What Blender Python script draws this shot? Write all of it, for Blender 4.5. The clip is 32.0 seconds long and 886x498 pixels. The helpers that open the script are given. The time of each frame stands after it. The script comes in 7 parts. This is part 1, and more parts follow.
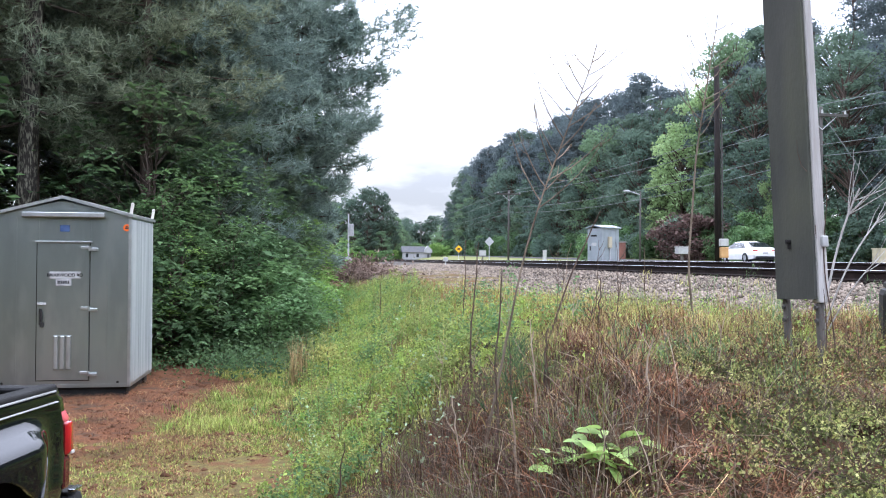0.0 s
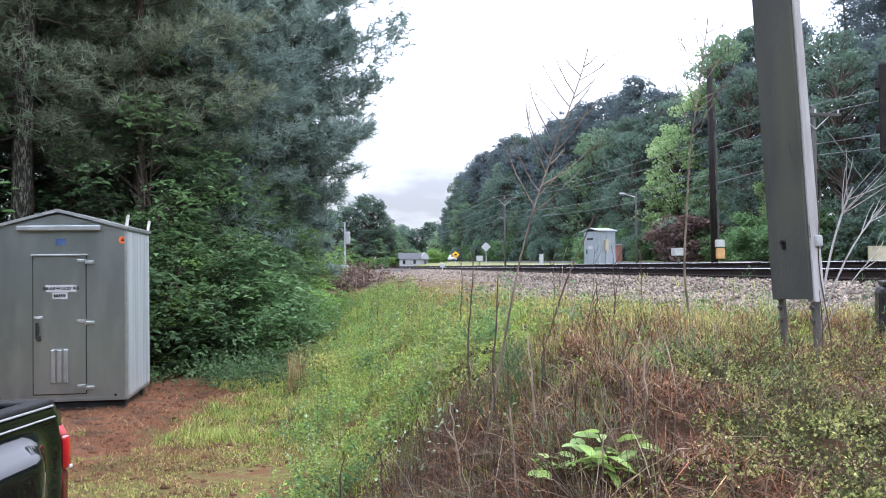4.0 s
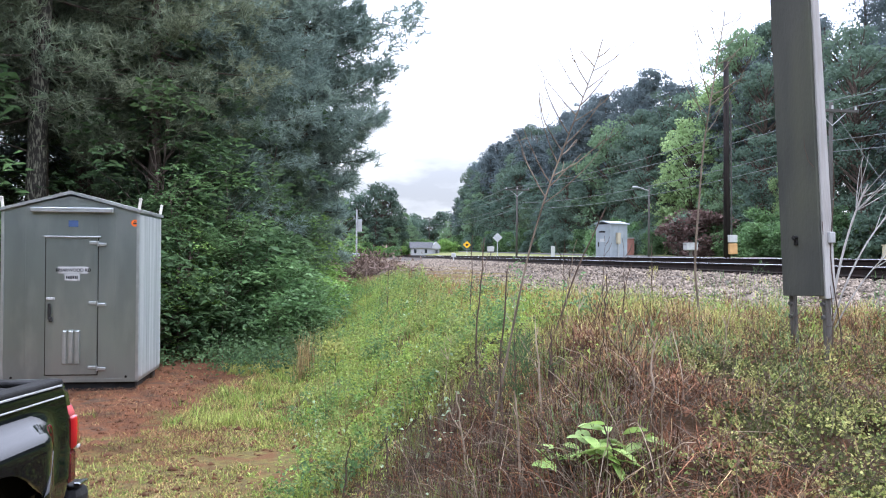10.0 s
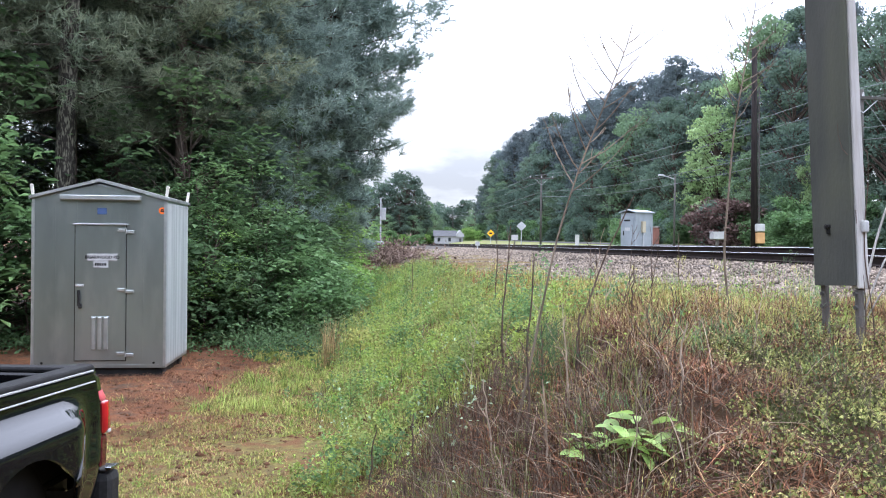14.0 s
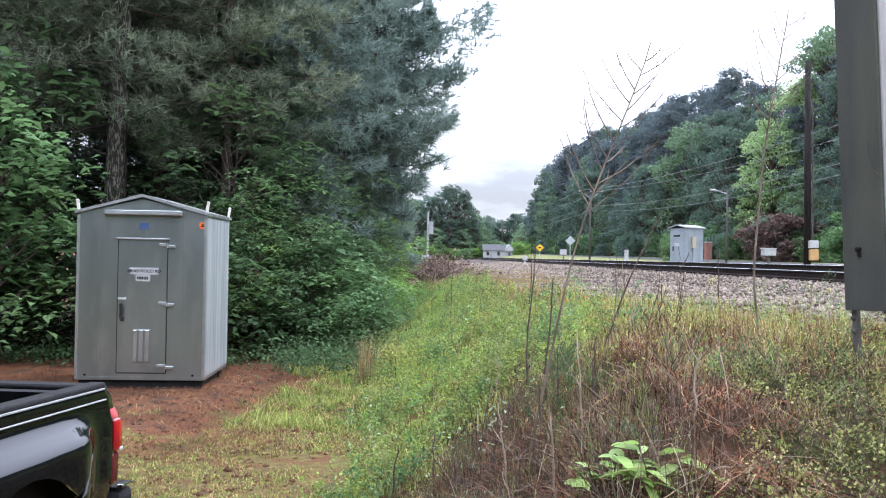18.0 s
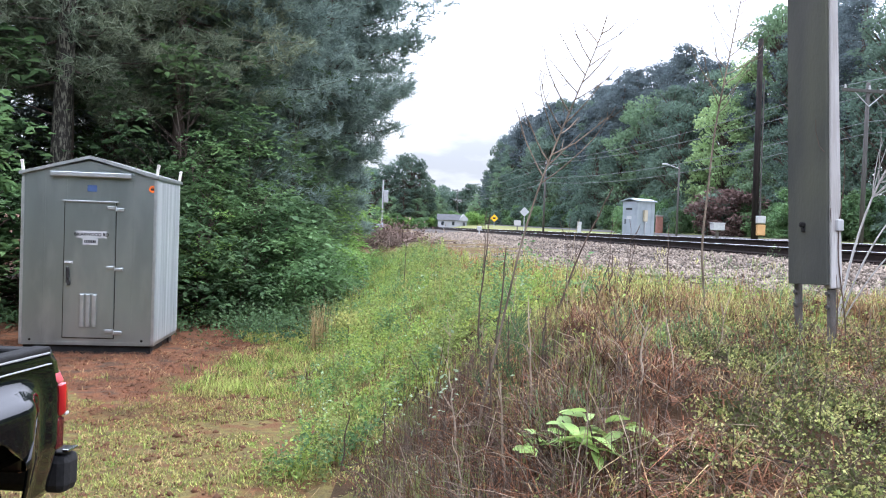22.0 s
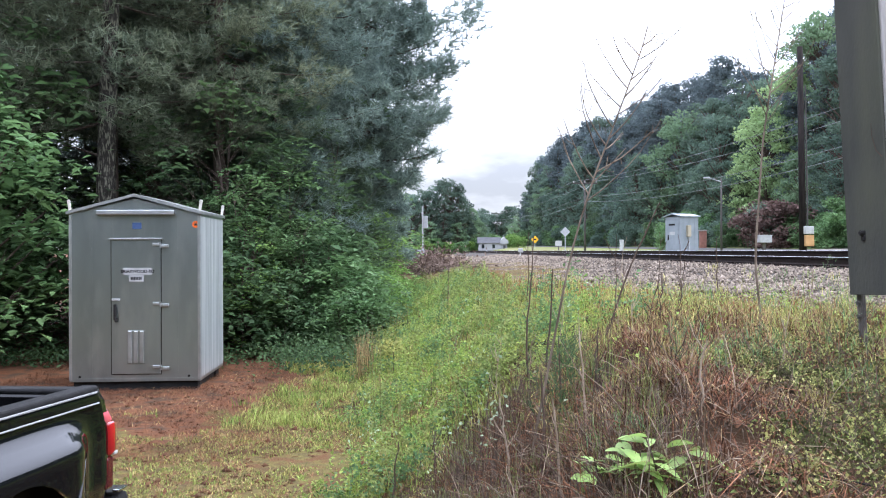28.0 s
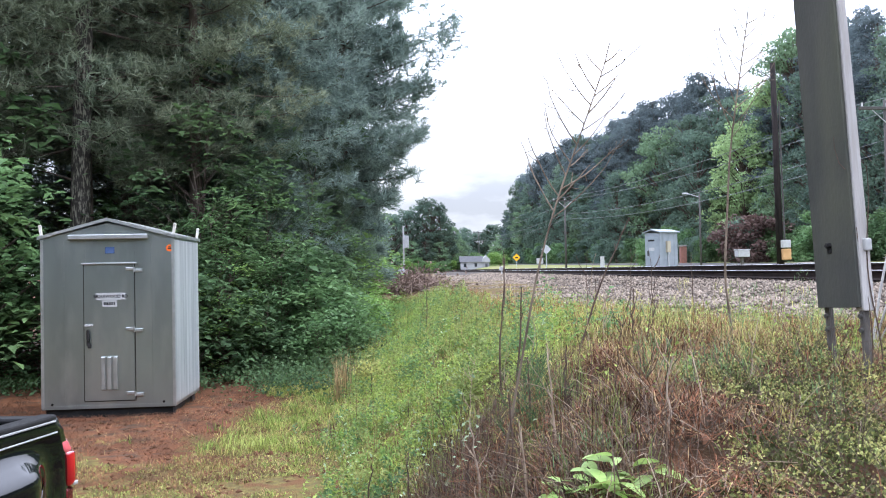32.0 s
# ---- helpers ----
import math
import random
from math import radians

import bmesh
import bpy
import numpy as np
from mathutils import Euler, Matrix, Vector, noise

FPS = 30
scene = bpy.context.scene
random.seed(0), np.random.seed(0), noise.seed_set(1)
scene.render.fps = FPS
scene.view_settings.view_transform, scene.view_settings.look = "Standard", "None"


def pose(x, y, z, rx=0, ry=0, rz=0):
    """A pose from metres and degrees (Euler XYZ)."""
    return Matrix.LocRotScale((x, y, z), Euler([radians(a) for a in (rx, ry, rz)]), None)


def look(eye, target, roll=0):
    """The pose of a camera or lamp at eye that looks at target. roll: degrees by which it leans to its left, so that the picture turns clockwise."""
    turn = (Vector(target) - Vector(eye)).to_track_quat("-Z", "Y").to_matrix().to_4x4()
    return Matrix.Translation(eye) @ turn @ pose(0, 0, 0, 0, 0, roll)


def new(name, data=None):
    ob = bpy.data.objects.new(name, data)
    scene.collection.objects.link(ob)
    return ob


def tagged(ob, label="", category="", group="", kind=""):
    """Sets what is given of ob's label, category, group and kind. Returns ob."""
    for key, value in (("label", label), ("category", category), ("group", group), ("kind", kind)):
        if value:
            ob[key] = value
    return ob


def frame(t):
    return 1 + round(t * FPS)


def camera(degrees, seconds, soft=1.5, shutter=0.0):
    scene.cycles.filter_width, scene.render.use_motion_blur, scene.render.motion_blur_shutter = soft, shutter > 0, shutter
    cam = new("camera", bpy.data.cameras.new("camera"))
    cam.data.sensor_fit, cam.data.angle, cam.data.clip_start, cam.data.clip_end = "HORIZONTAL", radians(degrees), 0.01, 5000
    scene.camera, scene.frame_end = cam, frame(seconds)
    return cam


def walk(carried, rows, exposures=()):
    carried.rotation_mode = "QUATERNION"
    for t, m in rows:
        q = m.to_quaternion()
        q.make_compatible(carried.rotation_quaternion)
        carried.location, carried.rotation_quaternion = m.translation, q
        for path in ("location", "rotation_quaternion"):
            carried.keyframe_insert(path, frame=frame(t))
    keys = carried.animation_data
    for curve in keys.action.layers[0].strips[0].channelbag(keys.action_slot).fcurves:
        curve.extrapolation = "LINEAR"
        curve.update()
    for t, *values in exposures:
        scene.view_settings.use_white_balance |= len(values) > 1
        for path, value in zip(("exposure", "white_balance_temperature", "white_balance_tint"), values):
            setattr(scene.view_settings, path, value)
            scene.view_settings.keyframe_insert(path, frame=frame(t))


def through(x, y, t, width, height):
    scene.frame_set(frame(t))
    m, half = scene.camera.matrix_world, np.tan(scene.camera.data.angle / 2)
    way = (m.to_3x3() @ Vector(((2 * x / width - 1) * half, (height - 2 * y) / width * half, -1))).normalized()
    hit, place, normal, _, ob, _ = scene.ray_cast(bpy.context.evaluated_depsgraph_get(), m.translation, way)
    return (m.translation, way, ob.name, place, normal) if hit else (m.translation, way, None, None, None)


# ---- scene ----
cam = camera(55.43, 32.0, soft=1.1)


def view(x, y, z, yaw, pitch, roll):
    """Camera pose: yaw to the left of +y, pitch up, roll as look()."""
    return Matrix.Translation((x, y, z)) @ pose(0, 0, 0, 0, 0, yaw) @ pose(0, 0, 0, 90 + pitch) @ pose(0, 0, 0, 0, 0, roll)


PATH = [
    (0.0, -0.027, -0.003, 2.050, -0.556, 0.726, 0.351),
    (0.5, -0.023, 0.002, 2.049, -0.871, 0.821, 0.366),
    (1.0, -0.017, 0.006, 2.047, -1.365, 0.717, 0.417),
    (1.5, -0.013, 0.003, 2.047, -1.691, 0.734, 0.148),
    (2.0, -0.017, -0.008, 2.053, -1.014, 1.165, -0.485),
    (2.5, -0.020, -0.005, 2.055, -0.624, 1.525, -0.780),
    (4.5, -0.015, -0.007, 2.054, -0.975, 1.059, -0.657),
    (5.0, -0.001, -0.007, 2.054, -1.699, 1.226, -0.324),
    (5.5, -0.003, 0.001, 2.050, -2.162, 1.252, -0.007),
    (6.0, -0.009, 0.007, 2.052, -2.235, 1.069, -0.070),
    (6.5, -0.009, 0.007, 2.051, -2.127, 0.931, -0.116),
    (7.0, -0.008, -0.011, 2.050, -1.487, 0.546, -0.109),
    (7.5, -0.003, -0.002, 2.048, -0.535, 0.047, 0.026),
    (8.0, -0.006, -0.007, 2.048, -0.087, 0.236, 0.240),
    (8.5, -0.001, -0.003, 2.048, 0.216, 0.440, 0.160),
    (9.0, -0.000, -0.000, 2.050, 0.001, 0.508, 0.124),
    (9.5, -0.002, 0.005, 2.050, -0.067, 0.554, 0.242),
    (10.0, -0.006, 0.000, 2.049, 0.012, 0.438, 0.448),
    (10.5, -0.008, 0.001, 2.047, 0.059, 0.343, 0.460),
    (11.0, -0.009, -0.000, 2.047, 0.172, 0.213, 0.542),
    (11.5, -0.012, 0.003, 2.047, 0.375, 0.034, 0.691),
    (12.0, -0.022, 0.002, 2.045, 0.571, -0.017, 0.812),
    (12.5, -0.021, 0.004, 2.047, 0.712, -0.025, 0.906),
    (13.0, -0.021, 0.007, 2.049, 1.128, -0.146, 0.837),
    (13.5, -0.023, 0.007, 2.047, 1.469, -0.243, 0.652),
    (14.0, -0.027, 0.013, 2.046, 1.601, -0.362, 0.611),
    (14.5, -0.030, 0.009, 2.050, 1.792, -0.339, 0.358),
    (16.5, 0.187, 0.103, 2.094, 4.321, 0.842, -0.260),
    (17.0, 0.186, 0.096, 2.093, 4.597, 1.337, -0.051),
    (17.5, 0.177, 0.091, 2.092, 5.065, 0.908, 0.234),
    (18.0, 0.180, 0.079, 2.090, 5.029, 0.512, 0.991),
    (18.5, 0.172, 0.082, 2.089, 4.784, 0.159, 1.608),
    (19.0, 0.165, 0.068, 2.089, 3.996, -0.209, 1.667),
    (19.5, 0.161, 0.078, 2.084, 2.991, -0.551, 2.661),
    (20.0, 0.156, 0.082, 2.087, 2.242, -0.776, 3.511),
    (20.5, 0.161, 0.102, 2.085, 2.081, -1.276, 3.176),
    (21.0, 0.169, 0.097, 2.082, 1.946, -1.605, 2.997),
    (21.5, 0.173, 0.085, 2.083, 1.811, -1.774, 2.899),
    (22.0, 0.185, 0.076, 2.085, 1.884, -1.496, 1.999),
    (22.5, 0.180, 0.062, 2.085, 2.269, -0.901, 1.534),
    (23.0, 0.177, 0.063, 2.087, 3.318, -0.670, 1.043),
    (23.5, 0.184, 0.079, 2.086, 4.027, -0.589, 0.906),
    (24.0, 0.191, 0.096, 2.083, 4.294, -0.664, 0.941),
    (24.5, 0.198, 0.112, 2.077, 4.274, -1.112, 0.880),
    (25.0, 0.196, 0.130, 2.077, 3.632, -0.263, 1.391),
    (25.5, 0.181, 0.170, 2.074, 2.867, 1.188, 1.972),
    (26.0, 0.175, 0.160, 2.085, 2.547, 1.883, 1.545),
    (26.5, 0.163, 0.169, 2.090, 3.646, 2.038, 0.357),
    (28.5, 0.158, 0.175, 2.080, 4.746, -0.258, -0.234),
    (29.0, 0.157, 0.173, 2.078, 3.655, -0.166, -0.076),
    (29.5, 0.181, 0.178, 2.088, 3.076, 0.335, -0.136),
    (30.0, 0.212, 0.199, 2.084, 2.973, 0.713, -0.262),
    (30.5, 0.234, 0.206, 2.084, 3.180, 0.905, -0.469),
    (31.0, 0.270, 0.228, 2.075, 3.051, 1.043, -0.795),
    (31.5, 0.258, 0.226, 2.078, 3.086, 1.138, -1.041),
    (32.0, 0.247, 0.222, 2.083, 3.481, 1.404, -1.202),
]
EXPOSURE = [(0.0, 0.72), (2.0, 0.70), (4.5, 0.64), (6.0, 0.60), (7.0, 0.58), (8.0, 0.70), (12.0, 0.70), (14.0, 0.75), (17.0, 0.70), (18.0, 0.70), (19.0, 0.75), (20.0, 0.75), (21.0, 0.79), (25.0, 0.84), (26.0, 0.66), (29.0, 0.72), (32.0, 0.74)]
walk(cam, [(r[0], view(*r[1:])) for r in PATH], EXPOSURE)

# ---------------------------------------------------------------- light
world = bpy.data.worlds.new("sky")
scene.world = world
world.use_nodes = True
wn, wl = world.node_tree.nodes, world.node_tree.links
wn.clear()
SUN_EL, SUN_AZ = 56.0, 50.0
w_sky = wn.new("ShaderNodeTexSky")
w_sky.sky_type, w_sky.sun_disc = "NISHITA", False
w_sky.sun_elevation, w_sky.sun_rotation = radians(SUN_EL), radians(SUN_AZ)
w_co = wn.new("ShaderNodeTexCoord")
w_map = wn.new("ShaderNodeMapping")
w_map.inputs["Scale"].default_value = (1.0, 1.0, 3.2)
w_noise = wn.new("ShaderNodeTexNoise")
w_noise.inputs["Scale"].default_value = 2.3
w_noise.inputs["Detail"].default_value = 7
w_noise.inputs["Roughness"].default_value = 0.55
w_ramp = wn.new("ShaderNodeValToRGB")
w_ramp.color_ramp.elements[0].position, w_ramp.color_ramp.elements[0].color = 0.42, (0.42, 0.45, 0.54, 1)
w_ramp.color_ramp.elements[1].position, w_ramp.color_ramp.elements[1].color = 0.62, (1.10, 1.15, 1.28, 1)
w_sep = wn.new("ShaderNodeSeparateXYZ")
w_high = wn.new("ShaderNodeMapRange")
w_high.interpolation_type = "SMOOTHSTEP"
w_high.inputs["From Min"].default_value, w_high.inputs["From Max"].default_value = 0.06, 0.48
w_dome = wn.new("ShaderNodeMix")
w_dome.data_type = "RGBA"
w_dome.inputs[7].default_value = (2.60, 2.84, 3.62, 1)
w_scale = wn.new("ShaderNodeVectorMath")
w_scale.operation = "SCALE"
w_scale.inputs["Scale"].default_value = 0.10
w_mix = wn.new("ShaderNodeMix")
w_mix.data_type = "RGBA"
w_mix.inputs[0].default_value = 0.90
w_bg, w_out = wn.new("ShaderNodeBackground"), wn.new("ShaderNodeOutputWorld")
w_bg.inputs["Strength"].default_value = 1.0
wl.new(w_co.outputs["Generated"], w_map.inputs["Vector"])
wl.new(w_map.outputs["Vector"], w_noise.inputs["Vector"])
wl.new(w_noise.outputs["Fac"], w_ramp.inputs["Fac"])
wl.new(w_sky.outputs["Color"], w_scale.inputs[0])
wl.new(w_scale.outputs["Vector"], w_mix.inputs[6])
wl.new(w_co.outputs["Generated"], w_sep.inputs["Vector"])
wl.new(w_sep.outputs["Z"], w_high.inputs["Value"])
wl.new(w_high.outputs["Result"], w_dome.inputs[0])
wl.new(w_ramp.outputs["Color"], w_dome.inputs[6])
wl.new(w_dome.outputs[2], w_mix.inputs[7])
wl.new(w_mix.outputs[2], w_bg.inputs["Color"])
wl.new(w_bg.outputs["Background"], w_out.inputs["Surface"])

sun = new("sun", bpy.data.lights.new("sun", "SUN"))
sun.data.energy, sun.data.angle, sun.data.color = 1.5, radians(16), (1.0, 0.96, 0.9)
sa, se = radians(SUN_AZ), radians(SUN_EL)
sun.matrix_world = look((30 * math.sin(sa) * math.cos(se), 30 * math.cos(sa) * math.cos(se), 30 * math.sin(se)), (0, 0, 0))


# ---------------------------------------------------------------- materials
def mat(name, c1, c2=None, scale=8.0, rough=0.8, metal=0.0, bump=0.0, bscale=40.0, island=0.0, objrand=0.0, glow=None, through=0.0,
        spec=None, stretch=(1, 1, 1), contrast=(0.35, 0.65), coat=0.0, coat_ior=1.5, c3=None, scale3=1.5, fac3=0.5):
    """A surface of two tones mixed by noise, a third by broader stains, with fine relief."""
    m = bpy.data.materials.new(name)
    m.use_nodes = True
    nt = m.node_tree
    n, l = nt.nodes, nt.links
    b = n["Principled BSDF"]
    b.inputs["Roughness"].default_value, b.inputs["Metallic"].default_value = rough, metal
    b.inputs["Specular IOR Level"].default_value = spec if spec is not None else (0.5 if rough < 0.5 else 0.1)
    b.inputs["Coat Weight"].default_value, b.inputs["Coat IOR"].default_value = coat, coat_ior
    co = n.new("ShaderNodeTexCoord")
    mp = n.new("ShaderNodeMapping")
    mp.inputs["Scale"].default_value = stretch
    l.new(co.outputs["Object"], mp.inputs["Vector"])
    no = n.new("ShaderNodeTexNoise")
    no.inputs["Scale"].default_value, no.inputs["Detail"].default_value = scale, 5
    l.new(mp.outputs["Vector"], no.inputs["Vector"])
    rp = n.new("ShaderNodeValToRGB")
    c2 = c2 or tuple(v * 0.75 for v in c1)
    rp.color_ramp.elements[0].position, rp.color_ramp.elements[0].color = contrast[0], (*c1, 1)
    rp.color_ramp.elements[1].position, rp.color_ramp.elements[1].color = contrast[1], (*c2, 1)
    l.new(no.outputs["Fac"], rp.inputs["Fac"])
    col = rp.outputs["Color"]
    if c3:
        n3 = n.new("ShaderNodeTexNoise")
        n3.inputs["Scale"].default_value, n3.inputs["Detail"].default_value = scale3, 6
        l.new(mp.outputs["Vector"], n3.inputs["Vector"])
        r3 = n.new("ShaderNodeMapRange")
        r3.inputs["From Min"].default_value, r3.inputs["From Max"].default_value = 0.48, 0.62
        r3.inputs["To Max"].default_value = fac3
        l.new(n3.outputs["Fac"], r3.inputs["Value"])
        mx = n.new("ShaderNodeMix")
        mx.data_type = "RGBA"
        mx.inputs[7].default_value = (*c3, 1)
        l.new(r3.outputs["Result"], mx.inputs[0])
        l.new(col, mx.inputs[6])
        col = mx.outputs[2]
    for src, amount in ((n.new("ShaderNodeNewGeometry").outputs["Random Per Island"], island), (n.new("ShaderNodeObjectInfo").outputs["Random"], objrand)):
        if not amount:
            continue
        mr = n.new("ShaderNodeMapRange")
        mr.inputs["To Min"].default_value, mr.inputs["To Max"].default_value = 1 - amount, 1 + amount
        l.new(src, mr.inputs["Value"])
        hs = n.new("ShaderNodeHueSaturation")
        l.new(mr.outputs["Result"], hs.inputs["Value"])
        l.new(col, hs.inputs["Color"])
        col = hs.outputs["Color"]
    l.new(col, b.inputs["Base Color"])
    if bump:
        nb = n.new("ShaderNodeTexNoise")
        nb.inputs["Scale"].default_value, nb.inputs["Detail"].default_value = bscale, 4
        l.new(mp.outputs["Vector"], nb.inputs["Vector"])
        bu = n.new("ShaderNodeBump")
        bu.inputs["Strength"].default_value, bu.inputs["Distance"].default_value = bump, 0.02
        l.new(nb.outputs["Fac"], bu.inputs["Height"])
        l.new(bu.outputs["Normal"], b.inputs["Normal"])
    if glow:
        b.inputs["Emission Color"].default_value, b.inputs["Emission Strength"].default_value = (*glow[:3], 1), glow[3]
    if through:
        tr = n.new("ShaderNodeBsdfTranslucent")
        ms = n.new("ShaderNodeMixShader")
        ms.inputs["Fac"].default_value = through
        l.new(col, tr.inputs["Color"])
        l.new(b.outputs["BSDF"], ms.inputs[1])
        l.new(tr.outputs["BSDF"], ms.inputs[2])
        l.new(ms.outputs["Shader"], n["Material Output"].inputs["Surface"])
    return m


M = {}
M["clay"] = mat("clay", (0.150, 0.062, 0.031), (0.100, 0.046, 0.026), 7.0, 0.95, bump=0.9, bscale=25, c3=(0.060, 0.040, 0.027), scale3=3.2, fac3=0.95)
M["turf"] = mat("turf", (0.150, 0.125, 0.042), (0.085, 0.066, 0.032), 11.0, 0.95, bump=1.0, bscale=40, c3=(0.115, 0.054, 0.028), scale3=4.2, fac3=0.95)
# brown soil and thatch, darkened further: shade among the straw is in the tone
M["thatch"] = mat("thatch", (0.040, 0.022, 0.014), (0.075, 0.040, 0.022), 6.0, 0.95, bump=0.8, bscale=45, c3=(0.03, 0.027, 0.014), scale3=1.6, fac3=0.7)
M["lawn"] = mat("lawn", (0.115, 0.145, 0.046), (0.165, 0.172, 0.066), 0.35, 0.95, bump=0.3, bscale=8, c3=(0.175, 0.150, 0.078), scale3=0.08, fac3=0.6)
M["duff"] = mat("duff", (0.13, 0.055, 0.03), (0.07, 0.04, 0.025), 4.0, 0.95, bump=0.7, bscale=30)
# bed under the loose stones, coloured dark for the shaded gaps between them
M["gravel"] = mat("gravel", (0.085, 0.074, 0.066), (0.055, 0.048, 0.043), 9.0, 0.95, bump=1.0, bscale=22)
M["stone"] = mat("stone", (0.235, 0.192, 0.155), (0.125, 0.100, 0.080), 12.0, 0.9, island=0.55, bump=0.3, bscale=30)
M["asphalt"] = mat("asphalt", (0.055, 0.055, 0.058), (0.075, 0.073, 0.07), 1.0, 0.9, bump=0.3, bscale=60)
M["concrete"] = mat("concrete", (0.28, 0.25, 0.22), (0.22, 0.20, 0.18), 1.5, 0.9, bump=0.2)
M["steel_rail"] = mat("steel_rail", (0.026, 0.017, 0.015), (0.016, 0.012, 0.011), 6.0, 0.8, bump=0.2)
M["rail_top"] = mat("rail_top", (0.62, 0.60, 0.60), (0.50, 0.48, 0.48), 10, 0.22, metal=0.9)
M["tie"] = mat("tie", (0.028, 0.022, 0.019), (0.05, 0.04, 0.035), 5, 0.9, bump=0.5, stretch=(1, 8, 8), objrand=0.35)
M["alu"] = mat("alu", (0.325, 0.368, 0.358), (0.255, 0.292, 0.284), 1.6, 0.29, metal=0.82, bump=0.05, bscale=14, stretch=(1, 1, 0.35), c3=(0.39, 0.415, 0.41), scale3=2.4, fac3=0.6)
# paler copy of the shed's metal: sky light on the side is painted in
M["alu_side_lit"] = mat("alu_side_lit", (0.50, 0.53, 0.54), (0.36, 0.39, 0.40), 3.0, 0.42, metal=0.6, bump=0.03, stretch=(1, 3, 0.15), c3=(0.58, 0.60, 0.61), scale3=2.0, fac3=0.7)
M["alu_trim"] = mat("alu_trim", (0.48, 0.50, 0.50), (0.38, 0.40, 0.40), 6, 0.38, metal=0.85)
M["gap"] = mat("gap", (0.012, 0.012, 0.012), (0.02, 0.02, 0.02), 5, 0.8)
M["label"] = mat("label", (0.42, 0.42, 0.41), (0.35, 0.35, 0.345), 12, 0.7)
M["ink"] = mat("ink", (0.02, 0.02, 0.022), (0.03, 0.03, 0.03), 9, 0.6)
M["blue"] = mat("blue", (0.05, 0.09, 0.20), (0.07, 0.11, 0.22), 20, 0.5)
M["orange"] = mat("orange", (0.85, 0.18, 0.04), (0.75, 0.14, 0.03), 14, 0.5)
M["black_iron"] = mat("black_iron", (0.02, 0.02, 0.02), (0.035, 0.032, 0.03), 14, 0.6)
M["lug"] = mat("lug", (0.62, 0.60, 0.55), (0.5, 0.47, 0.42), 14, 0.6, c3=(0.3, 0.2, 0.1), scale3=9, fac3=0.5)
M["paint"] = mat("paint", (0.003, 0.0032, 0.0036), (0.004, 0.0045, 0.005), 3, 0.4, coat=1.0, coat_ior=1.42, spec=0.0)
M["plastic"] = mat("plastic", (0.018, 0.018, 0.019), (0.025, 0.025, 0.026), 40, 0.6, bump=0.1, bscale=200)
M["chrome"] = mat("chrome", (0.6, 0.6, 0.62), (0.5, 0.5, 0.52), 10, 0.2, metal=1.0)
M["lens"] = mat("lens", (0.42, 0.014, 0.016), (0.30, 0.010, 0.012), 6, 0.12, coat=1.0)
M["lens_top"] = mat("lens_top", (0.75, 0.16, 0.18), (0.62, 0.10, 0.12), 6, 0.15, coat=1.0)
M["lens_low"] = mat("lens_low", (0.10, 0.012, 0.014), (0.07, 0.01, 0.012), 6, 0.12, coat=1.0)
M["tyre"] = mat("tyre", (0.02, 0.02, 0.02), (0.03, 0.03, 0.03), 12, 0.85, bump=0.3)
M["board"] = mat("board", (0.055, 0.057, 0.051), (0.078, 0.078, 0.068), 3.0, 0.85, bump=0.2, bscale=60, stretch=(1, 1, 0.4), c3=(0.092, 0.096, 0.066), scale3=1.6, fac3=0.7)
M["pale_wood"] = mat("pale_wood", (0.50, 0.48, 0.46), (0.38, 0.36, 0.34), 5, 0.85, bump=0.4, bscale=30, stretch=(4, 4, 0.4), c3=(0.25, 0.22, 0.19), scale3=3, fac3=0.35)
M["old_wood"] = mat("old_wood", (0.085, 0.078, 0.072), (0.16, 0.145, 0.13), 6, 0.9, bump=0.5, stretch=(3, 3, 0.5))
M["pole_wood"] = mat("pole_wood", (0.014, 0.012, 0.012), (0.027, 0.022, 0.020), 5, 0.9, bump=0.4, stretch=(3, 3, 0.4))
M["grey_pole"] = mat("grey_pole", (0.085, 0.08, 0.076), (0.06, 0.056, 0.052), 5, 0.9, bump=0.4, stretch=(3, 3, 0.4))
M["wire"] = mat("wire", (0.17, 0.18, 0.19), (0.21, 0.22, 0.23), 5, 0.6)
M["bark"] = mat("bark", (0.06, 0.045, 0.038), (0.12, 0.092, 0.076), 7, 0.95, bump=1.0, bscale=14, stretch=(2.5, 2.5, 0.5))
M["bark_pale"] = mat("bark_pale", (0.035, 0.031, 0.027), (0.17, 0.16, 0.125), 13, 0.95, bump=1.0, bscale=16, stretch=(2.2, 2.2, 0.5), contrast=(0.50, 0.60))
M["leaf"] = mat("leaf", (0.096, 0.180, 0.078), (0.142, 0.235, 0.094), 0.6, 0.5, island=0.4, through=0.47, spec=0.2)
# darker leaf copy; in the near wood it carries the shade of gaps
M["leaf_dark"] = mat("leaf_dark", (0.066, 0.118, 0.056), (0.095, 0.150, 0.064), 0.5, 0.6, island=0.5, through=0.47, spec=0.12)
M["leaf_light"] = mat("leaf_light", (0.150, 0.268, 0.074), (0.205, 0.325, 0.090), 0.6, 0.5, island=0.4, through=0.45, spec=0.2)
M["leaf_fresh"] = mat("leaf_fresh", (0.26, 0.42, 0.11), (0.34, 0.46, 0.14), 6, 0.5, objrand=0.25, through=0.4, spec=0.4)
# distant leaves, paler and bluer: haze put into the base colour
M["leaf_haze"] = mat("leaf_haze", (0.095, 0.145, 0.115), (0.130, 0.185, 0.132), 0.12, 0.75, island=0.22, objrand=0.28, through=0.48, spec=0.1)
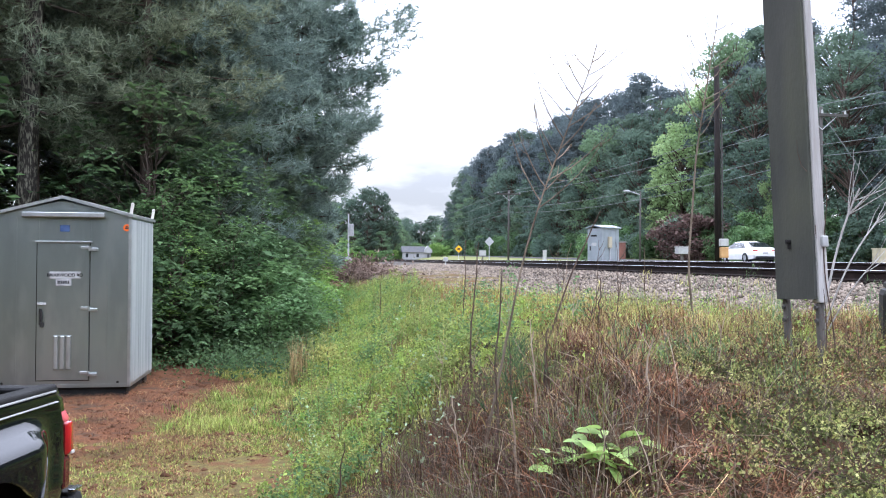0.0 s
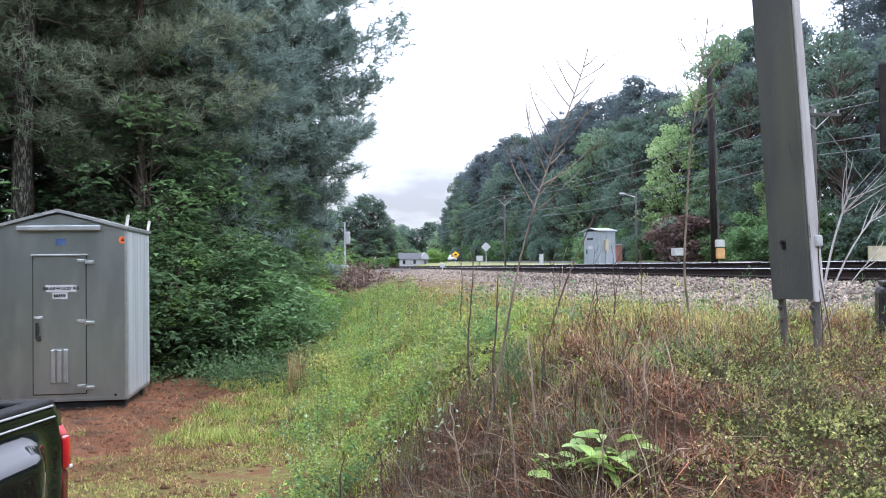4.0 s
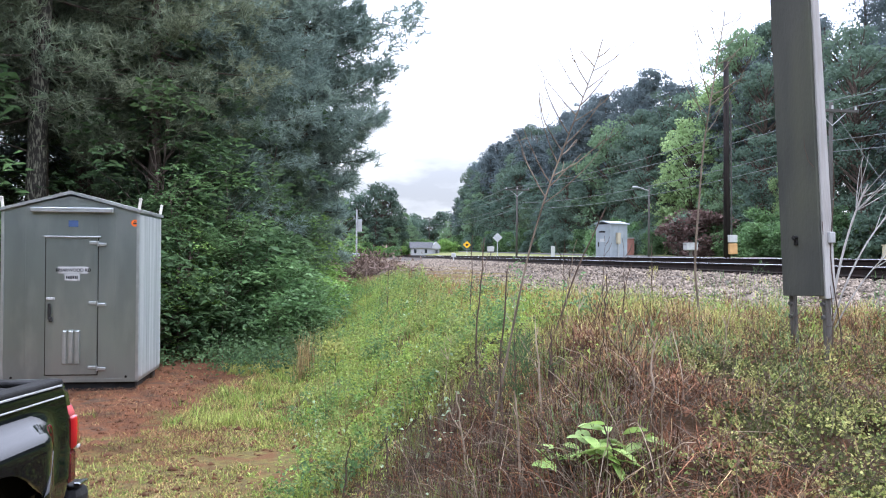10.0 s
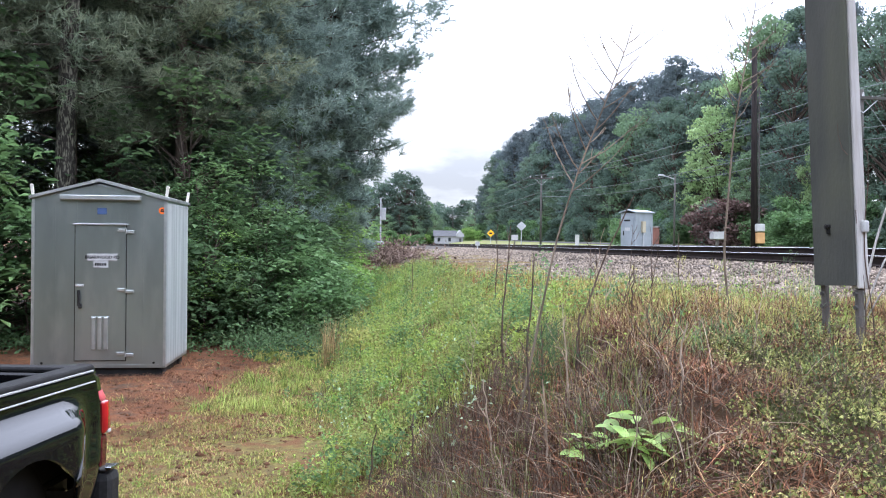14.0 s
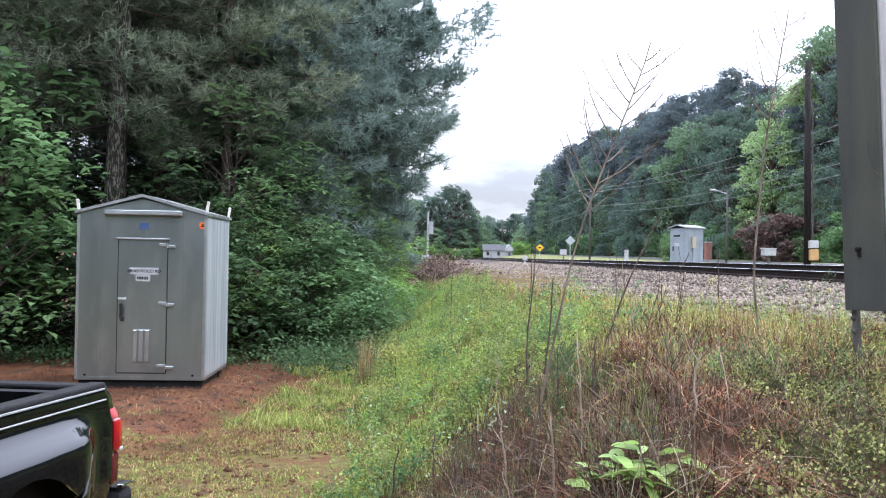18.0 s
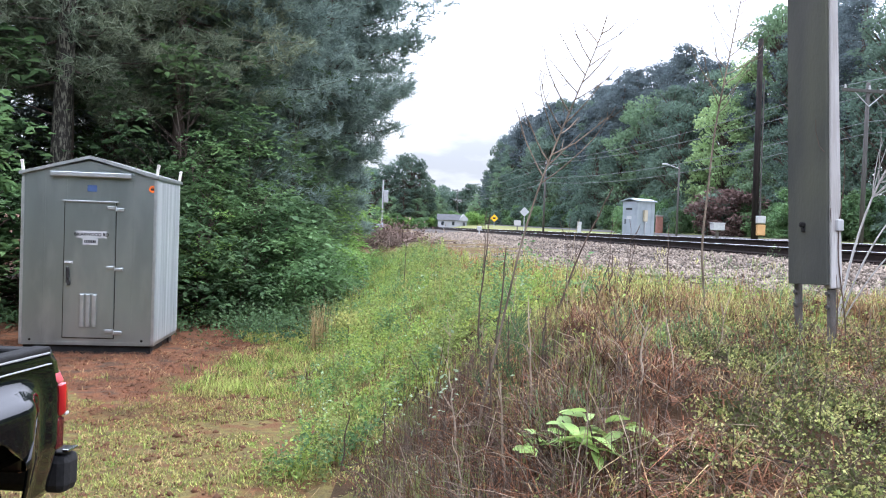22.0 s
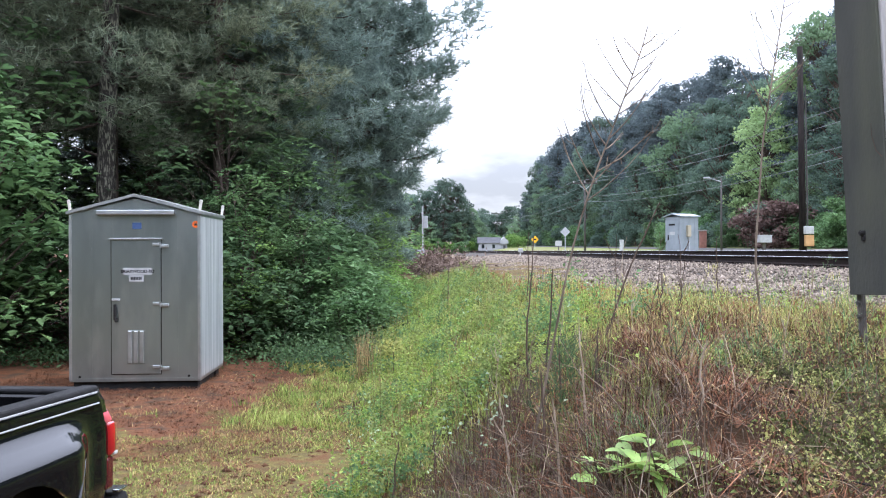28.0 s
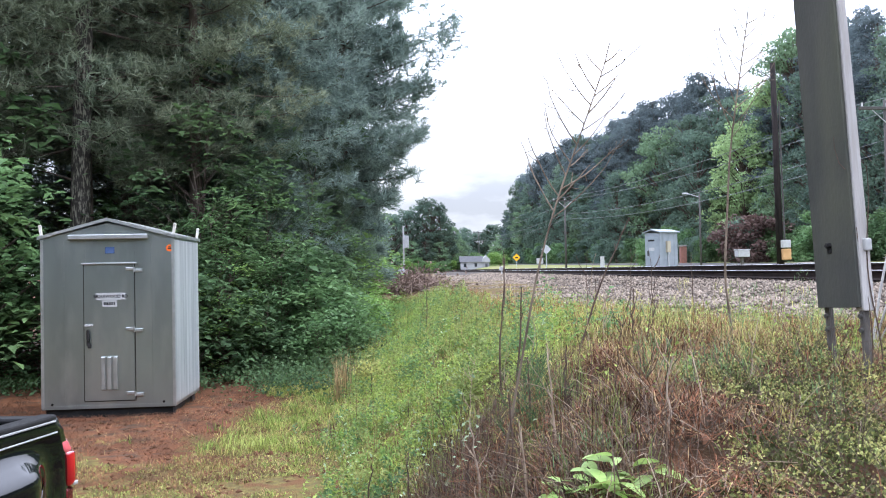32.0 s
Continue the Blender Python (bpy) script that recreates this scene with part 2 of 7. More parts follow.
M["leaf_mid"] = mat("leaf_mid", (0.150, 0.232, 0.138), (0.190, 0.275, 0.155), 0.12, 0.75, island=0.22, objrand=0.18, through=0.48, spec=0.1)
M["leaf_lime"] = mat("leaf_lime", (0.25, 0.36, 0.075), (0.36, 0.42, 0.10), 0.6, 0.55, island=0.4, through=0.4)
M["leaf_yellow"] = mat("leaf_yellow", (0.37, 0.365, 0.125), (0.22, 0.26, 0.080), 3, 0.6, island=0.5, through=0.35)
M["leaf_pale"] = mat("leaf_pale", (0.40, 0.50, 0.34), (0.30, 0.42, 0.24), 3, 0.55, island=0.3, through=0.35, spec=0.2)
# dark olive copy of the vine leaf, with the mounds' inner shade in it
M["vine_shade"] = mat("vine_shade", (0.060, 0.072, 0.028), (0.105, 0.110, 0.042), 4, 0.7, island=0.4, through=0.3)
M["vine_leaf"] = mat("vine_leaf", (0.50, 0.48, 0.19), (0.30, 0.33, 0.105), 5, 0.55, island=0.35, through=0.35, spec=0.2)
M["sorrel"] = mat("sorrel", (0.36, 0.17, 0.075), (0.24, 0.11, 0.055), 2.0, 0.85, island=0.6, through=0.2)
M["weed_fresh"] = mat("weed_fresh", (0.235, 0.345, 0.082), (0.315, 0.395, 0.105), 0.9, 0.55, island=0.35, through=0.42, spec=0.15)
M["weed_dull"] = mat("weed_dull", (0.165, 0.225, 0.072), (0.245, 0.280, 0.095), 0.9, 0.6, island=0.4, through=0.4, spec=0.12)
M["cut_brush"] = mat("cut_brush", (0.185, 0.132, 0.112), (0.26, 0.195, 0.165), 1.5, 0.85, island=0.45, through=0.15)
M["leaf_purple"] = mat("leaf_purple", (0.095, 0.062, 0.056), (0.135, 0.09, 0.078), 0.8, 0.7, island=0.5, through=0.3)
M["leaf_dead"] = mat("leaf_dead", (0.16, 0.075, 0.045), (0.24, 0.13, 0.08), 2, 0.8, island=0.4, through=0.15)
M["needle"] = mat("needle", (0.172, 0.235, 0.212), (0.225, 0.292, 0.250), 0.5, 0.6, island=0.5, through=0.5, spec=0.2)
M["needle_brown"] = mat("needle_brown", (0.160, 0.200, 0.138), (0.215, 0.240, 0.158), 0.6, 0.6, island=0.55, through=0.5, spec=0.2)
M["needle_low"] = mat("needle_low", (0.115, 0.170, 0.125), (0.160, 0.215, 0.145), 0.5, 0.6, island=0.5, through=0.5, spec=0.15)
# blue-grey of the distant pines is haze mixed into their colour
M["needle_haze"] = mat("needle_haze", (0.100, 0.132, 0.145), (0.128, 0.162, 0.165), 0.3, 0.8, island=0.22, objrand=0.22, through=0.45, spec=0.08)
M["clump_lime"] = mat("clump_lime", (0.25, 0.36, 0.17), (0.30, 0.41, 0.19), 0.2, 0.7, island=0.25, objrand=0.12, through=0.5, spec=0.2)
M["blade"] = mat("blade", (0.165, 0.252, 0.055), (0.30, 0.342, 0.095), 1.3, 0.55, island=0.6, through=0.42, spec=0.15)
M["blade_yellow"] = mat("blade_yellow", (0.44, 0.372, 0.14), (0.31, 0.318, 0.095), 1.1, 0.65, island=0.6, through=0.38, spec=0.12)
M["straw"] = mat("straw", (0.36, 0.265, 0.135), (0.21, 0.142, 0.075), 2.0, 0.8, island=0.65, through=0.15)
M["redstraw"] = mat("redstraw", (0.205, 0.092, 0.050), (0.085, 0.043, 0.026), 2.0, 0.85, island=0.75, through=0.1)
M["twig"] = mat("twig", (0.10, 0.078, 0.058), (0.22, 0.172, 0.130), 5.0, 0.85, island=0.5)
M["stem"] = mat("stem", (0.07, 0.05, 0.04), (0.12, 0.085, 0.065), 9.0, 0.85)
M["stem_pale"] = mat("stem_pale", (0.38, 0.30, 0.225), (0.24, 0.18, 0.13), 9.0, 0.85, island=0.4)
M["white_paint"] = mat("white_paint", (0.78, 0.78, 0.78), (0.70, 0.70, 0.70), 2, 0.35, coat=0.6)
M["white_wall"] = mat("white_wall", (0.34, 0.345, 0.35), (0.29, 0.295, 0.30), 1.5, 0.8)
M["roof"] = mat("roof", (0.06, 0.062, 0.068), (0.085, 0.087, 0.092), 2, 0.85)
M["glass_dark"] = mat("glass_dark", (0.02, 0.025, 0.03), (0.03, 0.035, 0.04), 2, 0.08, coat=1.0)
M["cabinet"] = mat("cabinet", (0.27, 0.30, 0.32), (0.22, 0.25, 0.265), 2.0, 0.6, metal=0.2)
M["cream"] = mat("cream", (0.40, 0.36, 0.27), (0.33, 0.29, 0.21), 4, 0.7)
M["brick"] = mat("brick", (0.19, 0.09, 0.07), (0.14, 0.07, 0.055), 4, 0.9, objrand=0.3)
M["yellow_sign"] = mat("yellow_sign", (0.75, 0.42, 0.03), (0.68, 0.36, 0.03), 4, 0.6)
M["galv"] = mat("galv", (0.42, 0.43, 0.44), (0.34, 0.35, 0.36), 6, 0.5, metal=0.5)
M["box_tan"] = mat("box_tan", (0.50, 0.30, 0.14), (0.42, 0.24, 0.11), 4, 0.7)


# ---------------------------------------------------------------- helpers
def part(name, bm, material, parent=None, label="", smooth=False):
    """Links a bmesh as one mesh object under a thing or a part."""
    me = bpy.data.meshes.new(name)
    bm.to_mesh(me)
    bm.free()
    return mesh_part(name, me, material, parent, label, smooth)


def mesh_part(name, me, material, parent=None, label="", smooth=False):
    if material and not me.materials:
        me.materials.append(material)
    if smooth and len(me.polygons):
        me.polygons.foreach_set("use_smooth", np.ones(len(me.polygons), bool))
    ob = new(name, me)
    if parent is not None:
        ob.parent = parent
    if label:
        tagged(ob, label)
    return ob


def thing(name, m, label, category, group="", kind=""):
    ob = new(name)
    ob.empty_display_size = 0.2
    ob.matrix_world = m if isinstance(m, Matrix) else pose(*m)
    return tagged(ob, label, category, group, kind)


def box(bm, x0, x1, y0, y1, z0, z1, bev=0.0, m=None):
    r = bmesh.ops.create_cube(bm, size=1.0, matrix=Matrix.Translation(((x0 + x1) / 2, (y0 + y1) / 2, (z0 + z1) / 2)) @ Matrix.Diagonal((x1 - x0, y1 - y0, z1 - z0, 1)))
    vs = r["verts"]
    if bev:
        es = {e for v in vs for e in v.link_edges}
        vs = list({v for f in bmesh.ops.bevel(bm, geom=list(es), offset=bev, segments=2, affect="EDGES", profile=0.5)["faces"] for v in f.verts} | {v for v in vs if v.is_valid})
    if m is not None:
        bmesh.ops.transform(bm, matrix=m, verts=vs)
    return vs


def bbox_mesh(x0, x1, y0, y1, z0, z1, bev=0.0, m=None):
    bm = bmesh.new()
    box(bm, x0, x1, y0, y1, z0, z1, bev, m)
    return bm


def cyl(bm, a, b, r0, r1=None, n=10):
    a, b = Vector(a), Vector(b)
    d = b - a
    m = Matrix.Translation((a + b) / 2) @ d.to_track_quat("Z", "Y").to_matrix().to_4x4()
    return bmesh.ops.create_cone(bm, cap_ends=True, segments=n, radius1=r0, radius2=r0 if r1 is None else r1, depth=d.length, matrix=m)["verts"]


def prism(bm, outline, y0, y1):
    """Extrudes an outline in x, z from y0 to y1."""
    a = [bm.verts.new((x, y0, z)) for x, z in outline]
    b = [bm.verts.new((x, y1, z)) for x, z in outline]
    bm.faces.new(a)
    bm.faces.new(b[::-1])
    for i in range(len(a)):
        j = (i + 1) % len(a)
        bm.faces.new((a[j], a[i], b[i], b[j]))
    bmesh.ops.recalc_face_normals(bm, faces=bm.faces)
    return bm


def raw_mesh(name, verts, faces):
    """A mesh from numpy arrays: verts (n, 3) and faces (m, 3 or 4)."""
    me = bpy.data.meshes.new(name)
    verts, faces = np.asarray(verts, np.float32), np.asarray(faces, np.int32)
    k = faces.shape[1]
    me.vertices.add(len(verts))
    me.vertices.foreach_set("co", verts.ravel())
    me.loops.add(faces.size)
    me.loops.foreach_set("vertex_index", faces.ravel())
    me.polygons.add(len(faces))
    me.polygons.foreach_set("loop_start", np.arange(0, faces.size, k, dtype=np.int32))
    me.update(calc_edges=True)
    return me


def unit(v):
    return v / np.maximum(np.linalg.norm(v, axis=-1, keepdims=True), 1e-9)


def leaves(rng, centres, size, flat=0.5, wide=0.55, jitter=0.35):
    """Leaf blades, folded along the rib: verts and triangles. flat: how much they lie level."""
    n = len(centres)
    up = unit(rng.normal(size=(n, 3)) * (1 - flat) + np.array([0, 0, 1.0]) * flat)
    d = rng.normal(size=(n, 3))
    d = unit(d - (d * up).sum(1, keepdims=True) * up)
    s = np.cross(up, d)
    L = (size * (1 + jitter * rng.uniform(-1, 1, n)))[:, None]
    c = np.asarray(centres)
    v = np.stack([c - d * L * 0.5, c + s * L * wide * 0.5 + up * L * 0.10 - d * L * 0.05, c + d * L * 0.5 - up * L * 0.12, c - s * L * wide * 0.5 + up * L * 0.10 - d * L * 0.05], 1)
    i = np.arange(n)[:, None] * 4
    f = np.concatenate([i + [0, 1, 2], i + [0, 2, 3]], 1).reshape(-1, 3)
    return v.reshape(-1, 3), f


def blades(rng, bases, height, width, lean=0.35, jitter=0.4, dirs=None):
    """Grass blades: bent strips of two quads' worth of triangles."""
    n = len(bases)
    b = np.asarray(bases)
    a = rng.uniform(0, 2 * np.pi, n)
    d = np.stack([np.cos(a), np.sin(a), np.zeros(n)], 1)
    s = np.stack([-np.sin(a), np.cos(a), np.zeros(n)], 1)
    h = (height * (1 + jitter * rng.uniform(-1, 1, n)))[:, None] if np.ndim(height) == 0 else (height * (1 + jitter * rng.uniform(-1, 1, n)))[:, None]
    k = (lean * rng.uniform(0.2, 1.6, n))[:, None]
    z = np.array([0, 0, 1.0])
    w = width * 0.5
    p1 = b + z * h * 0.55 + d * h * k * 0.35
    p2 = b + z * h * (1 - 0.25 * k) + d * h * k
    v = np.stack([b - s * w, b + s * w, p1 + s * w * 0.8, p1 - s * w * 0.8, p2], 1)
    i = np.arange(n)[:, None] * 5
    f = np.concatenate([i + [0, 1, 2], i + [0, 2, 3], i + [3, 2, 4]], 1).reshape(-1, 3)
    return v.reshape(-1, 3), f


def tubes(paths, radii, sides=5):
    """Tapered tubes along point lists: verts and quads."""
    V, F, o = [], [], 0
    for pts, rad in zip(paths, radii):
        pts = np.asarray(pts, float)
        k = len(pts)
        t = unit(np.gradient(pts, axis=0))
        ref = np.array([0.31, 0.17, 0.93]) if abs(t[0, 2]) < 0.8 else np.array([1.0, 0.2, 0.1])
        a = unit(np.cross(t, ref))
        b = np.cross(t, a)
        r = np.asarray(rad, float).reshape(-1, 1) * np.ones((k, 1))
        for q in range(sides):
            th = 2 * np.pi * q / sides
            V.append(pts + r * (a * math.cos(th) + b * math.sin(th)))
        base = o + np.arange(k - 1)
        for q in range(sides):
            q2 = (q + 1) % sides
            F.append(np.stack([base + q * k, base + q2 * k, base + q2 * k + 1, base + q * k + 1], 1))
        o += k * sides
    return np.concatenate(V), np.concatenate(F)


def joined(parts):
    V, F, o = [], [], 0
    for v, f in parts:
        V.append(v)
        F.append(f + o)
        o += len(v)
    return np.concatenate(V), np.concatenate(F)


# ---------------------------------------------------------------- plan: s runs along the track, p across it, to the far side
UX, UY = -0.115, 0.9934


def at_sp(s, p):
    return (UX * s + UY * p, UY * s - UX * p)


def to_sp(x, y):
    return (UX * x + UY * y, UY * x - UX * y)


def wave(x, y):
    """Smooth unevenness of about one unit."""
    return (np.sin(x * 1.31 + 0.7 * np.sin(y * 0.83)) + np.sin(y * 1.57 + 1.1 + 0.9 * np.sin(x * 0.71)) + 0.6 * np.sin(x * 3.1 + y * 2.3) + 0.5 * np.sin(x * 5.3 - y * 4.1 + 0.5)
            + 0.35 * np.sin(x * 9.7 + y * 7.9) + 0.3 * np.sin(11.3 * y - 6.1 * x)) / 3.0


def bed_edge(s):
    """p of the near edge of the ballast."""
    return np.interp(s, [-40, 6, 8, 10, 13, 15, 19, 28, 38, 60, 400], [6.4, 6.2, 5.6, 4.5, 3.6, 3.0, 2.5, 1.7, 1.3, 1.0, 1.0])


def ground_z(x, y):
    """Height of the ground sheet."""
    x, y = np.asarray(x, float), np.asarray(y, float)
    s, p = to_sp(x, y)
    top = np.interp(s, [-6, 0, 1.8, 3.4, 4.0, 4.8, 5.6, 9, 16, 40, 200, 2000], [0.2, 0.45, 0.75, 1.12, 1.25, 1.38, 1.50, 1.44, 1.38, 1.45, 1.55, 1.6])
    p0 = np.interp(s, [-5, 0, 5, 9, 14, 30, 60], [-0.1, -0.1, -0.1, -0.4, -0.9, -2.2, -3.0])
    p1 = np.interp(s, [-5, 3, 5, 9, 14, 30, 60], [1.0, 1.25, 1.5, 2.0, 2.3, 1.6, 1.0])
    t = np.clip((p - p0) / (p1 - p0), 0, 1)
    t = 0.45 * t + 0.55 * t * t * (3 - 2 * t)
    z = top * t
    far = np.interp(p, [3.5, 11.5, 14, 22, 28.5, 36, 60, 140, 400, 3000], [0, 0, 0.25, 0.42, 0.45, 0.62, 1.0, 2.0, 4.0, 6.0])
    z = z + far + np.interp(p, [10, 14], [0, 1]) * np.clip(s - 50, 0, 300) * 0.0072
    wild = np.clip((p + 0.6) / 1.2, 0, 1) * np.clip((6.6 - p) / 1.0, 0, 1)
    z = z + wave(x, y) * (0.02 + 0.05 * wild) * np.clip((300 - np.hypot(x, y)) / 200, 0, 1) * np.where(p > 6.6, 0.2, 1)
    return z


RAIL_P, GAUGE = 8.35, 1.51
NEAR_TOP, FAR_TOP = 1.92, 2.04


# ---------------------------------------------------------------- ground, ballast, track, road
def axis_lines(lo, hi, step, out, grow):
    """Lines at even steps between lo and hi, then ever wider apart out to +-out."""
    mid = list(np.arange(lo, hi + step / 2, step))
    a, d = hi, step
    while a < out:
        d *= grow
        a += d
        mid.append(a)
    b, d = lo, step
    while b > -out:
        d *= grow
        b -= d
        mid.insert(0, b)
    return np.array(mid)


def build_ground():
    gx, gy = axis_lines(-12, 12, 0.2, 2500, 1.13), axis_lines(-4, 26, 0.2, 3000, 1.11)
    X, Y = np.meshgrid(gx, gy)
    Z = ground_z(X, Y)
    n, m = len(gx), len(gy)
    V = np.stack([X.ravel(), Y.ravel(), Z.ravel()], 1)
    i, j = np.meshgrid(np.arange(n - 1), np.arange(m - 1))
    a = (j * n + i).ravel()
    F = np.stack([a, a + 1, a + n + 1, a + n], 1)
    me = raw_mesh("ground", V, F)
    cx, cy = V[F].mean(1)[:, 0], V[F].mean(1)[:, 1]
    s, p = to_sp(cx, cy)
    w = wave(cx * 1.7, cy * 1.7)
    idx = np.full(len(F), 1)
    idx[(p > 0.2 + 0.5 * w) & (s < 8 + w)] = 2
    idx[(p > 1.4 + 0.8 * w) & (s >= 8 + w)] = 1
    idx[(cx < -3.3 + 0.8 * w) & (cy > 9.5 + w) & (cy < 16)] = 0
    idx[(cx < -1.4 - 0.10 * cy + 0.6 * w) & (cy >= 14.5 + w)] = 4
    idx[p > 9] = 3
    for k in ("clay", "turf", "thatch", "lawn", "duff"):
        me.materials.append(M[k])
    me.polygons.foreach_set("material_index", idx.astype(np.int32))
    me.polygons.foreach_set("use_smooth", np.ones(len(F), bool))
    tagged(new("ground", me), "red clay and grass verge rising to a bank", "ground", kind="structure")


build_ground()


def build_ballast():
    ss = np.concatenate([np.arange(-30, 60, 0.5), np.arange(60, 420, 6.0)])
    V, cols = [], 9
    for s in ss:
        e = float(bed_edge(s))
        ps = [e - 0.5, e, RAIL_P - 1.9 if e < 5.9 else (e + RAIL_P - 1.2) / 2, RAIL_P - 1.2, RAIL_P - 0.5, RAIL_P + GAUGE + 0.5, RAIL_P + GAUGE + 1.2, RAIL_P + GAUGE + 2.4, RAIL_P + GAUGE + 3.2]
        g0 = float(ground_z(*at_sp(s, e - 0.5)))
        zs = [g0 - 0.2, g0 + 0.03, 0, NEAR_TOP - 0.30, NEAR_TOP - 0.25, FAR_TOP - 0.25, FAR_TOP - 0.30, 1.62, 1.4]
        zs[2] = zs[1] + (zs[3] - zs[1]) * (0.45 if e < 5.9 else 0.5)
        for p, z in zip(ps, zs):
            x, y = at_sp(s, p)
            V.append((x, y, z + 0.02 * math.sin(s * 2.1 + p * 3)))
    n = len(ss)
    a = (np.arange(n - 1)[:, None] * cols + np.arange(cols - 1)).ravel()
    me = raw_mesh("ballast", V, np.stack([a, a + 1, a + cols + 1, a + cols], 1))
    ob = mesh_part("ballast", me, M["gravel"], smooth=True)
    tagged(ob, "grey crushed-stone ballast bed of the railway", "ballast", kind="structure")
    V = np.array(V).reshape(n, cols, 3)
    return ss, V


def ballast_at(s, p):
    """Height of the ballast surface."""
    e = bed_edge(s)
    g0 = ground_z(*at_sp(s, e - 0.5))
    z3 = NEAR_TOP - 0.30
    mid = np.where(e < 5.9, RAIL_P - 1.9, (e + RAIL_P - 1.2) / 2)
    zm = g0 + 0.03 + (z3 - g0 - 0.03) * np.where(e < 5.9, 0.45, 0.5)
    z = np.where(p < mid, g0 + 0.03 + (zm - g0 - 0.03) * (p - e) / (mid - e), zm + (z3 - zm) * (p - mid) / (RAIL_P - 1.2 - mid))
    return np.where(p > RAIL_P - 1.2, np.interp(p, [RAIL_P - 1.2, RAIL_P - 0.5, RAIL_P + GAUGE + 0.5], [NEAR_TOP - 0.30, NEAR_TOP - 0.25, FAR_TOP - 0.25]), z)


BALLAST = build_ballast()


def build_stones():
    rng = np.random.default_rng(5)
    n = 54000
    s = 6 + (rng.uniform(0, 1, n) ** 1.7) * 70
    e = bed_edge(s)
    p = e - 0.45 + rng.uniform(0, 1, n) * (RAIL_P + 0.6 - e + 0.45)
    x, y = at_sp(s, p)
    z = np.where(p < e, ground_z(x, y), ballast_at(s, p))
    r = rng.uniform(0.017, 0.040, n) * (1 + s / 90)
    base = np.array([[1, 0, 0], [-1, 0, 0], [0, 1, 0], [0, -1, 0], [0, 0, 1], [0, 0, -1]], float)
    fa = np.array([[0, 2, 4], [2, 1, 4], [1, 3, 4], [3, 0, 4], [2, 0, 5], [1, 2, 5], [3, 1, 5], [0, 3, 5]])
    sh = base[None] * rng.uniform(0.6, 1.4, (n, 6, 1)) + rng.normal(0, 0.25, (n, 6, 3))
    th = rng.uniform(0, 6.28, n)
    c, q = np.cos(th)[:, None], np.sin(th)[:, None]
    sx, sy, sz = sh[..., 0], sh[..., 1], sh[..., 2] * 0.8
    V = np.stack([sx * c - sy * q, sx * q + sy * c, sz], -1) * r[:, None, None] + np.stack([x, y, z + r * 0.35], -1)[:, None]
    F = (np.arange(n)[:, None, None] * 6 + fa[None]).reshape(-1, 3)
    ob = mesh_part("ballast_stones", raw_mesh("ballast_stones", V.reshape(-1, 3), F), M["stone"])
    tagged(ob, "loose pale grey crushed ballast stones", "gravel", kind="stuff")


build_stones()


def along(s0, s1, p, z):
    """Pose with x across the track, y along it."""
    x, y = at_sp(s0, p)
    return Matrix.Translation((x, y, z)) @ pose(0, 0, 0, 0, 0, math.degrees(math.atan2(-UX, UY)))


def build_track():
    track = thing("railway_track", (0, 0, 0), "single railway track with rusty steel rails on dark wooden ties", "railway track", kind="structure")
    prof = [(-0.07, 0), (0.07, 0), (0.07, 0.012), (0.02, 0.028), (0.010, 0.045), (0.010, 0.125), (0.034, 0.138), (0.036, 0.168), (-0.036, 0.168), (-0.034, 0.138), (-0.010, 0.125), (-0.010, 0.045), (-0.02, 0.028), (-0.07, 0.012)]
    for p, z in ((RAIL_P, NEAR_TOP), (RAIL_P + GAUGE, FAR_TOP)):
        rail = part("rail", prism(bmesh.new(), prof, -60, 420), M["steel_rail"], track, "rusty brown steel rail with a worn bright top")
        rail.matrix_world = along(0, 0, p, z - 0.172)
        head = part("rail_head", prism(bmesh.new(), [(-0.030, 0.166), (0.030, 0.166), (0.034, 0.170), (0.026, 0.1745), (-0.026, 0.1745), (-0.034, 0.170)], -60, 420), M["rail_top"], rail, "worn bright running surface")
    tie = None
    tilt = math.degrees(math.atan2(FAR_TOP - NEAR_TOP, GAUGE))
    rnd = random.Random(3)
    bm = bbox_mesh(-1.3, 1.3, -0.115, 0.115, -0.17, 0, 0.012)
    me = bpy.data.meshes.new("tie")
    bm.to_mesh(me)
    bm.free()
    me.materials.append(M["tie"])
    bm = bmesh.new()
    box(bm, -0.18, 0.18, -0.09, 0.09, 0, 0.016, 0.004)
    for sx in (-0.11, 0.11):
        for sy in (-0.05, 0.05):
            box(bm, sx - 0.018, sx + 0.018, sy - 0.012, sy + 0.012, 0.014, 0.045, 0.004)
    mp = bpy.data.meshes.new("tie_plate")
    bm.to_mesh(mp)
    bm.free()
    mp.materials.append(M["steel_rail"])
    for k in range(150):
        s = -4 + k * 0.55
        t = new("tie", me)
        t.parent = track
        t.matrix_world = along(s, 0, RAIL_P + GAUGE / 2 + rnd.uniform(-0.05, 0.05), (NEAR_TOP + FAR_TOP) / 2 - 0.19) @ pose(0, 0, 0, rnd.uniform(-0.6, 0.6), -tilt, rnd.uniform(-1, 1))
        if 8 < s < 42:
            a = new("tie_plate", mp)
            a.parent = track
            a.matrix_world = along(s, 0, RAIL_P, NEAR_TOP - 0.19) @ pose(0, 0, 0, 0, -tilt)


build_track()


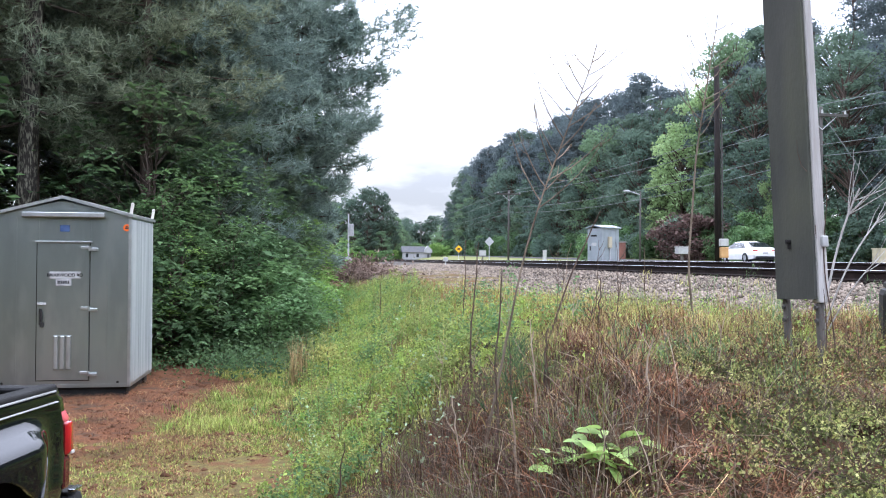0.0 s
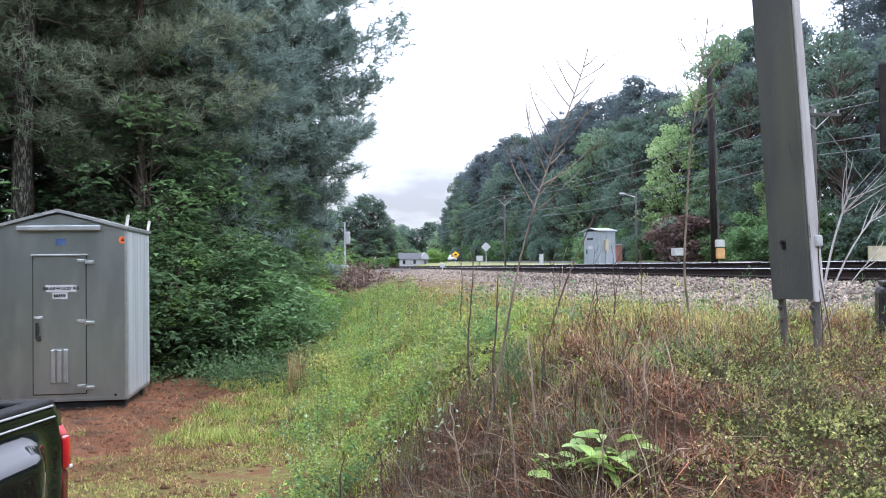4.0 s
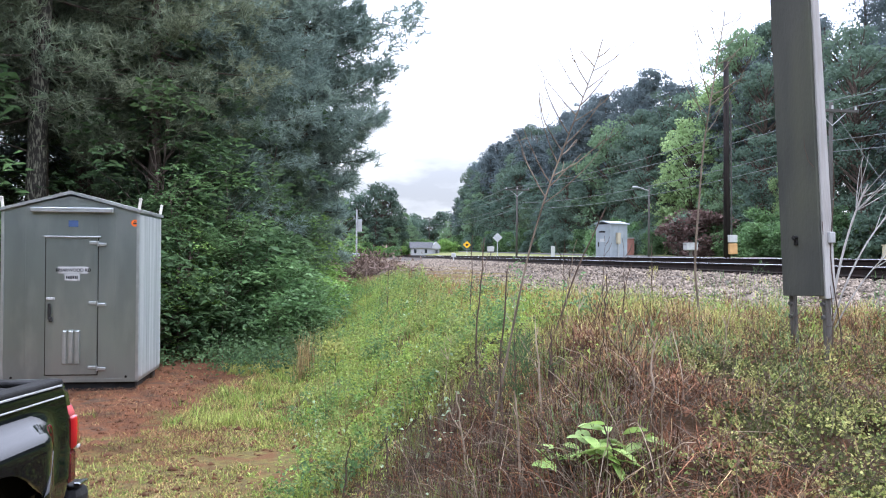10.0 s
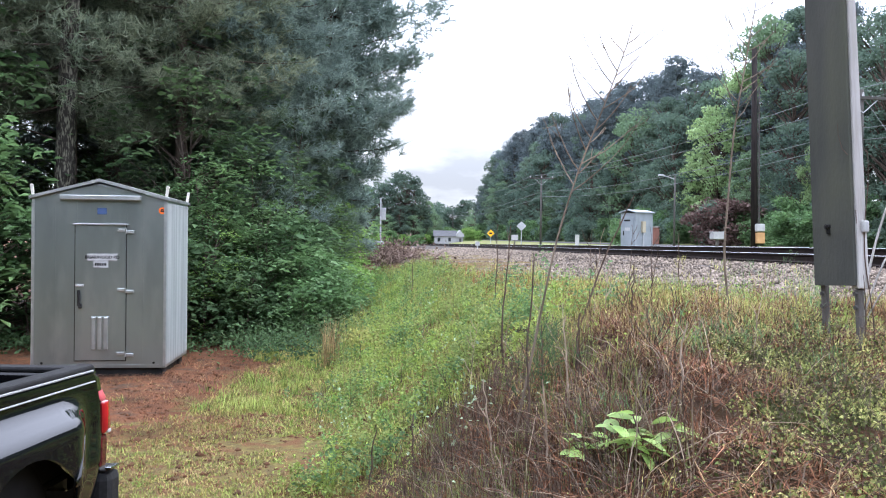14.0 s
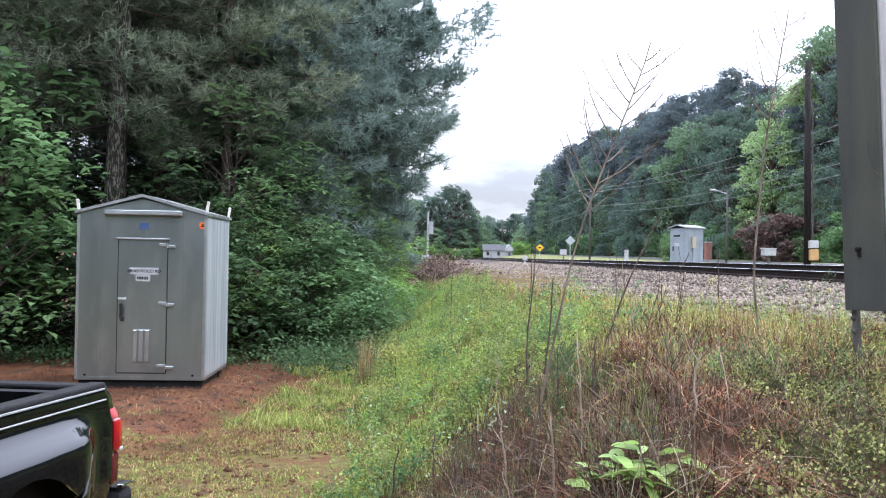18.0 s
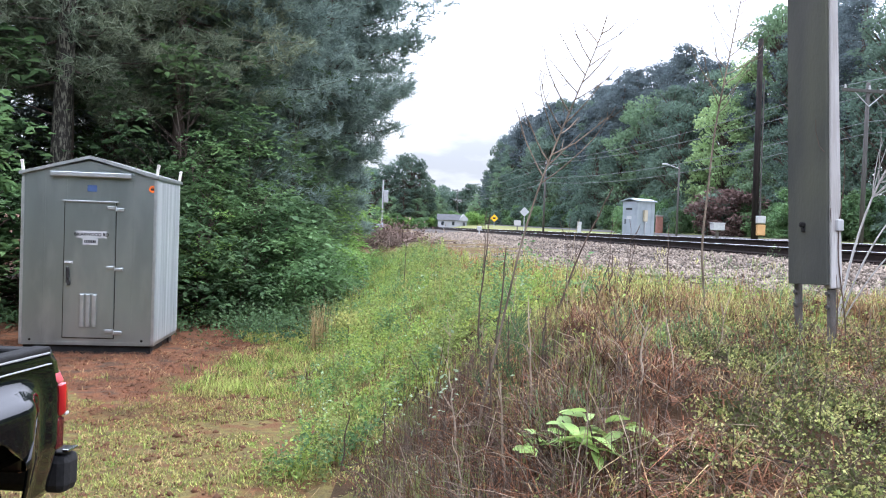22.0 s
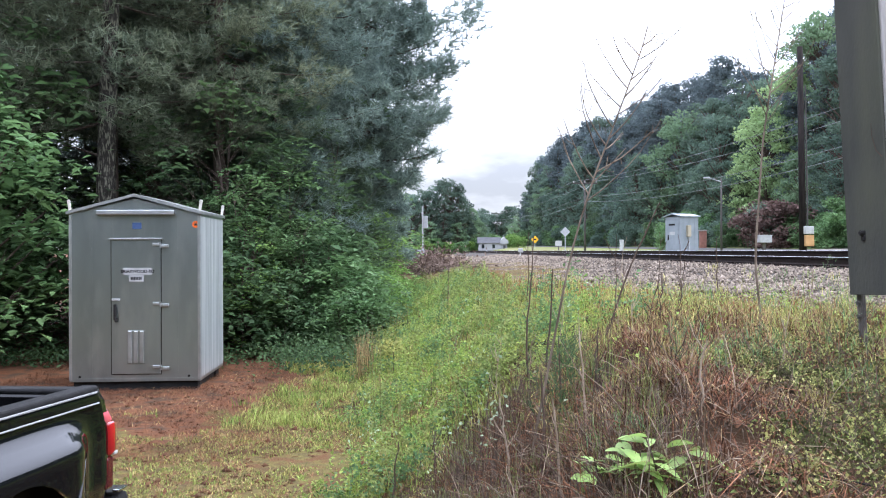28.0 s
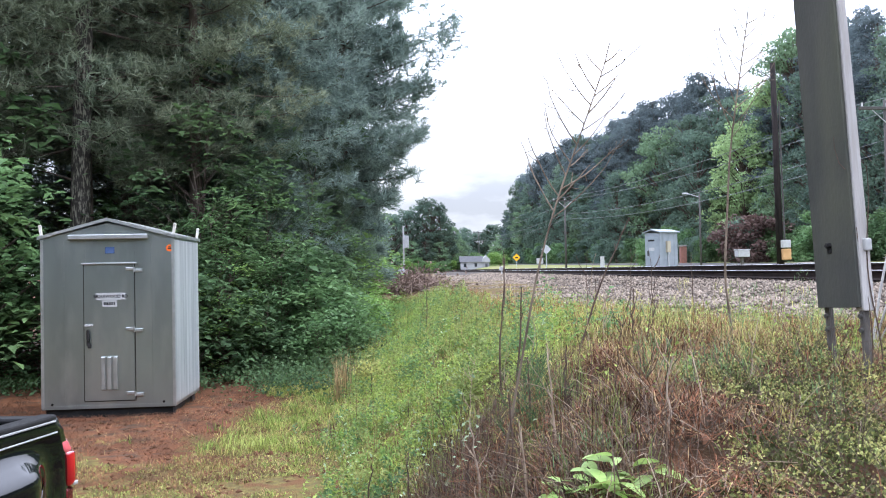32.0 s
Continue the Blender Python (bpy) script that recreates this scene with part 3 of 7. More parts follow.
def build_road():
    for nm, lab, p0, p1, dz, mt, s0, s1 in (("road", "grey asphalt road beyond the railway", 22.5, 29.5, 0.035, "asphalt", -300, 900),):
        ss = np.concatenate([np.arange(s0, 0, 15.0), np.arange(0, 200, 4.0), np.arange(200, s1, 25.0)])
        V = []
        for s in ss:
            for p in np.linspace(p0, p1, 4):
                x, y = at_sp(s, p)
                V.append((x, y, float(ground_z(x, y)) + dz))
        a = (np.arange(len(ss) - 1)[:, None] * 4 + np.arange(3)).ravel()
        ob = mesh_part(nm, raw_mesh(nm, V, np.stack([a, a + 1, a + 5, a + 4], 1)), M[mt], smooth=True)
        tagged(ob, lab, "road", kind="structure")
    for k, (sa_, sb_, pa, pb) in enumerate(((40, 44, 13.0, 22.0), (56, 60, 28.5, 50))):
        V = []
        for p in np.linspace(pa, pb, 10):
            for s in (sa_, sb_):
                x, y = at_sp(s + (p - pa) * 0.8, p)
                V.append((x, y, float(ground_z(x, y)) + 0.04))
        a = np.arange(0, 18, 2)
        ob = mesh_part("driveway", raw_mesh("driveway", V, np.stack([a, a + 1, a + 3, a + 2], 1)), M["concrete"])
        tagged(ob, "pale concrete driveway across the lawn", "driveway", kind="structure")


build_road()


# ---------------------------------------------------------------- trees
def limb_path(rng, a, b, k=6, sag=0.0, wob=0.06):
    a, b = np.asarray(a, float), np.asarray(b, float)
    t = np.linspace(0, 1, k)[:, None]
    L = np.linalg.norm(b - a)
    off = np.cumsum(rng.normal(0, wob * L / k, (k, 3)), 0)
    off -= off[:1]
    p = a + (b - a) * t + off * t
    p[:, 2] -= sag * L * (t[:, 0] * (1 - t[:, 0])) * 4
    return p


def tuft_fans(rng, centres, dirs, size, n=11, width=0.035):
    """Pine needle tufts: thin triangles fanned round a shoot."""
    c, d = np.repeat(centres, n, 0), np.repeat(dirs, n, 0)
    k = len(c)
    w = unit(d * 0.75 + rng.normal(0, 0.62, (k, 3)))
    L = size * rng.uniform(0.7, 1.2, (k, 1))
    s = unit(np.cross(w, rng.normal(size=(k, 3)))) * L * width
    start = c - d * size * 0.5 * rng.uniform(0, 1, (k, 1))
    v = np.stack([start - s, start + s, start + w * L], 1)
    return v.reshape(-1, 3), np.arange(3 * k).reshape(-1, 3)


def pine_meshes(seed, height, radius, first, tufts, tuft, limbs=110, droop=0.1, needles=12, nwidth=0.024, arms=()):
    """Trunk with limbs, and needle crown, of a tall pine. arms: tips of extra long limbs."""
    rng = np.random.default_rng(seed)
    r0 = height * 0.0125 + 0.04
    tk = limb_path(rng, (0, 0, -0.3), (0, 0, height * 0.98), 12, wob=0.03)
    paths, radii = [tk], [np.linspace(r0, r0 * 0.15, 12)]
    cen, dirs = [], []
    for i in range(limbs + len(arms)):
        f = first + (1 - first) * ((i + rng.uniform(0, 1)) / limbs)
        g = (f - first) / (1 - first)
        prof = (0.62 + 0.9 * g) if g < 0.35 else (1 - ((g - 0.35) / 0.65) ** 1.8) * 0.83 + 0.11
        L = radius * prof * rng.uniform(0.6, 1.18)
        a = i * 2.399 + rng.uniform(-0.5, 0.5)
        up = (0.05 + 0.6 * g) * rng.uniform(0.2, 1.4) - droop
        if i < limbs:
            base = np.array([np.interp(f * height, tk[:, 2], tk[:, q]) for q in range(3)])
            tip = base + np.array([math.cos(a), math.sin(a), up]) * L
        else:
            tip = np.array(arms[i - limbs], float)
            L, a, prof, g = math.hypot(tip[0], tip[1]), math.atan2(tip[1], tip[0]), 1.25, 0.5
            base = np.array([np.interp(tip[2] - 0.28 * L, tk[:, 2], tk[:, q]) for q in range(3)])
        lp = limb_path(rng, base, tip, 7, sag=0.07, wob=0.13)
        paths.append(lp)
        rr = r0 * 0.17 * (1 - 0.6 * g)
        radii.append(np.linspace(rr, rr * 0.15, 7))
        out = np.array([math.cos(a), math.sin(a), 0.0])
        lat = np.array([-math.sin(a), math.cos(a), 0.0])
        n = max(8, int(tufts * prof))
        u = rng.uniform(0.12, 1.0, n) ** 0.85
        k = u * 6
        j = np.minimum(k.astype(int), 5)
        c = lp[j] + (lp[j + 1] - lp[j]) * (k - j)[:, None]
        # sprays fan out level to both sides of the limb, bunched into shoots
        bunch = rng.normal(0, 1, max(3, n // 5))
        side = bunch[rng.integers(0, len(bunch), n)] * 0.8 + rng.normal(0, 0.25, n)
        wide = 0.26 * L * np.sin(np.pi * np.clip(0.12 + 0.8 * u, 0, 1))
        c = c + lat * (side * wide)[:, None] + out * (np.abs(side) * wide * 0.5)[:, None]
        c[:, 2] += rng.normal(0, 0.055, n) * L + 0.02 * L
        d = unit(out * 0.6 + lat * np.sign(side)[:, None] * 0.45 + np.array([0, 0, 0.35]) + rng.normal(0, 0.32, (n, 3)))
        cen.append(c)
        dirs.append(d)
    trunk, boughs = raw_mesh("trunk", *tubes(paths[:1], radii[:1], 10)), raw_mesh("limbwork", *tubes(paths[1:], radii[1:], 5))
    V, F = tuft_fans(rng, np.concatenate(cen), np.concatenate(dirs), tuft, needles, nwidth)
    return trunk, raw_mesh("crown", V, F), boughs


def broad_meshes(seed, height, radius, first, n_leaf, leaf, blobs=26, trunk_r=None, lump=0.30, flat=0.55, spray=0, wide=0.55, squash=0.75):
    """Trunk with limbs, and leaf crown, of a broadleaf tree: leaves in clumps round the limb ends."""
    rng = np.random.default_rng(seed)
    r0 = trunk_r or height * 0.016 + 0.03
    tk = limb_path(rng, (0, 0, -0.3), (rng.normal(0, 0.3), rng.normal(0, 0.3), height * 0.82), 9, wob=0.05)
    paths, radii = [tk], [np.linspace(r0, r0 * 0.3, 9)]
    cen = []
    per = n_leaf // blobs
    for i in range(blobs):
        f = rng.uniform(0, 1)
        zc = height * (first + (0.97 - first) * f)
        prof = math.sqrt(max(0.06, 1 - ((f - 0.42) / 0.62) ** 2))
        a = i * 2.399 + rng.uniform(-0.5, 0.5)
        rad = radius * prof * rng.uniform(0.35, 0.95)
        c = np.array([math.cos(a) * rad, math.sin(a) * rad, zc])
        zb = max(height * first * 0.6, zc - rad * 0.8 - height * 0.05)
        base = np.array([np.interp(zb, tk[:, 2], tk[:, q]) for q in range(3)])
        lp = limb_path(rng, base, c, 5, wob=0.15)
        paths.append(lp)
        radii.append(np.linspace(r0 * 0.35, r0 * 0.06, 5))
        R = radius * lump * rng.uniform(0.7, 1.3)
        d = unit(rng.normal(size=(per, 3)))
        q = c + d * (R * rng.uniform(0.35, 1.05, (per, 1)) ** 0.6) * np.array([1.15, 1.15, squash])
        if spray:
            # leaves in flat, drooping layers
            k = max(3, per // spray)
            hub = q[:k]
            off = rng.normal(0, 1, (k, spray, 3)) * np.array([1, 1, 0.16]) * leaf * 1.35
            out = unit(hub - np.array([tk[0, 0], tk[0, 1], 0]) * 1.0 - np.array([0, 0, 1]) * hub[:, 2:3])
            off[..., 2] -= 0.45 * (off * out[:, None]).sum(-1) + 0.15 * np.linalg.norm(off[..., :2], axis=-1)
            q = (hub[:, None] + off).reshape(-1, 3)
        cen.append(q)
    trunk, boughs = raw_mesh("trunk", *tubes(paths[:1], radii[:1], 7)), raw_mesh("limbwork", *tubes(paths[1:], radii[1:], 4))
    V, F = leaves(rng, np.concatenate(cen), leaf, flat, wide)
    return trunk, raw_mesh("crown", V, F), boughs


def plant_tree(name, meshes, bark, leafmat, x, y, label, category="tree", group="", turn=0.0, scale=(1, 1, 1), z=None):
    gz = float(ground_z(x, y)) if z is None else z
    t = thing(name, (x, y, gz, 0, 0, turn), label, category, group)
    t.scale = scale
    for nm, me, mt in (("trunk", meshes[0], bark), ("crown", meshes[1], leafmat), ("limbwork", meshes[2], bark)):
        o = mesh_part(nm, me, mt, t)
        if nm == "limbwork":
            tagged(o, kind="stuff")
        if o.data.materials[0] is not mt:
            o.material_slots[0].link = "OBJECT"
            o.material_slots[0].material = mt
    return t


def far_pine_meshes(seed, height, radius, first, n_leaf, leaf, plates=44):
    """A forest pine seen far off: a straight trunk and flat plates of needle clumps with gaps between."""
    rng = np.random.default_rng(seed)
    r0 = height * 0.011 + 0.04
    tk = limb_path(rng, (0, 0, -0.4), (rng.normal(0, 0.4), rng.normal(0, 0.4), height * 0.97), 9, wob=0.03)
    paths, radii, cen = [tk], [np.linspace(r0, r0 * 0.25, 9)], []
    per = n_leaf // plates
    for i in range(plates):
        f = ((i + rng.uniform(0, 1)) / plates) ** 0.85
        zc = height * (first + (0.985 - first) * f)
        prof = min(1.0, 0.55 + 1.4 * f) if f < 0.35 else 1.0 - 0.78 * ((f - 0.35) / 0.65) ** 1.7
        a = i * 2.399 + rng.uniform(-0.6, 0.6)
        rad = radius * prof * rng.uniform(0.15, 0.9)
        c = np.array([math.cos(a) * rad, math.sin(a) * rad, zc])
        base = np.array([np.interp(zc - 0.35 * rad, tk[:, 2], tk[:, q]) for q in range(3)])
        paths.append(limb_path(rng, base, c, 4, wob=0.12))
        radii.append(np.linspace(r0 * 0.3, r0 * 0.08, 4))
        R = radius * rng.uniform(0.24, 0.46)
        k = 7
        knot = c + rng.normal(0, 0.55, (k, 3)) * [R, R, R * 0.38]
        q = knot[rng.integers(0, k, per)] + unit(rng.normal(size=(per, 3))) * (R * 0.5 * rng.uniform(0.2, 1, (per, 1)) ** 0.5) * [1.1, 1.1, 0.62]
        cen.append(q)
    trunk, boughs = raw_mesh("trunk", *tubes(paths[:1], radii[:1], 7)), raw_mesh("limbwork", *tubes(paths[1:], radii[1:], 4))
    V, F = leaves(rng, np.concatenate(cen), leaf, 0.25, 0.34)
    return trunk, raw_mesh("crown", V, F), boughs


# the far wood's outline: direction east of north in degrees, and rise over run of its tree tops
OUTLINE_AZ = [0.6, 0.9, 1.5, 3.0, 3.4, 5.6, 7.6, 9.4, 12.0, 12.8, 13.8, 15.0, 16.6, 17.9, 18.6, 20.0, 22.0, 24.5, 27.0, 31.0]
OUTLINE = [0.045, 0.072, 0.107, 0.120, 0.138, 0.159, 0.161, 0.187, 0.200, 0.213, 0.224, 0.210, 0.202, 0.206, 0.252, 0.262, 0.275, 0.285, 0.315, 0.33]


def far_tree(rnd, x, y, slope, kind, meshes, material, label, group, fat=1.0):
    """Plants a tree whose top stands at that slope over the eye's level."""
    me = rnd.choice(meshes)
    own = max(v.co.z for v in me[1].vertices)
    gz = float(ground_z(x, y))
    sc = (2.05 + slope * math.hypot(x, y) - gz) / own
    wide = (0.55 * sc + 0.45) * fat
    plant_tree(kind, me, M["bark"], material, x, y, label, "tree", group, rnd.uniform(0, 360), (wide, wide, sc), gz)


def build_far_forest():
    rnd = random.Random(11)
    bro = [broad_meshes(100 + i, 15, 4.4, 0.04, 7600, 0.34, blobs=96, lump=0.20, flat=0.35) for i in range(4)]
    tall = [broad_meshes(120 + i, 22, 4.6, 0.10, 9000, 0.36, blobs=110, lump=0.19, flat=0.35) for i in range(3)]
    pin = [far_pine_meshes(200 + i, 24, 3.9, 0.34, 7200, 0.42) for i in range(5)]
    thin = [far_pine_meshes(220 + i, 24, 3.6, 0.22, 9000, 0.34, plates=52) for i in range(3)]
    wood = "wood beyond the road"
    rise = lambda x, y: float(np.interp(math.degrees(math.atan2(x, y)), OUTLINE_AZ, OUTLINE))

    def row(n, s0, step, p0, dp, wob, lo, hi, share, spare=()):
        for k in range(n):
            s = s0 + k * step + rnd.uniform(-1.4, 1.4)
            x, y = at_sp(s, p0 - dp * s + rnd.uniform(-wob, wob))
            az = math.degrees(math.atan2(x, y))
            f, pine = rnd.uniform(lo, hi), rnd.random() < share
            if az < 0.9 or any(a0 < az < a1 for a0, a1 in spare):
                continue
            if pine:
                far_tree(rnd, x, y, rise(x, y) * f, "pine_tree", thin if az > 21 else pin, M["needle_haze"], "tall dull green pine in a wood", wood)
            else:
                far_tree(rnd, x, y, rise(x, y) * f, "broadleaf_tree", tall if f > 0.7 else bro, M["leaf_haze"], "green broadleaf tree at the edge of a wood", wood)

    row(46, 22, 4.8, 53, 0.066, 1.5, 0.93, 1.0, 0.92)
    row(50, 22, 4.4, 46, 0.052, 1.6, 0.74, 0.94, 0.72)
    row(48, 22, 4.5, 40, 0.036, 1.2, 0.46, 0.74, 0.20, ((9.8, 13.0), (15.4, 19.6)))
    row(12, 20, 3.0, 58, 0.0, 2.0, 0.85, 1.0, 0.9)
    # trees that stand out from the wood's edge: direction, distance across, rise, tone
    for az, p, slope, kind, mt, fat, lab in ((11.4, 38.0, 0.158, bro, "leaf_mid", 1.25, "large rounded green broadleaf tree at the wood's edge"), (12.6, 39.5, 0.140, bro, "leaf_haze", 1.0, "green broadleaf tree at the edge of a wood"),
                                             (10.3, 39.0, 0.120, bro, "leaf_haze", 1.0, "green broadleaf tree at the edge of a wood"), (16.4, 38.0, 0.160, bro, "clump_lime", 1.1, "bright lime green broadleaf tree at the wood's edge"),
                                             (15.4, 37.0, 0.105, bro, "clump_lime", 0.8, "small lime green tree at the wood's edge"), (17.8, 40.5, 0.205, tall, "clump_lime", 0.95, "tall lime green broadleaf tree at the wood's edge"),
                                             (19.3, 42.5, 0.258, tall, "leaf_mid", 1.0, "tall fresh green broadleaf tree in a wood"), (18.6, 37.5, 0.110, bro, "leaf_mid", 0.85, "green broadleaf tree at the edge of a wood"),
                                             (22.2, 36.8, 0.112, bro, "clump_lime", 0.5, "slender lime green tree at the wood's edge"), (6.2, 34.5, 0.085, bro, "leaf_mid", 0.8, "green broadleaf tree at the edge of a wood"),
                                             (2.2, 31.0, 0.075, bro, "leaf_mid", 0.9, "green broadleaf tree at the edge of a wood"), (13.6, 36.8, 0.085, bro, "leaf_mid", 0.7, "small green broadleaf tree at the wood's edge")):
        r = radians(az)
        d = p / (math.sin(r) * UY - math.cos(r) * UX)
        far_tree(rnd, d * math.sin(r), d * math.cos(r), slope, "broadleaf_tree", kind, M[mt], lab, wood, fat)
    # dark clump up the line, and the low woods that close the view
    clump = [broad_meshes(140 + i, 15, 4.6, 0.03, 9000, 0.34, blobs=120, lump=0.17, flat=0.35) for i in range(2)]
    for az, d, slope, mt, fat in ((-4.3, 150, 0.087, "leaf_haze", 1.0), (-5.1, 153, 0.078, "leaf_haze", 0.9), (-3.5, 151, 0.074, "leaf_haze", 0.85), (-5.9, 150, 0.074, "leaf_haze", 0.8), (-6.9, 148, 0.070, "leaf_haze", 0.9), (-8.2, 150, 0.075, "leaf_haze", 1.0), (-10.0, 148, 0.085, "leaf_haze", 1.0),
                                  (-2.75, 153, 0.052, "leaf_mid", 0.6), (-2.2, 158, 0.036, "leaf_mid", 0.6), (-4.6, 146, 0.045, "leaf_haze", 0.8), (-3.6, 147, 0.034, "leaf_mid", 0.7), (-5.6, 145, 0.036, "leaf_mid", 0.8)):
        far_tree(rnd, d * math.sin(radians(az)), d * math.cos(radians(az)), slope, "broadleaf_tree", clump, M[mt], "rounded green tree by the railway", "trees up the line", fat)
    for k in range(30):
        x, y = -95 + k * 6.0 + rnd.uniform(-2, 2), 265 + rnd.uniform(-12, 25)
        if abs(to_sp(x, y)[1] - 26) < 6:
            continue
        sc = rnd.uniform(0.55, 0.8)
        plant_tree("broadleaf_tree", rnd.choice(bro), M["bark"], M["leaf_mid"], x, y, "distant green broadleaf tree", "tree", "distant woods", rnd.uniform(0, 360), (sc * 1.2, sc * 1.2, sc * 0.85))


build_far_forest()


def build_backwoods():
    """Woods that close the place far up the line and behind the camera."""
    rnd = random.Random(31)
    bro = [broad_meshes(150 + i, 15, 5.5, 0.04, 3600, 0.75, blobs=50, lump=0.26) for i in range(3)]
    for k in range(24):
        x, y = -70 + k * 5.5 + rnd.uniform(-1.5, 1.5), 425 + rnd.uniform(-8, 12)
        plant_tree("broadleaf_tree", rnd.choice(bro), M["bark"], M["leaf_haze"], x, y, "distant green broadleaf tree", "tree", "distant woods", rnd.uniform(0, 360), (1.3, 1.3, rnd.uniform(1.0, 1.3)))
    for s_, p_ in ((256, 19.5), (262, 17.5), (270, 20), (277, 18), (284, 20.5)):
        x, y = at_sp(s_, p_)
        plant_tree("broadleaf_tree", rnd.choice(bro), M["bark"], M["leaf_haze"], x, y, "distant green broadleaf tree", "tree", "distant woods", rnd.uniform(0, 360), (0.75, 0.75, 0.65))
    for k in range(18):
        x, y = -34 + k * 4.2 + rnd.uniform(-1, 1), -17 - rnd.uniform(0, 7)
        plant_tree("broadleaf_tree", rnd.choice(bro), M["bark"], M["leaf_dark"], x, y, "green broadleaf tree of the wood behind", "tree", "wood behind the clearing", rnd.uniform(0, 360), (0.9, 0.9, rnd.uniform(0.8, 1.1)))
    for k in range(9):
        x, y = -17 - rnd.uniform(0, 5), -14 + k * 3.6
        plant_tree("broadleaf_tree", rnd.choice(bro), M["bark"], M["leaf_dark"], x, y, "green broadleaf tree of the wood behind", "tree", "wood behind the clearing", rnd.uniform(0, 360), (0.8, 0.8, rnd.uniform(0.8, 1.0)))


build_backwoods()


def build_near_wood():
    rnd = random.Random(23)
    edge = pine_meshes(299, 17, 2.65, 0.12, 105, 0.32, limbs=140, needles=12, droop=0.16, nwidth=0.042, arms=((3.9, -0.7, 9.1), (3.6, 0.3, 9.7), (2.9, -1.0, 7.7), (3.0, -1.9, 11.0), (2.5, 0.2, 6.2)))
    big = [pine_meshes(300 + i, 17, 3.9, 0.16, 92, 0.34, limbs=125, needles=11, droop=0.16, nwidth=0.042) for i in range(3)]
    low = [pine_meshes(304 + i, 12, 2.9, 0.05, 84, 0.30, limbs=120, needles=11, droop=0.22, nwidth=0.042) for i in range(2)]
    back = [pine_meshes(306, 17, 4.0, 0.14, 60, 0.50, limbs=110, needles=9, droop=0.12, nwidth=0.06)]
    high = [pine_meshes(310 + i, 17, 3.8, 0.32, 90, 0.30, limbs=105, needles=11, droop=0.24, nwidth=0.040) for i in range(2)]
    sparse = [broad_meshes(330 + i, 7, 2.5, 0.10, 2100, 0.20, blobs=44, lump=0.17, flat=0.80, spray=12, trunk_r=0.045) for i in range(3)]
    young = [broad_meshes(320 + i, 7, 2.6, 0.10, 2500, 0.27, blobs=34, lump=0.20, flat=0.80, spray=11) for i in range(4)]
    bush = [broad_meshes(340 + i, 3.2, 1.75, 0.02, 1350, 0.25, blobs=26, lump=0.24, trunk_r=0.03, flat=0.78, spray=10) for i in range(4)]
    for x, y, sc, mt, kind in ((-4.45, 26.5, 1.0, "needle", [edge]), (-8.0, 25.5, 1.05, "needle", big), (-6.4, 30, 1.05, "needle", big), (-10.5, 28, 1.1, "needle", back), (-13.5, 23.0, 1.1, "needle_brown", high), (-9.5, 33, 1.15, "needle", back), (-16, 28, 1.1, "needle", back),
                               (-13, 33, 1.2, "needle", back), (-20, 25, 1.1, "needle", back), (-9.3, 19.4, 0.92, "needle_brown", high), (-5.9, 22.6, 0.80, "needle", big), (-12.2, 18.2, 0.95, "needle_brown", high), (-9.4, 23.6, 1.0, "needle_brown", high), (-7.0, 20.4, 0.84, "needle_brown", high), (-5.9, 21.4, 0.62, "needle_low", low), (-7.2, 22.0, 0.75, "needle_low", low), (-4.9, 25.0, 0.62, "needle_low", low)):
        plant_tree("pine_tree", rnd.choice(kind), M["bark"], M[mt], x, y, "large dark green pine with drooping limbs at the wood's edge", "tree", "wood beside the shed", rnd.uniform(0, 360) if kind is not edge and len(kind) > 1 else 0.0, (sc, sc, sc))
    for x, y, sc, mt in ((-5.0, 19.4, 0.44, "leaf_dark"), (-6.8, 17.9, 0.44, "leaf_dark"), (-6.0, 19.6, 0.50, "leaf"), (-5.2, 24.4, 0.62, "leaf_dark"), (-11.6, 15.6, 0.9, "leaf"), (-7.4, 23.4, 0.86, "leaf_dark"), (-4.7, 23.0, 0.52, "leaf_dark"), (-11.6, 17.2, 0.66, "leaf_dark"), (-6.0, 20.9, 0.60, "leaf_dark"), (-5.4, 17.6, 0.42, "leaf_dark"),
                         (-5.0, 28.5, 0.62, "leaf_light"), (-5.5, 33, 0.62, "leaf_light"), (-13.4, 20.5, 0.9, "leaf_dark"), (-15, 22, 1.1, "leaf_dark"), (-10.6, 25.5, 0.9, "leaf_dark"), (-9.9, 14.8, 0.86, "leaf"), (-6.4, 40, 0.8, "leaf"), (-8.5, 50, 0.9, "leaf"), (-7.6, 28, 1.0, "leaf_dark"), (-12.5, 29, 1.2, "leaf_dark"), (-17, 24, 1.2, "leaf_dark"), (-11.6, 15.4, 0.9, "leaf")):
        plant_tree("sapling", rnd.choice(young), M["bark"], M[mt], x, y, "young broadleaf tree with layered green leaves", "tree", "undergrowth trees", rnd.uniform(0, 360), (sc, sc, sc))
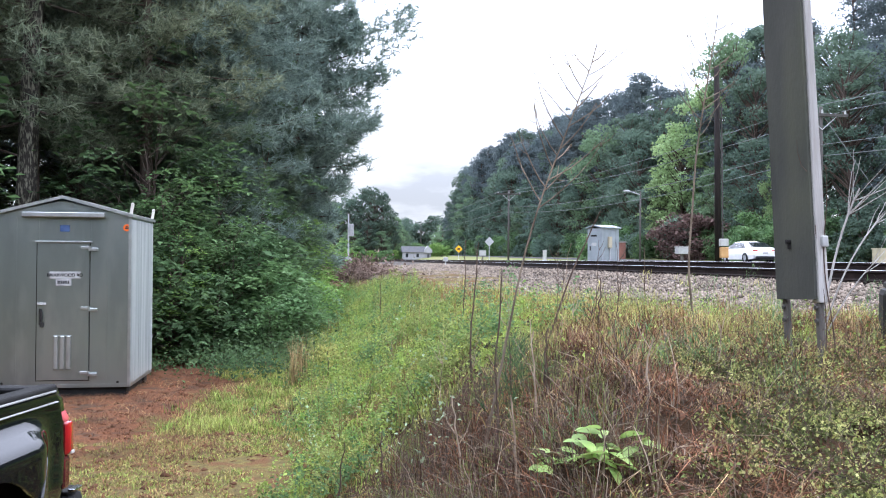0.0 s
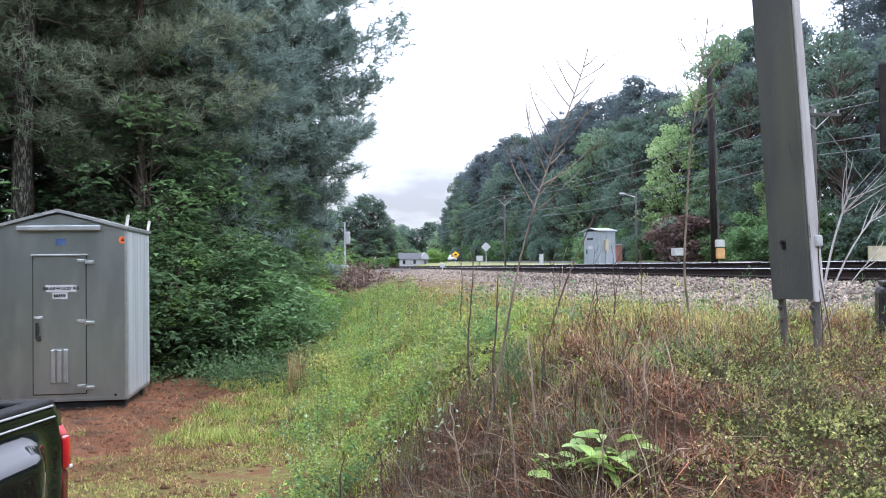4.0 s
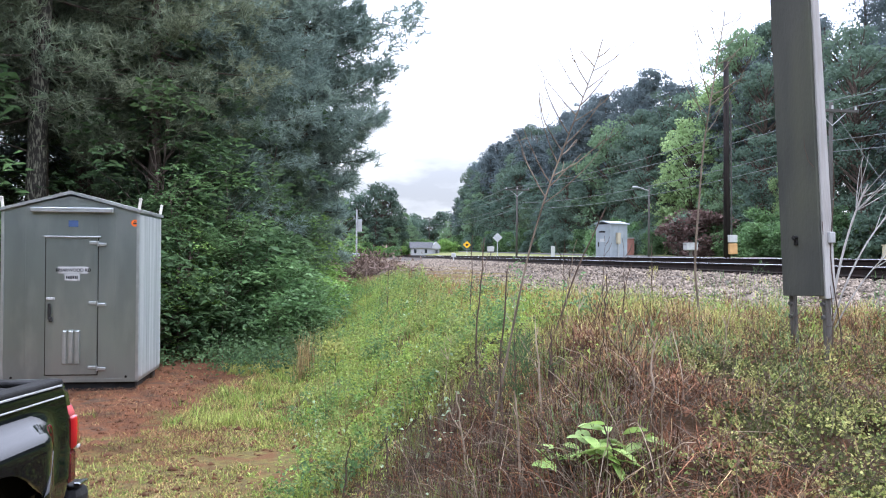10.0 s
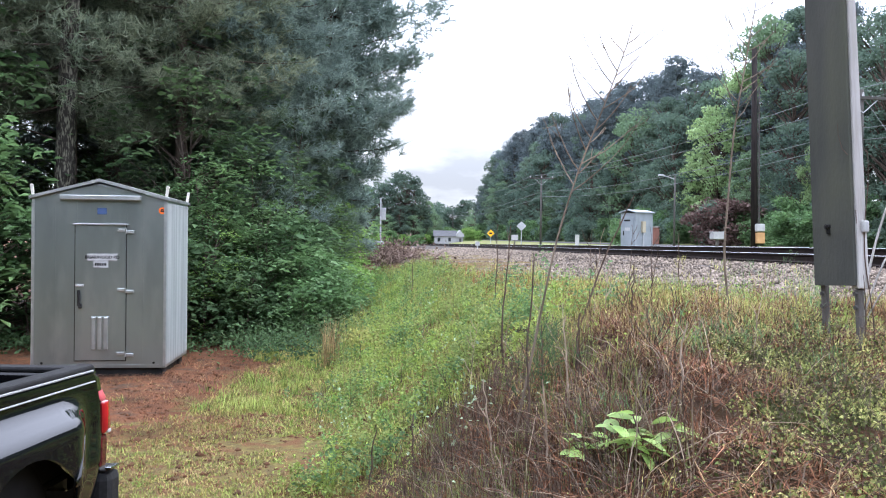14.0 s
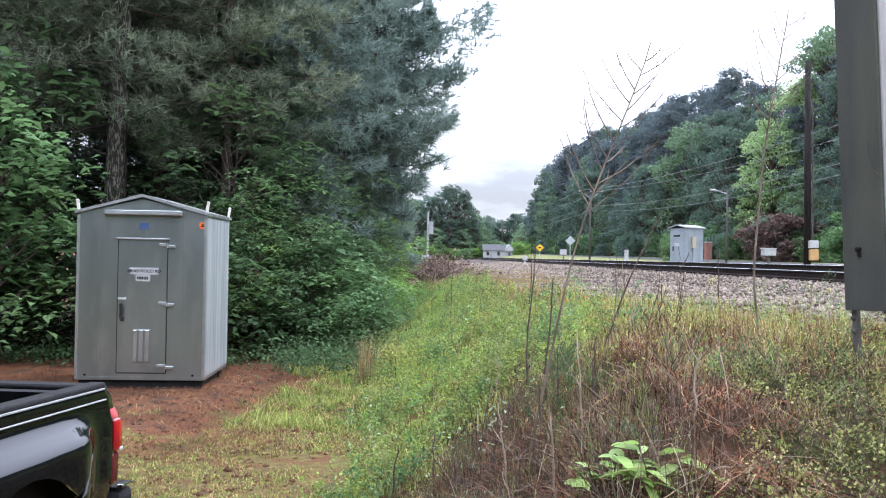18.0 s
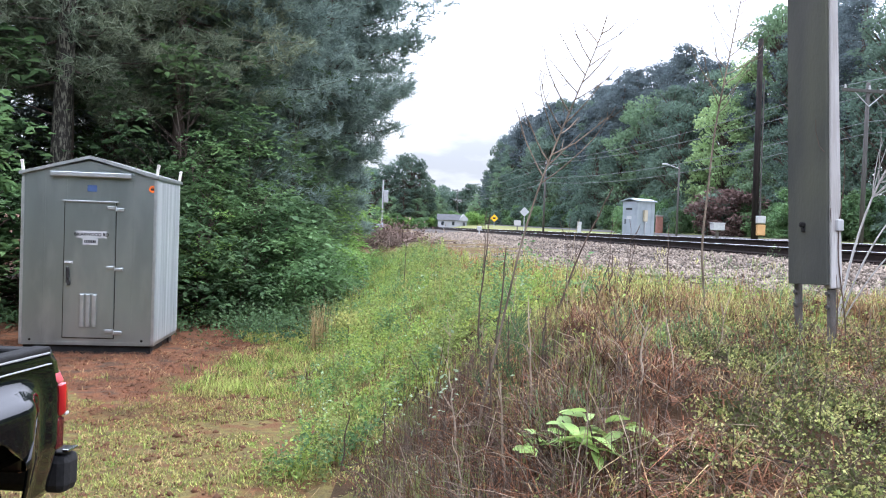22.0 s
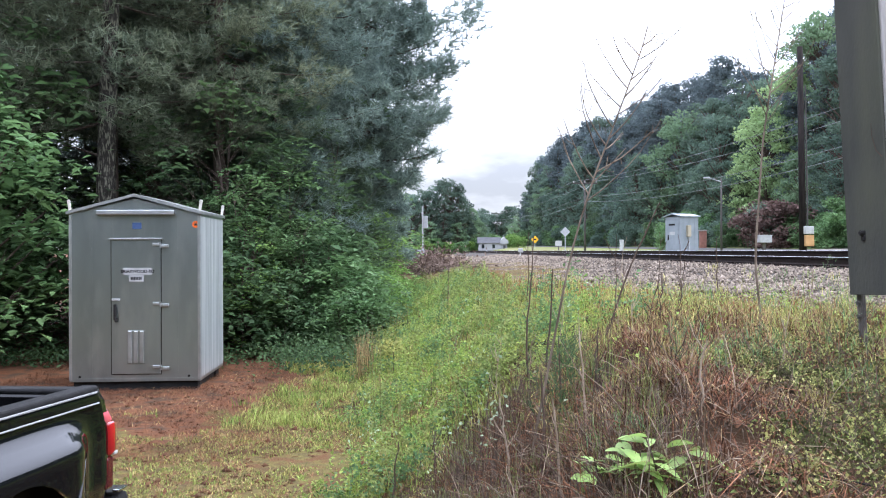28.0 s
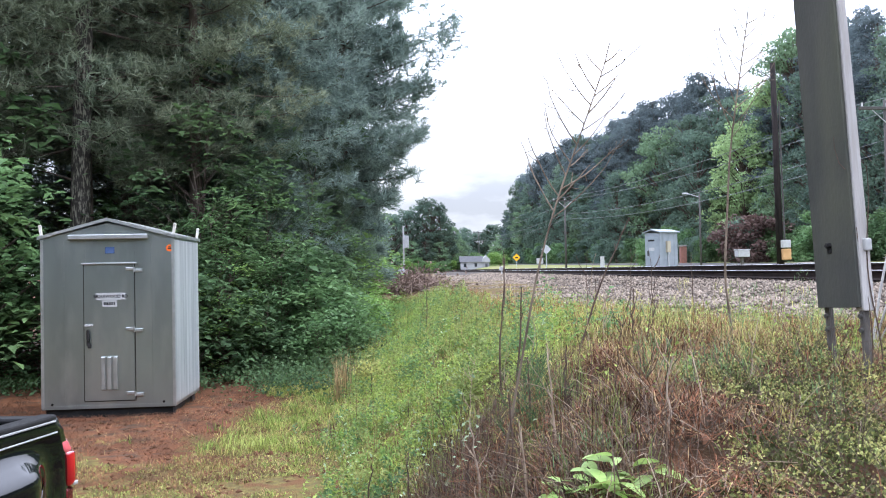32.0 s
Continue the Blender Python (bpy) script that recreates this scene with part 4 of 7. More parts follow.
    for x, y, sc, mt in ((-6.2, 19.0, 0.80, "leaf_dark"), (-7.2, 18.6, 0.55, "leaf_dark"), (-5.2, 20.3, 0.72, "leaf"), (-6.9, 20.0, 1.05, "leaf_dark"), (-5.6, 18.2, 0.58, "leaf"), (-4.8, 22.3, 0.85, "leaf_dark"), (-11.4, 17.0, 1.15, "leaf_dark"), (-12.4, 18.2, 1.4, "leaf"), (-8.0, 24.0, 1.6, "leaf_dark"), (-3.8, 26.0, 0.44, "leaf_light"), (-4.3, 24.5, 0.48, "leaf_light"), (-4.5, 27.5, 0.62, "leaf_light"), (-5.4, 17.2, 0.40, "leaf_light"), (-4.4, 18.4, 0.42, "leaf")):
        plant_tree("sapling", rnd.choice(sparse), M["bark"], M[mt], x, y, "slender young broadleaf tree with sparse leaf sprays", "tree", "undergrowth trees", rnd.uniform(0, 360), (sc, sc, sc))
    for x, y, sc, mt in ((-4.5, 16.8, 0.54, "leaf_dark"), (-3.5, 17.9, 0.60, "leaf"), (-5.6, 16.4, 0.70, "leaf_dark"), (-3.5, 19.9, 0.54, "leaf"), (-3.7, 22.0, 0.50, "leaf_light"), (-4.0, 18.8, 0.80, "leaf_dark"), (-7.0, 16.9, 0.8, "leaf_dark"), (-8.6, 16.4, 0.8, "leaf_dark"), (-4.2, 25, 0.60, "leaf_light"), (-4.9, 30, 0.80, "leaf_light"), (-10.2, 15.6, 0.8, "leaf_dark"), (-12, 15.4, 0.9, "leaf_dark"), (-5.6, 34, 0.85, "leaf_light"),
                         (-2.6, 18.6, 0.34, "leaf"), (-2.8, 20.2, 0.34, "leaf_light"), (-2.4, 22.0, 0.22, "leaf_light"), (-2.9, 17.6, 0.42, "leaf"), (-3.2, 16.9, 0.42, "leaf"), (-2.9, 21.0, 0.34, "leaf_light"), (-9.8, 17.8, 0.8, "leaf_dark"), (-8.2, 18.6, 0.9, "leaf_dark"), (-7.4, 19.4, 1.0, "leaf_dark"), (-10.8, 19.4, 1.1, "leaf_dark"), (-6.2, 18.4, 0.9, "leaf_dark"), (-5.0, 21.5, 1.0, "leaf_dark")):
        plant_tree("bush", rnd.choice(bush), M["bark"], M[mt], x, y, "leafy green bush at the wood's edge", "bush", "bushes at the wood's edge", rnd.uniform(0, 360), (sc, sc, sc))
    # two bare trunks behind the shed
    rng = np.random.default_rng(19)
    for x, y, r, mt, lab in ((-9.15, 18.7, 0.21, "bark_pale", "pine trunk with pale flaking lichen bark"), (-9.4, 22.0, 0.30, "bark", "thick dark brown pine trunk")):
        gz = float(ground_z(x, y))
        t = thing("tree_trunk", (x, y, gz), lab, "tree")
        tk = limb_path(rng, (0, 0, -0.2), (0.25, 0.1, 12.0), 12, wob=0.02)
        mesh_part("trunk", raw_mesh("trunk", *tubes([tk], [np.linspace(r * 1.15, r * 0.7, 12)], 14)), M[mt], t, smooth=True)
        for k in range(7):
            # dead stubs of lower limbs
            j, a = 4 + k, rng.uniform(0, 6.28)
            q = limb_path(rng, tk[j], tk[j] + np.array([math.cos(a), math.sin(a), rng.uniform(-0.2, 0.3)]) * rng.uniform(0.5, 1.4), 5, wob=0.12)
            mesh_part("limb_stub", raw_mesh("limb_stub", *tubes([q], [np.linspace(0.035, 0.010, 5)], 6)), M["bark"], t)


build_near_wood()


# ---------------------------------------------------------------- the metal equipment shed
def build_shed():
    W, D, Z0, Z1, ZP = 1.93, 1.68, 0.155, 2.66, 2.915
    shed = thing("equipment_shed", (-4.545, 12.582, 0.0, 0, 0, 8.06), "grey aluminium railway equipment shed with a closed door", "shed")
    shed["group"] = "railway equipment"
    # body: walls with a low gable
    bm = bmesh.new()
    prism(bm, [(-W, Z0), (0, Z0), (0, Z1), (-W / 2, ZP - 0.03), (-W, Z1)], 0, D)
    part("body", bm, M["alu"], shed)
    # roof: two slopes with a folded rim
    for sx in (-1, 1):
        bm = bmesh.new()
        x0, x1 = (-W / 2, 0.035) if sx > 0 else (-W - 0.035, -W / 2)
        za, zb = (ZP, Z1 - 0.012) if sx > 0 else (Z1 - 0.012, ZP)
        prism(bm, [(x0, za), (x1, zb), (x1, zb + 0.045), (x0, za + 0.045)], -0.045, D + 0.04)
        part("roof_panel", bm, M["alu_trim"], shed, "folded aluminium roof panel")
    # corner trims and base rail
    for x in (-W, -0.03):
        part("corner_trim", bbox_mesh(x - 0.006, x + 0.036, -0.008, 0.03, Z0, Z1 - 0.02, 0.003), M["alu_trim"], shed)
    part("base_rail", bbox_mesh(-W - 0.002, 0.002, -0.003, D, Z0 - 0.02, Z0 + 0.030, 0.001), M["alu"], shed)
    for x, y in ((-W + 0.16, 0.30), (-0.18, 0.22), (-W + 0.16, D - 0.16), (-0.18, D - 0.16)):
        part("skid_block", bbox_mesh(x - 0.12, x + 0.12, y - 0.1, y + 0.1, -0.06, Z0 - 0.02, 0.01), M["black_iron"], shed, "dark support block")
    part("skid", bbox_mesh(-W + 0.1, -0.1, 0.25, D - 0.25, -0.04, Z0 - 0.02, 0.01), M["black_iron"], shed, "dark underframe")
    # added near-black strip that paints the shade in the gap below the front
    part("front_beam", bbox_mesh(-W + 0.04, -0.05, 0.05, 0.20, -0.05, Z0 - 0.022, 0.008), M["gap"], shed, "added dark beam for the shade under the front edge")
    for x in (-1.78, -0.17):
        bm = bmesh.new()
        cyl(bm, (x, -0.012, 0.21), (x, 0.01, 0.21), 0.018, n=10)
        part("drain_hole", bm, M["gap"], shed)
    # vertical seams on the front
    for x in (-1.60, -0.333):
        part("seam", bbox_mesh(x - 0.006, x + 0.006, -0.004, 0.002, 0.26, 2.62, 0.0015), M["alu"], shed)
    for x in (-1.293, -0.568):
        part("seam", bbox_mesh(x - 0.006, x + 0.006, -0.004, 0.002, 2.30, 2.62, 0.0015), M["alu"], shed)
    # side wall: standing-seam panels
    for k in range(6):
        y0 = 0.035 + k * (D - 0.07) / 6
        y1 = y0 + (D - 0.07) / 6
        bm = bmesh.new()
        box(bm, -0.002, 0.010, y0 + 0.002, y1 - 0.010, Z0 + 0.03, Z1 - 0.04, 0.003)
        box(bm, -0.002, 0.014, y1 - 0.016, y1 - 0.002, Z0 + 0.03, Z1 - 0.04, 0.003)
        part("side_panel", bm, M["alu_side_lit"], shed, "streaked aluminium side panel, paled by painted sky light")
    # door
    door = part("door", bbox_mesh(-1.308, -0.585, -0.018, 0.002, 0.25, 2.262, 0.004), M["alu"], shed, "closed aluminium door")
    for a in ((-1.322, -1.311, 0.25, 2.27), (-0.582, -0.571, 0.25, 2.27)):
        part("door_gap", bbox_mesh(a[0], a[1], -0.003, 0.002, a[2], a[3]), M["gap"], shed)
    part("door_gap", bbox_mesh(-1.32, -0.57, -0.003, 0.002, 0.236, 0.247), M["gap"], shed)
    part("drip_strip", bbox_mesh(-1.335, -0.545, -0.04, 0.0, 2.268, 2.292, 0.005), M["alu_trim"], shed, "bright drip strip over the door")
    part("hood", bbox_mesh(-1.52, -0.365, -0.075, 0.0, 2.640, 2.712, 0.010), M["alu_trim"], shed, "projecting aluminium rain hood")
    for z in (2.188, 1.298, 0.347):
        h = part("hinge", bbox_mesh(-0.70, -0.585, -0.036, -0.016, z - 0.018, z + 0.030, 0.006), M["alu_trim"], shed, "bright strap hinge")
        part("hinge_leaf", bbox_mesh(-0.575, -0.46, -0.034, 0.0, z - 0.040, z + 0.006, 0.006), M["alu_trim"], h)
        bm = bmesh.new()
        cyl(bm, (-0.58, -0.03, z - 0.042), (-0.58, -0.03, z + 0.034), 0.014, n=10)
        part("hinge_pin", bm, M["alu_trim"], h)
    latch = part("latch", bbox_mesh(-1.30, -1.18, -0.034, -0.016, 1.352, 1.388, 0.004), M["label"], shed, "pale latch plate")
    bm = bmesh.new()
    box(bm, -1.272, -1.232, -0.05, -0.016, 1.06, 1.30, 0.012)
    cyl(bm, (-1.236, -0.055, 1.14), (-1.236, -0.055, 1.26), 0.016, n=10)
    box(bm, -1.252, -1.205, -0.062, -0.02, 1.03, 1.10, 0.01)
    part("handle", bm, M["black_iron"], latch, "black door handle with a padlock")
    # louvred vent of three upright fins
    vent = part("vent", bbox_mesh(-1.074, -0.81, -0.022, -0.014, 0.402, 0.908, 0.003), M["alu"], shed, "louvred vent plate")
    for k in range(3):
        x = -1.066 + k * 0.089
        part("fin", bbox_mesh(x, x + 0.062, -0.046, -0.02, 0.412, 0.898, 0.010), M["alu_trim"], vent)
    # notices
    part("blue_notice", bbox_mesh(-1.0, -0.865, -0.006, 0.002, 2.428, 2.524, 0.001), M["blue"], shed, "faded blue notice")
    bm = bmesh.new()
    cyl(bm, (-0.062, -0.006, 2.495), (-0.062, 0.002, 2.495), 0.052, n=24)
    st = part("round_sticker", bm, M["orange"], shed, "orange round sticker")
    part("sticker_bar", bbox_mesh(-0.088, -0.036, -0.009, -0.005, 2.478, 2.50, 0.0), M["ink"], st)
    part("sticker_bar", bbox_mesh(-0.078, -0.046, -0.009, -0.005, 2.506, 2.522, 0.0), M["ink"], st)
    a = part("name_plate", bbox_mesh(-1.135, -0.705, -0.023, -0.017, 1.738, 1.842, 0.002), M["label"], shed, "white plate lettered BRIARWOOD RD")
    cu = bpy.data.curves.new("lettering", "FONT")
    cu.body, cu.size, cu.align_x, cu.align_y, cu.extrude, cu.offset = "BRIARWOOD RD", 0.064, "CENTER", "CENTER", 0.001, 0.0016
    cu.materials.append(M["ink"])
    tx = new("lettering", cu)
    tx.parent = a
    tx.matrix_local = pose(-0.92, -0.0245, 1.789, 90, 0, 0)
    b = part("number_plate", bbox_mesh(-1.045, -0.832, -0.023, -0.017, 1.635, 1.732, 0.002), M["label"], shed, "white plate with a dark number bar")
    for k in range(7):
        x = -1.022 + k * 0.0242
        part("number_bar", bbox_mesh(x, x + 0.017, -0.0255, -0.0225, 1.662, 1.708), M["ink"], b)
    # lifting lugs at the roof corners
    for x, y, tilt in ((-0.01, 0.02, -14), (-0.01, D - 0.02, -14), (-W + 0.01, 0.02, 14), (-W + 0.01, D - 0.02, 14)):
        bm = bmesh.new()
        box(bm, -0.022, 0.022, -0.012, 0.012, -0.06, 0.17, 0.008)
        cyl(bm, (0, -0.012, 0.17), (0, 0.012, 0.17), 0.024, n=12)
        lug = part("lifting_lug", bm, M["lug"], shed, "pale lifting lug")
        lug.matrix_local = pose(x, y, Z1 + 0.02, 0, -tilt * 0.6, 0)


build_shed()


# ---------------------------------------------------------------- the parked pickup
def ring_mesh(r0, r1, w, n=32):
    """A tyre or rim: a ring about the x axis with rounded shoulders."""
    bm = bmesh.new()
    prof = [(r1, -w * 0.5), (r0 * 0.97, -w * 0.5), (r0, -w * 0.36), (r0, w * 0.36), (r0 * 0.97, w * 0.5), (r1, w * 0.5)]
    rows = []
    for i in range(n):
        a = 2 * math.pi * i / n
        rows.append([bm.verts.new((x, r * math.cos(a), r * math.sin(a))) for r, x in prof])
    for i in range(n):
        A, B = rows[i], rows[(i + 1) % n]
        for j in range(len(prof) - 1):
            bm.faces.new((A[j], A[j + 1], B[j + 1], B[j]))
    bmesh.ops.recalc_face_normals(bm, faces=bm.faces)
    return bm


def wheel(parent, x, y, z, r, w, side):
    wh = part("wheel", ring_mesh(r, r * 0.62, w), M["tyre"], parent, "black tyre on an alloy rim", smooth=True)
    wh.matrix_local = pose(x, y, z)
    bm = bmesh.new()
    cyl(bm, (side * w * 0.30, 0, 0), (-side * w * 0.2, 0, 0), r * 0.62, n=28)
    for k in range(6):
        a = k * math.pi / 3
        box(bm, -0.02, 0.02, -r * 0.07, r * 0.07, r * 0.1, r * 0.58, 0.006, pose(side * w * 0.36, 0, 0, math.degrees(a)))
    part("rim", bm, M["galv"], wh)
    return wh


def side_panel(x_side, sgn, y0, y1, z0, z1, arch, bulge):
    """A body side, bulged over the wheel, with a round wheel opening."""
    ys, zs = np.linspace(y0, y1, 44), np.linspace(z0, z1, 26)
    yc, zc, r = arch
    bm = bmesh.new()
    grid = {}
    for i, y in enumerate(ys):
        for j, z in enumerate(zs):
            d = math.hypot(y - yc, z - zc)
            if d < r - 0.045:
                continue
            yy, zz = (yc + (y - yc) * r / d, zc + (z - zc) * r / d) if d < r + 0.02 else (y, z)
            t = (zz - z0) / (z1 - z0)
            if yy > 3.0:
                # the rear edge leans in towards the top
                yy -= 0.17 * max(0.0, (t - 0.5) / 0.5) ** 1.4 * ((yy - 3.0) / (y1 - 3.0)) ** 2
            g = min(1.0, max(0.0, (4.20 - yy) / 0.35))
            u = min(1.0, max(0.0, (0.885 - t) / 0.20))
            b = bulge * u * u * (3 - 2 * u) * (0.08 + 0.92 * g * g * (3 - 2 * g)) - 0.06 * max(0, 0.36 - t) / 0.36
            b += 0.010 * math.exp(-((t - 0.91) / 0.03) ** 2) - 0.05 * max(0, t - 0.86)
            b -= 0.07 * max(0, (yy - (y1 - 0.10)) / 0.10) ** 2
            grid[i, j] = bm.verts.new((x_side + sgn * b, yy, zz))
    for i in range(len(ys) - 1):
        for j in range(len(zs) - 1):
            q = [grid.get(k) for k in ((i, j), (i + 1, j), (i + 1, j + 1), (i, j + 1))]
            q = [v for v in q if v]
            if len(q) >= 3:
                bm.faces.new(q)
    bmesh.ops.recalc_face_normals(bm, faces=bm.faces)
    bmesh.ops.solidify(bm, geom=bm.faces, thickness=0.02)
    return bm


def build_truck():
    truck = thing("pickup_truck", (0, 0, 0), "parked glossy black pickup truck with its tailgate closed", "pickup truck")
    xr, xl, yb, top = -1.93, -3.80, 4.47, 1.425
    arch = (3.42, 0.60, 0.54)
    for xs, sg, lab in ((xr, 1, "glossy black bed side"), (xl, -1, "glossy black bed side")):
        part("bed_side", side_panel(xs, sg, 2.02, yb, 0.66, top, arch, 0.135), M["paint"], truck, lab, smooth=True)
    for xs in (xr - 0.085, xl - 0.005):
        cap = part("bed_rail", bbox_mesh(xs, xs + 0.09, 2.02, yb - 0.19, top - 0.012, top + 0.020, 0.012), M["plastic"], truck, "black plastic bed rail cap")
        part("rail_strip", bbox_mesh(xs + 0.078, xs + 0.094, 2.04, yb - 0.21, top - 0.018, top - 0.008, 0.003), M["galv"], cap)
    part("side_moulding", bbox_mesh(xr + 0.004, xr + 0.016, 2.4, yb - 0.20, 1.354, 1.361, 0.003), M["galv"], truck, "thin bright side line")
    part("bed_floor", bbox_mesh(xl + 0.08, xr - 0.08, 2.02, yb - 0.06, 0.86, 0.90, 0.01), M["plastic"], truck)
    for xs in (xr - 0.11, xl + 0.08):
        part("bed_liner", bbox_mesh(xs, xs + 0.03, 2.04, yb - 0.26, 0.90, top - 0.03, 0.01), M["plastic"], truck)
    part("bed_front", bbox_mesh(xl + 0.03, xr - 0.03, 2.0, 2.06, 0.66, top + 0.01, 0.015), M["paint"], truck)
    gate = part("tailgate", bbox_mesh(xl + 0.10, xr - 0.10, yb - 0.24, yb - 0.15, 0.80, top - 0.015, 0.022), M["paint"], truck, "closed black tailgate")
    part("tailgate_handle", bbox_mesh(-3.0, -2.75, yb - 0.155, yb - 0.13, 1.18, 1.26, 0.012), M["plastic"], gate)
    part("gate_cap", bbox_mesh(xl + 0.16, xr - 0.10, yb - 0.25, yb - 0.15, top - 0.02, top + 0.008, 0.012), M["plastic"], gate)
    for xs, sg in ((xr, 1), (xl, -1)):
        # lamp wraps the rear corner, widest at mid-height
        bm = bmesh.new()
        box(bm, -0.09, 0.030, -0.045, 0.042, 0.12, 0.30, 0.020)
        for v in bm.verts:
            v.co.y += 0.022 * math.sin(math.pi * v.co.z / 0.30)
            v.co.x *= sg
        lamp = part("tail_lamp", bm, M["lens"], truck, "red tail lamp lens", smooth=True)
        lamp.matrix_local = pose(xs - sg * 0.008, yb - 0.070, 0.945)
        bm = bmesh.new()
        box(bm, -0.088, 0.024, -0.055, 0.042, 0.285, 0.375, 0.026)
        for v in bm.verts:
            v.co.x = (v.co.x - 0.25 * max(0, v.co.z - 0.30)) * sg
            v.co.y -= 0.55 * max(0, v.co.z - 0.29)
        part("lamp_top", bm, M["lens_top"], lamp, "pinkish upper lens", smooth=True)
        bm = bmesh.new()
        box(bm, -0.08, 0.022, -0.045, 0.034, -0.05, 0.118, 0.015)
        for v in bm.verts:
            v.co.x *= sg
        part("lamp_foot", bm, M["lens_low"], lamp, "dark red lower lens")
        bm = bmesh.new()
        box(bm, 0.0, 0.034, 0.015, 0.054, 0.122, 0.142, 0.006)
        for v in bm.verts:
            v.co.x *= sg
        part("reverse_lens", bm, M["label"], lamp, "clear reversing lens")
    bm = bmesh.new()
    box(bm, xl - 0.0, xr + 0.0, yb + 0.02, yb + 0.20, 0.62, 0.84, 0.05)
    bumper = part("rear_bumper", bm, M["plastic"], truck, "black rear bumper")
    part("bumper_step", bbox_mesh(xl + 0.05, xr - 0.02, yb + 0.03, yb + 0.19, 0.838, 0.852, 0.006), M["plastic"], bumper)
    part("bumper_trim", bbox_mesh(xr - 0.03, xr + 0.008, yb + 0.03, yb + 0.14, 0.852, 0.866, 0.005), M["chrome"], bumper, "bright bumper trim")
    for y in (arch[0], -0.15):
        for xs, sg in ((xr - 0.14, 1), (xl + 0.14, -1)):
            wheel(truck, xs, y, 0.40, 0.40, 0.26, sg)
    for xs in (xr - 0.20, xl + 0.06):
        bm = bmesh.new()
        cyl(bm, (xs, arch[0], arch[1]), (xs + 0.14, arch[0], arch[1]), arch[2] + 0.02, n=32)
        part("wheel_well", bm, M["gap"], truck)
    # cab and bonnet
    bm = bmesh.new()
    prof = [(-1.95, 0.62), (-1.98, 1.05), (-1.85, 1.18), (-0.45, 1.30), (0.25, 1.86), (0.6, 1.93), (1.75, 1.91), (1.98, 1.40), (1.98, 0.60), (0.36, 0.50), (0.30, 0.62), (-0.6, 0.62)]
    prism(bm, prof, xl + 0.02, xr - 0.02)
    bmesh.ops.transform(bm, matrix=Matrix(((0, 1, 0, 0), (1, 0, 0, 0), (0, 0, 1, 0), (0, 0, 0, 1))), verts=bm.verts)
    bmesh.ops.recalc_face_normals(bm, faces=bm.faces)
    cab = part("cab", bm, M["paint"], truck, "glossy black cab")
    for xs in (xr - 0.022, xl + 0.012):
        bm = bmesh.new()
        prism(bm, [(0.0, 1.34), (0.30, 1.78), (0.62, 1.84), (1.62, 1.82), (1.78, 1.36)], xs, xs + 0.012)
        bmesh.ops.transform(bm, matrix=Matrix(((0, 1, 0, 0), (1, 0, 0, 0), (0, 0, 1, 0), (0, 0, 0, 1))), verts=bm.verts)
        bmesh.ops.recalc_face_normals(bm, faces=bm.faces)
        part("side_window", bm, M["glass_dark"], cab, "dark side window")
    truck.location.z = -0.01
    # the bed hangs a little towards the rear
    sag = pose(0, 3.42, top) @ pose(0, 0, 0, -1.6) @ pose(0, -3.42, -top)
    for o in truck.children:
        if o.name.split(".")[0] in ("bed_side", "bed_rail", "side_moulding", "tailgate", "tail_lamp", "rear_bumper"):
            o.matrix_basis = sag @ o.matrix_basis


build_truck()


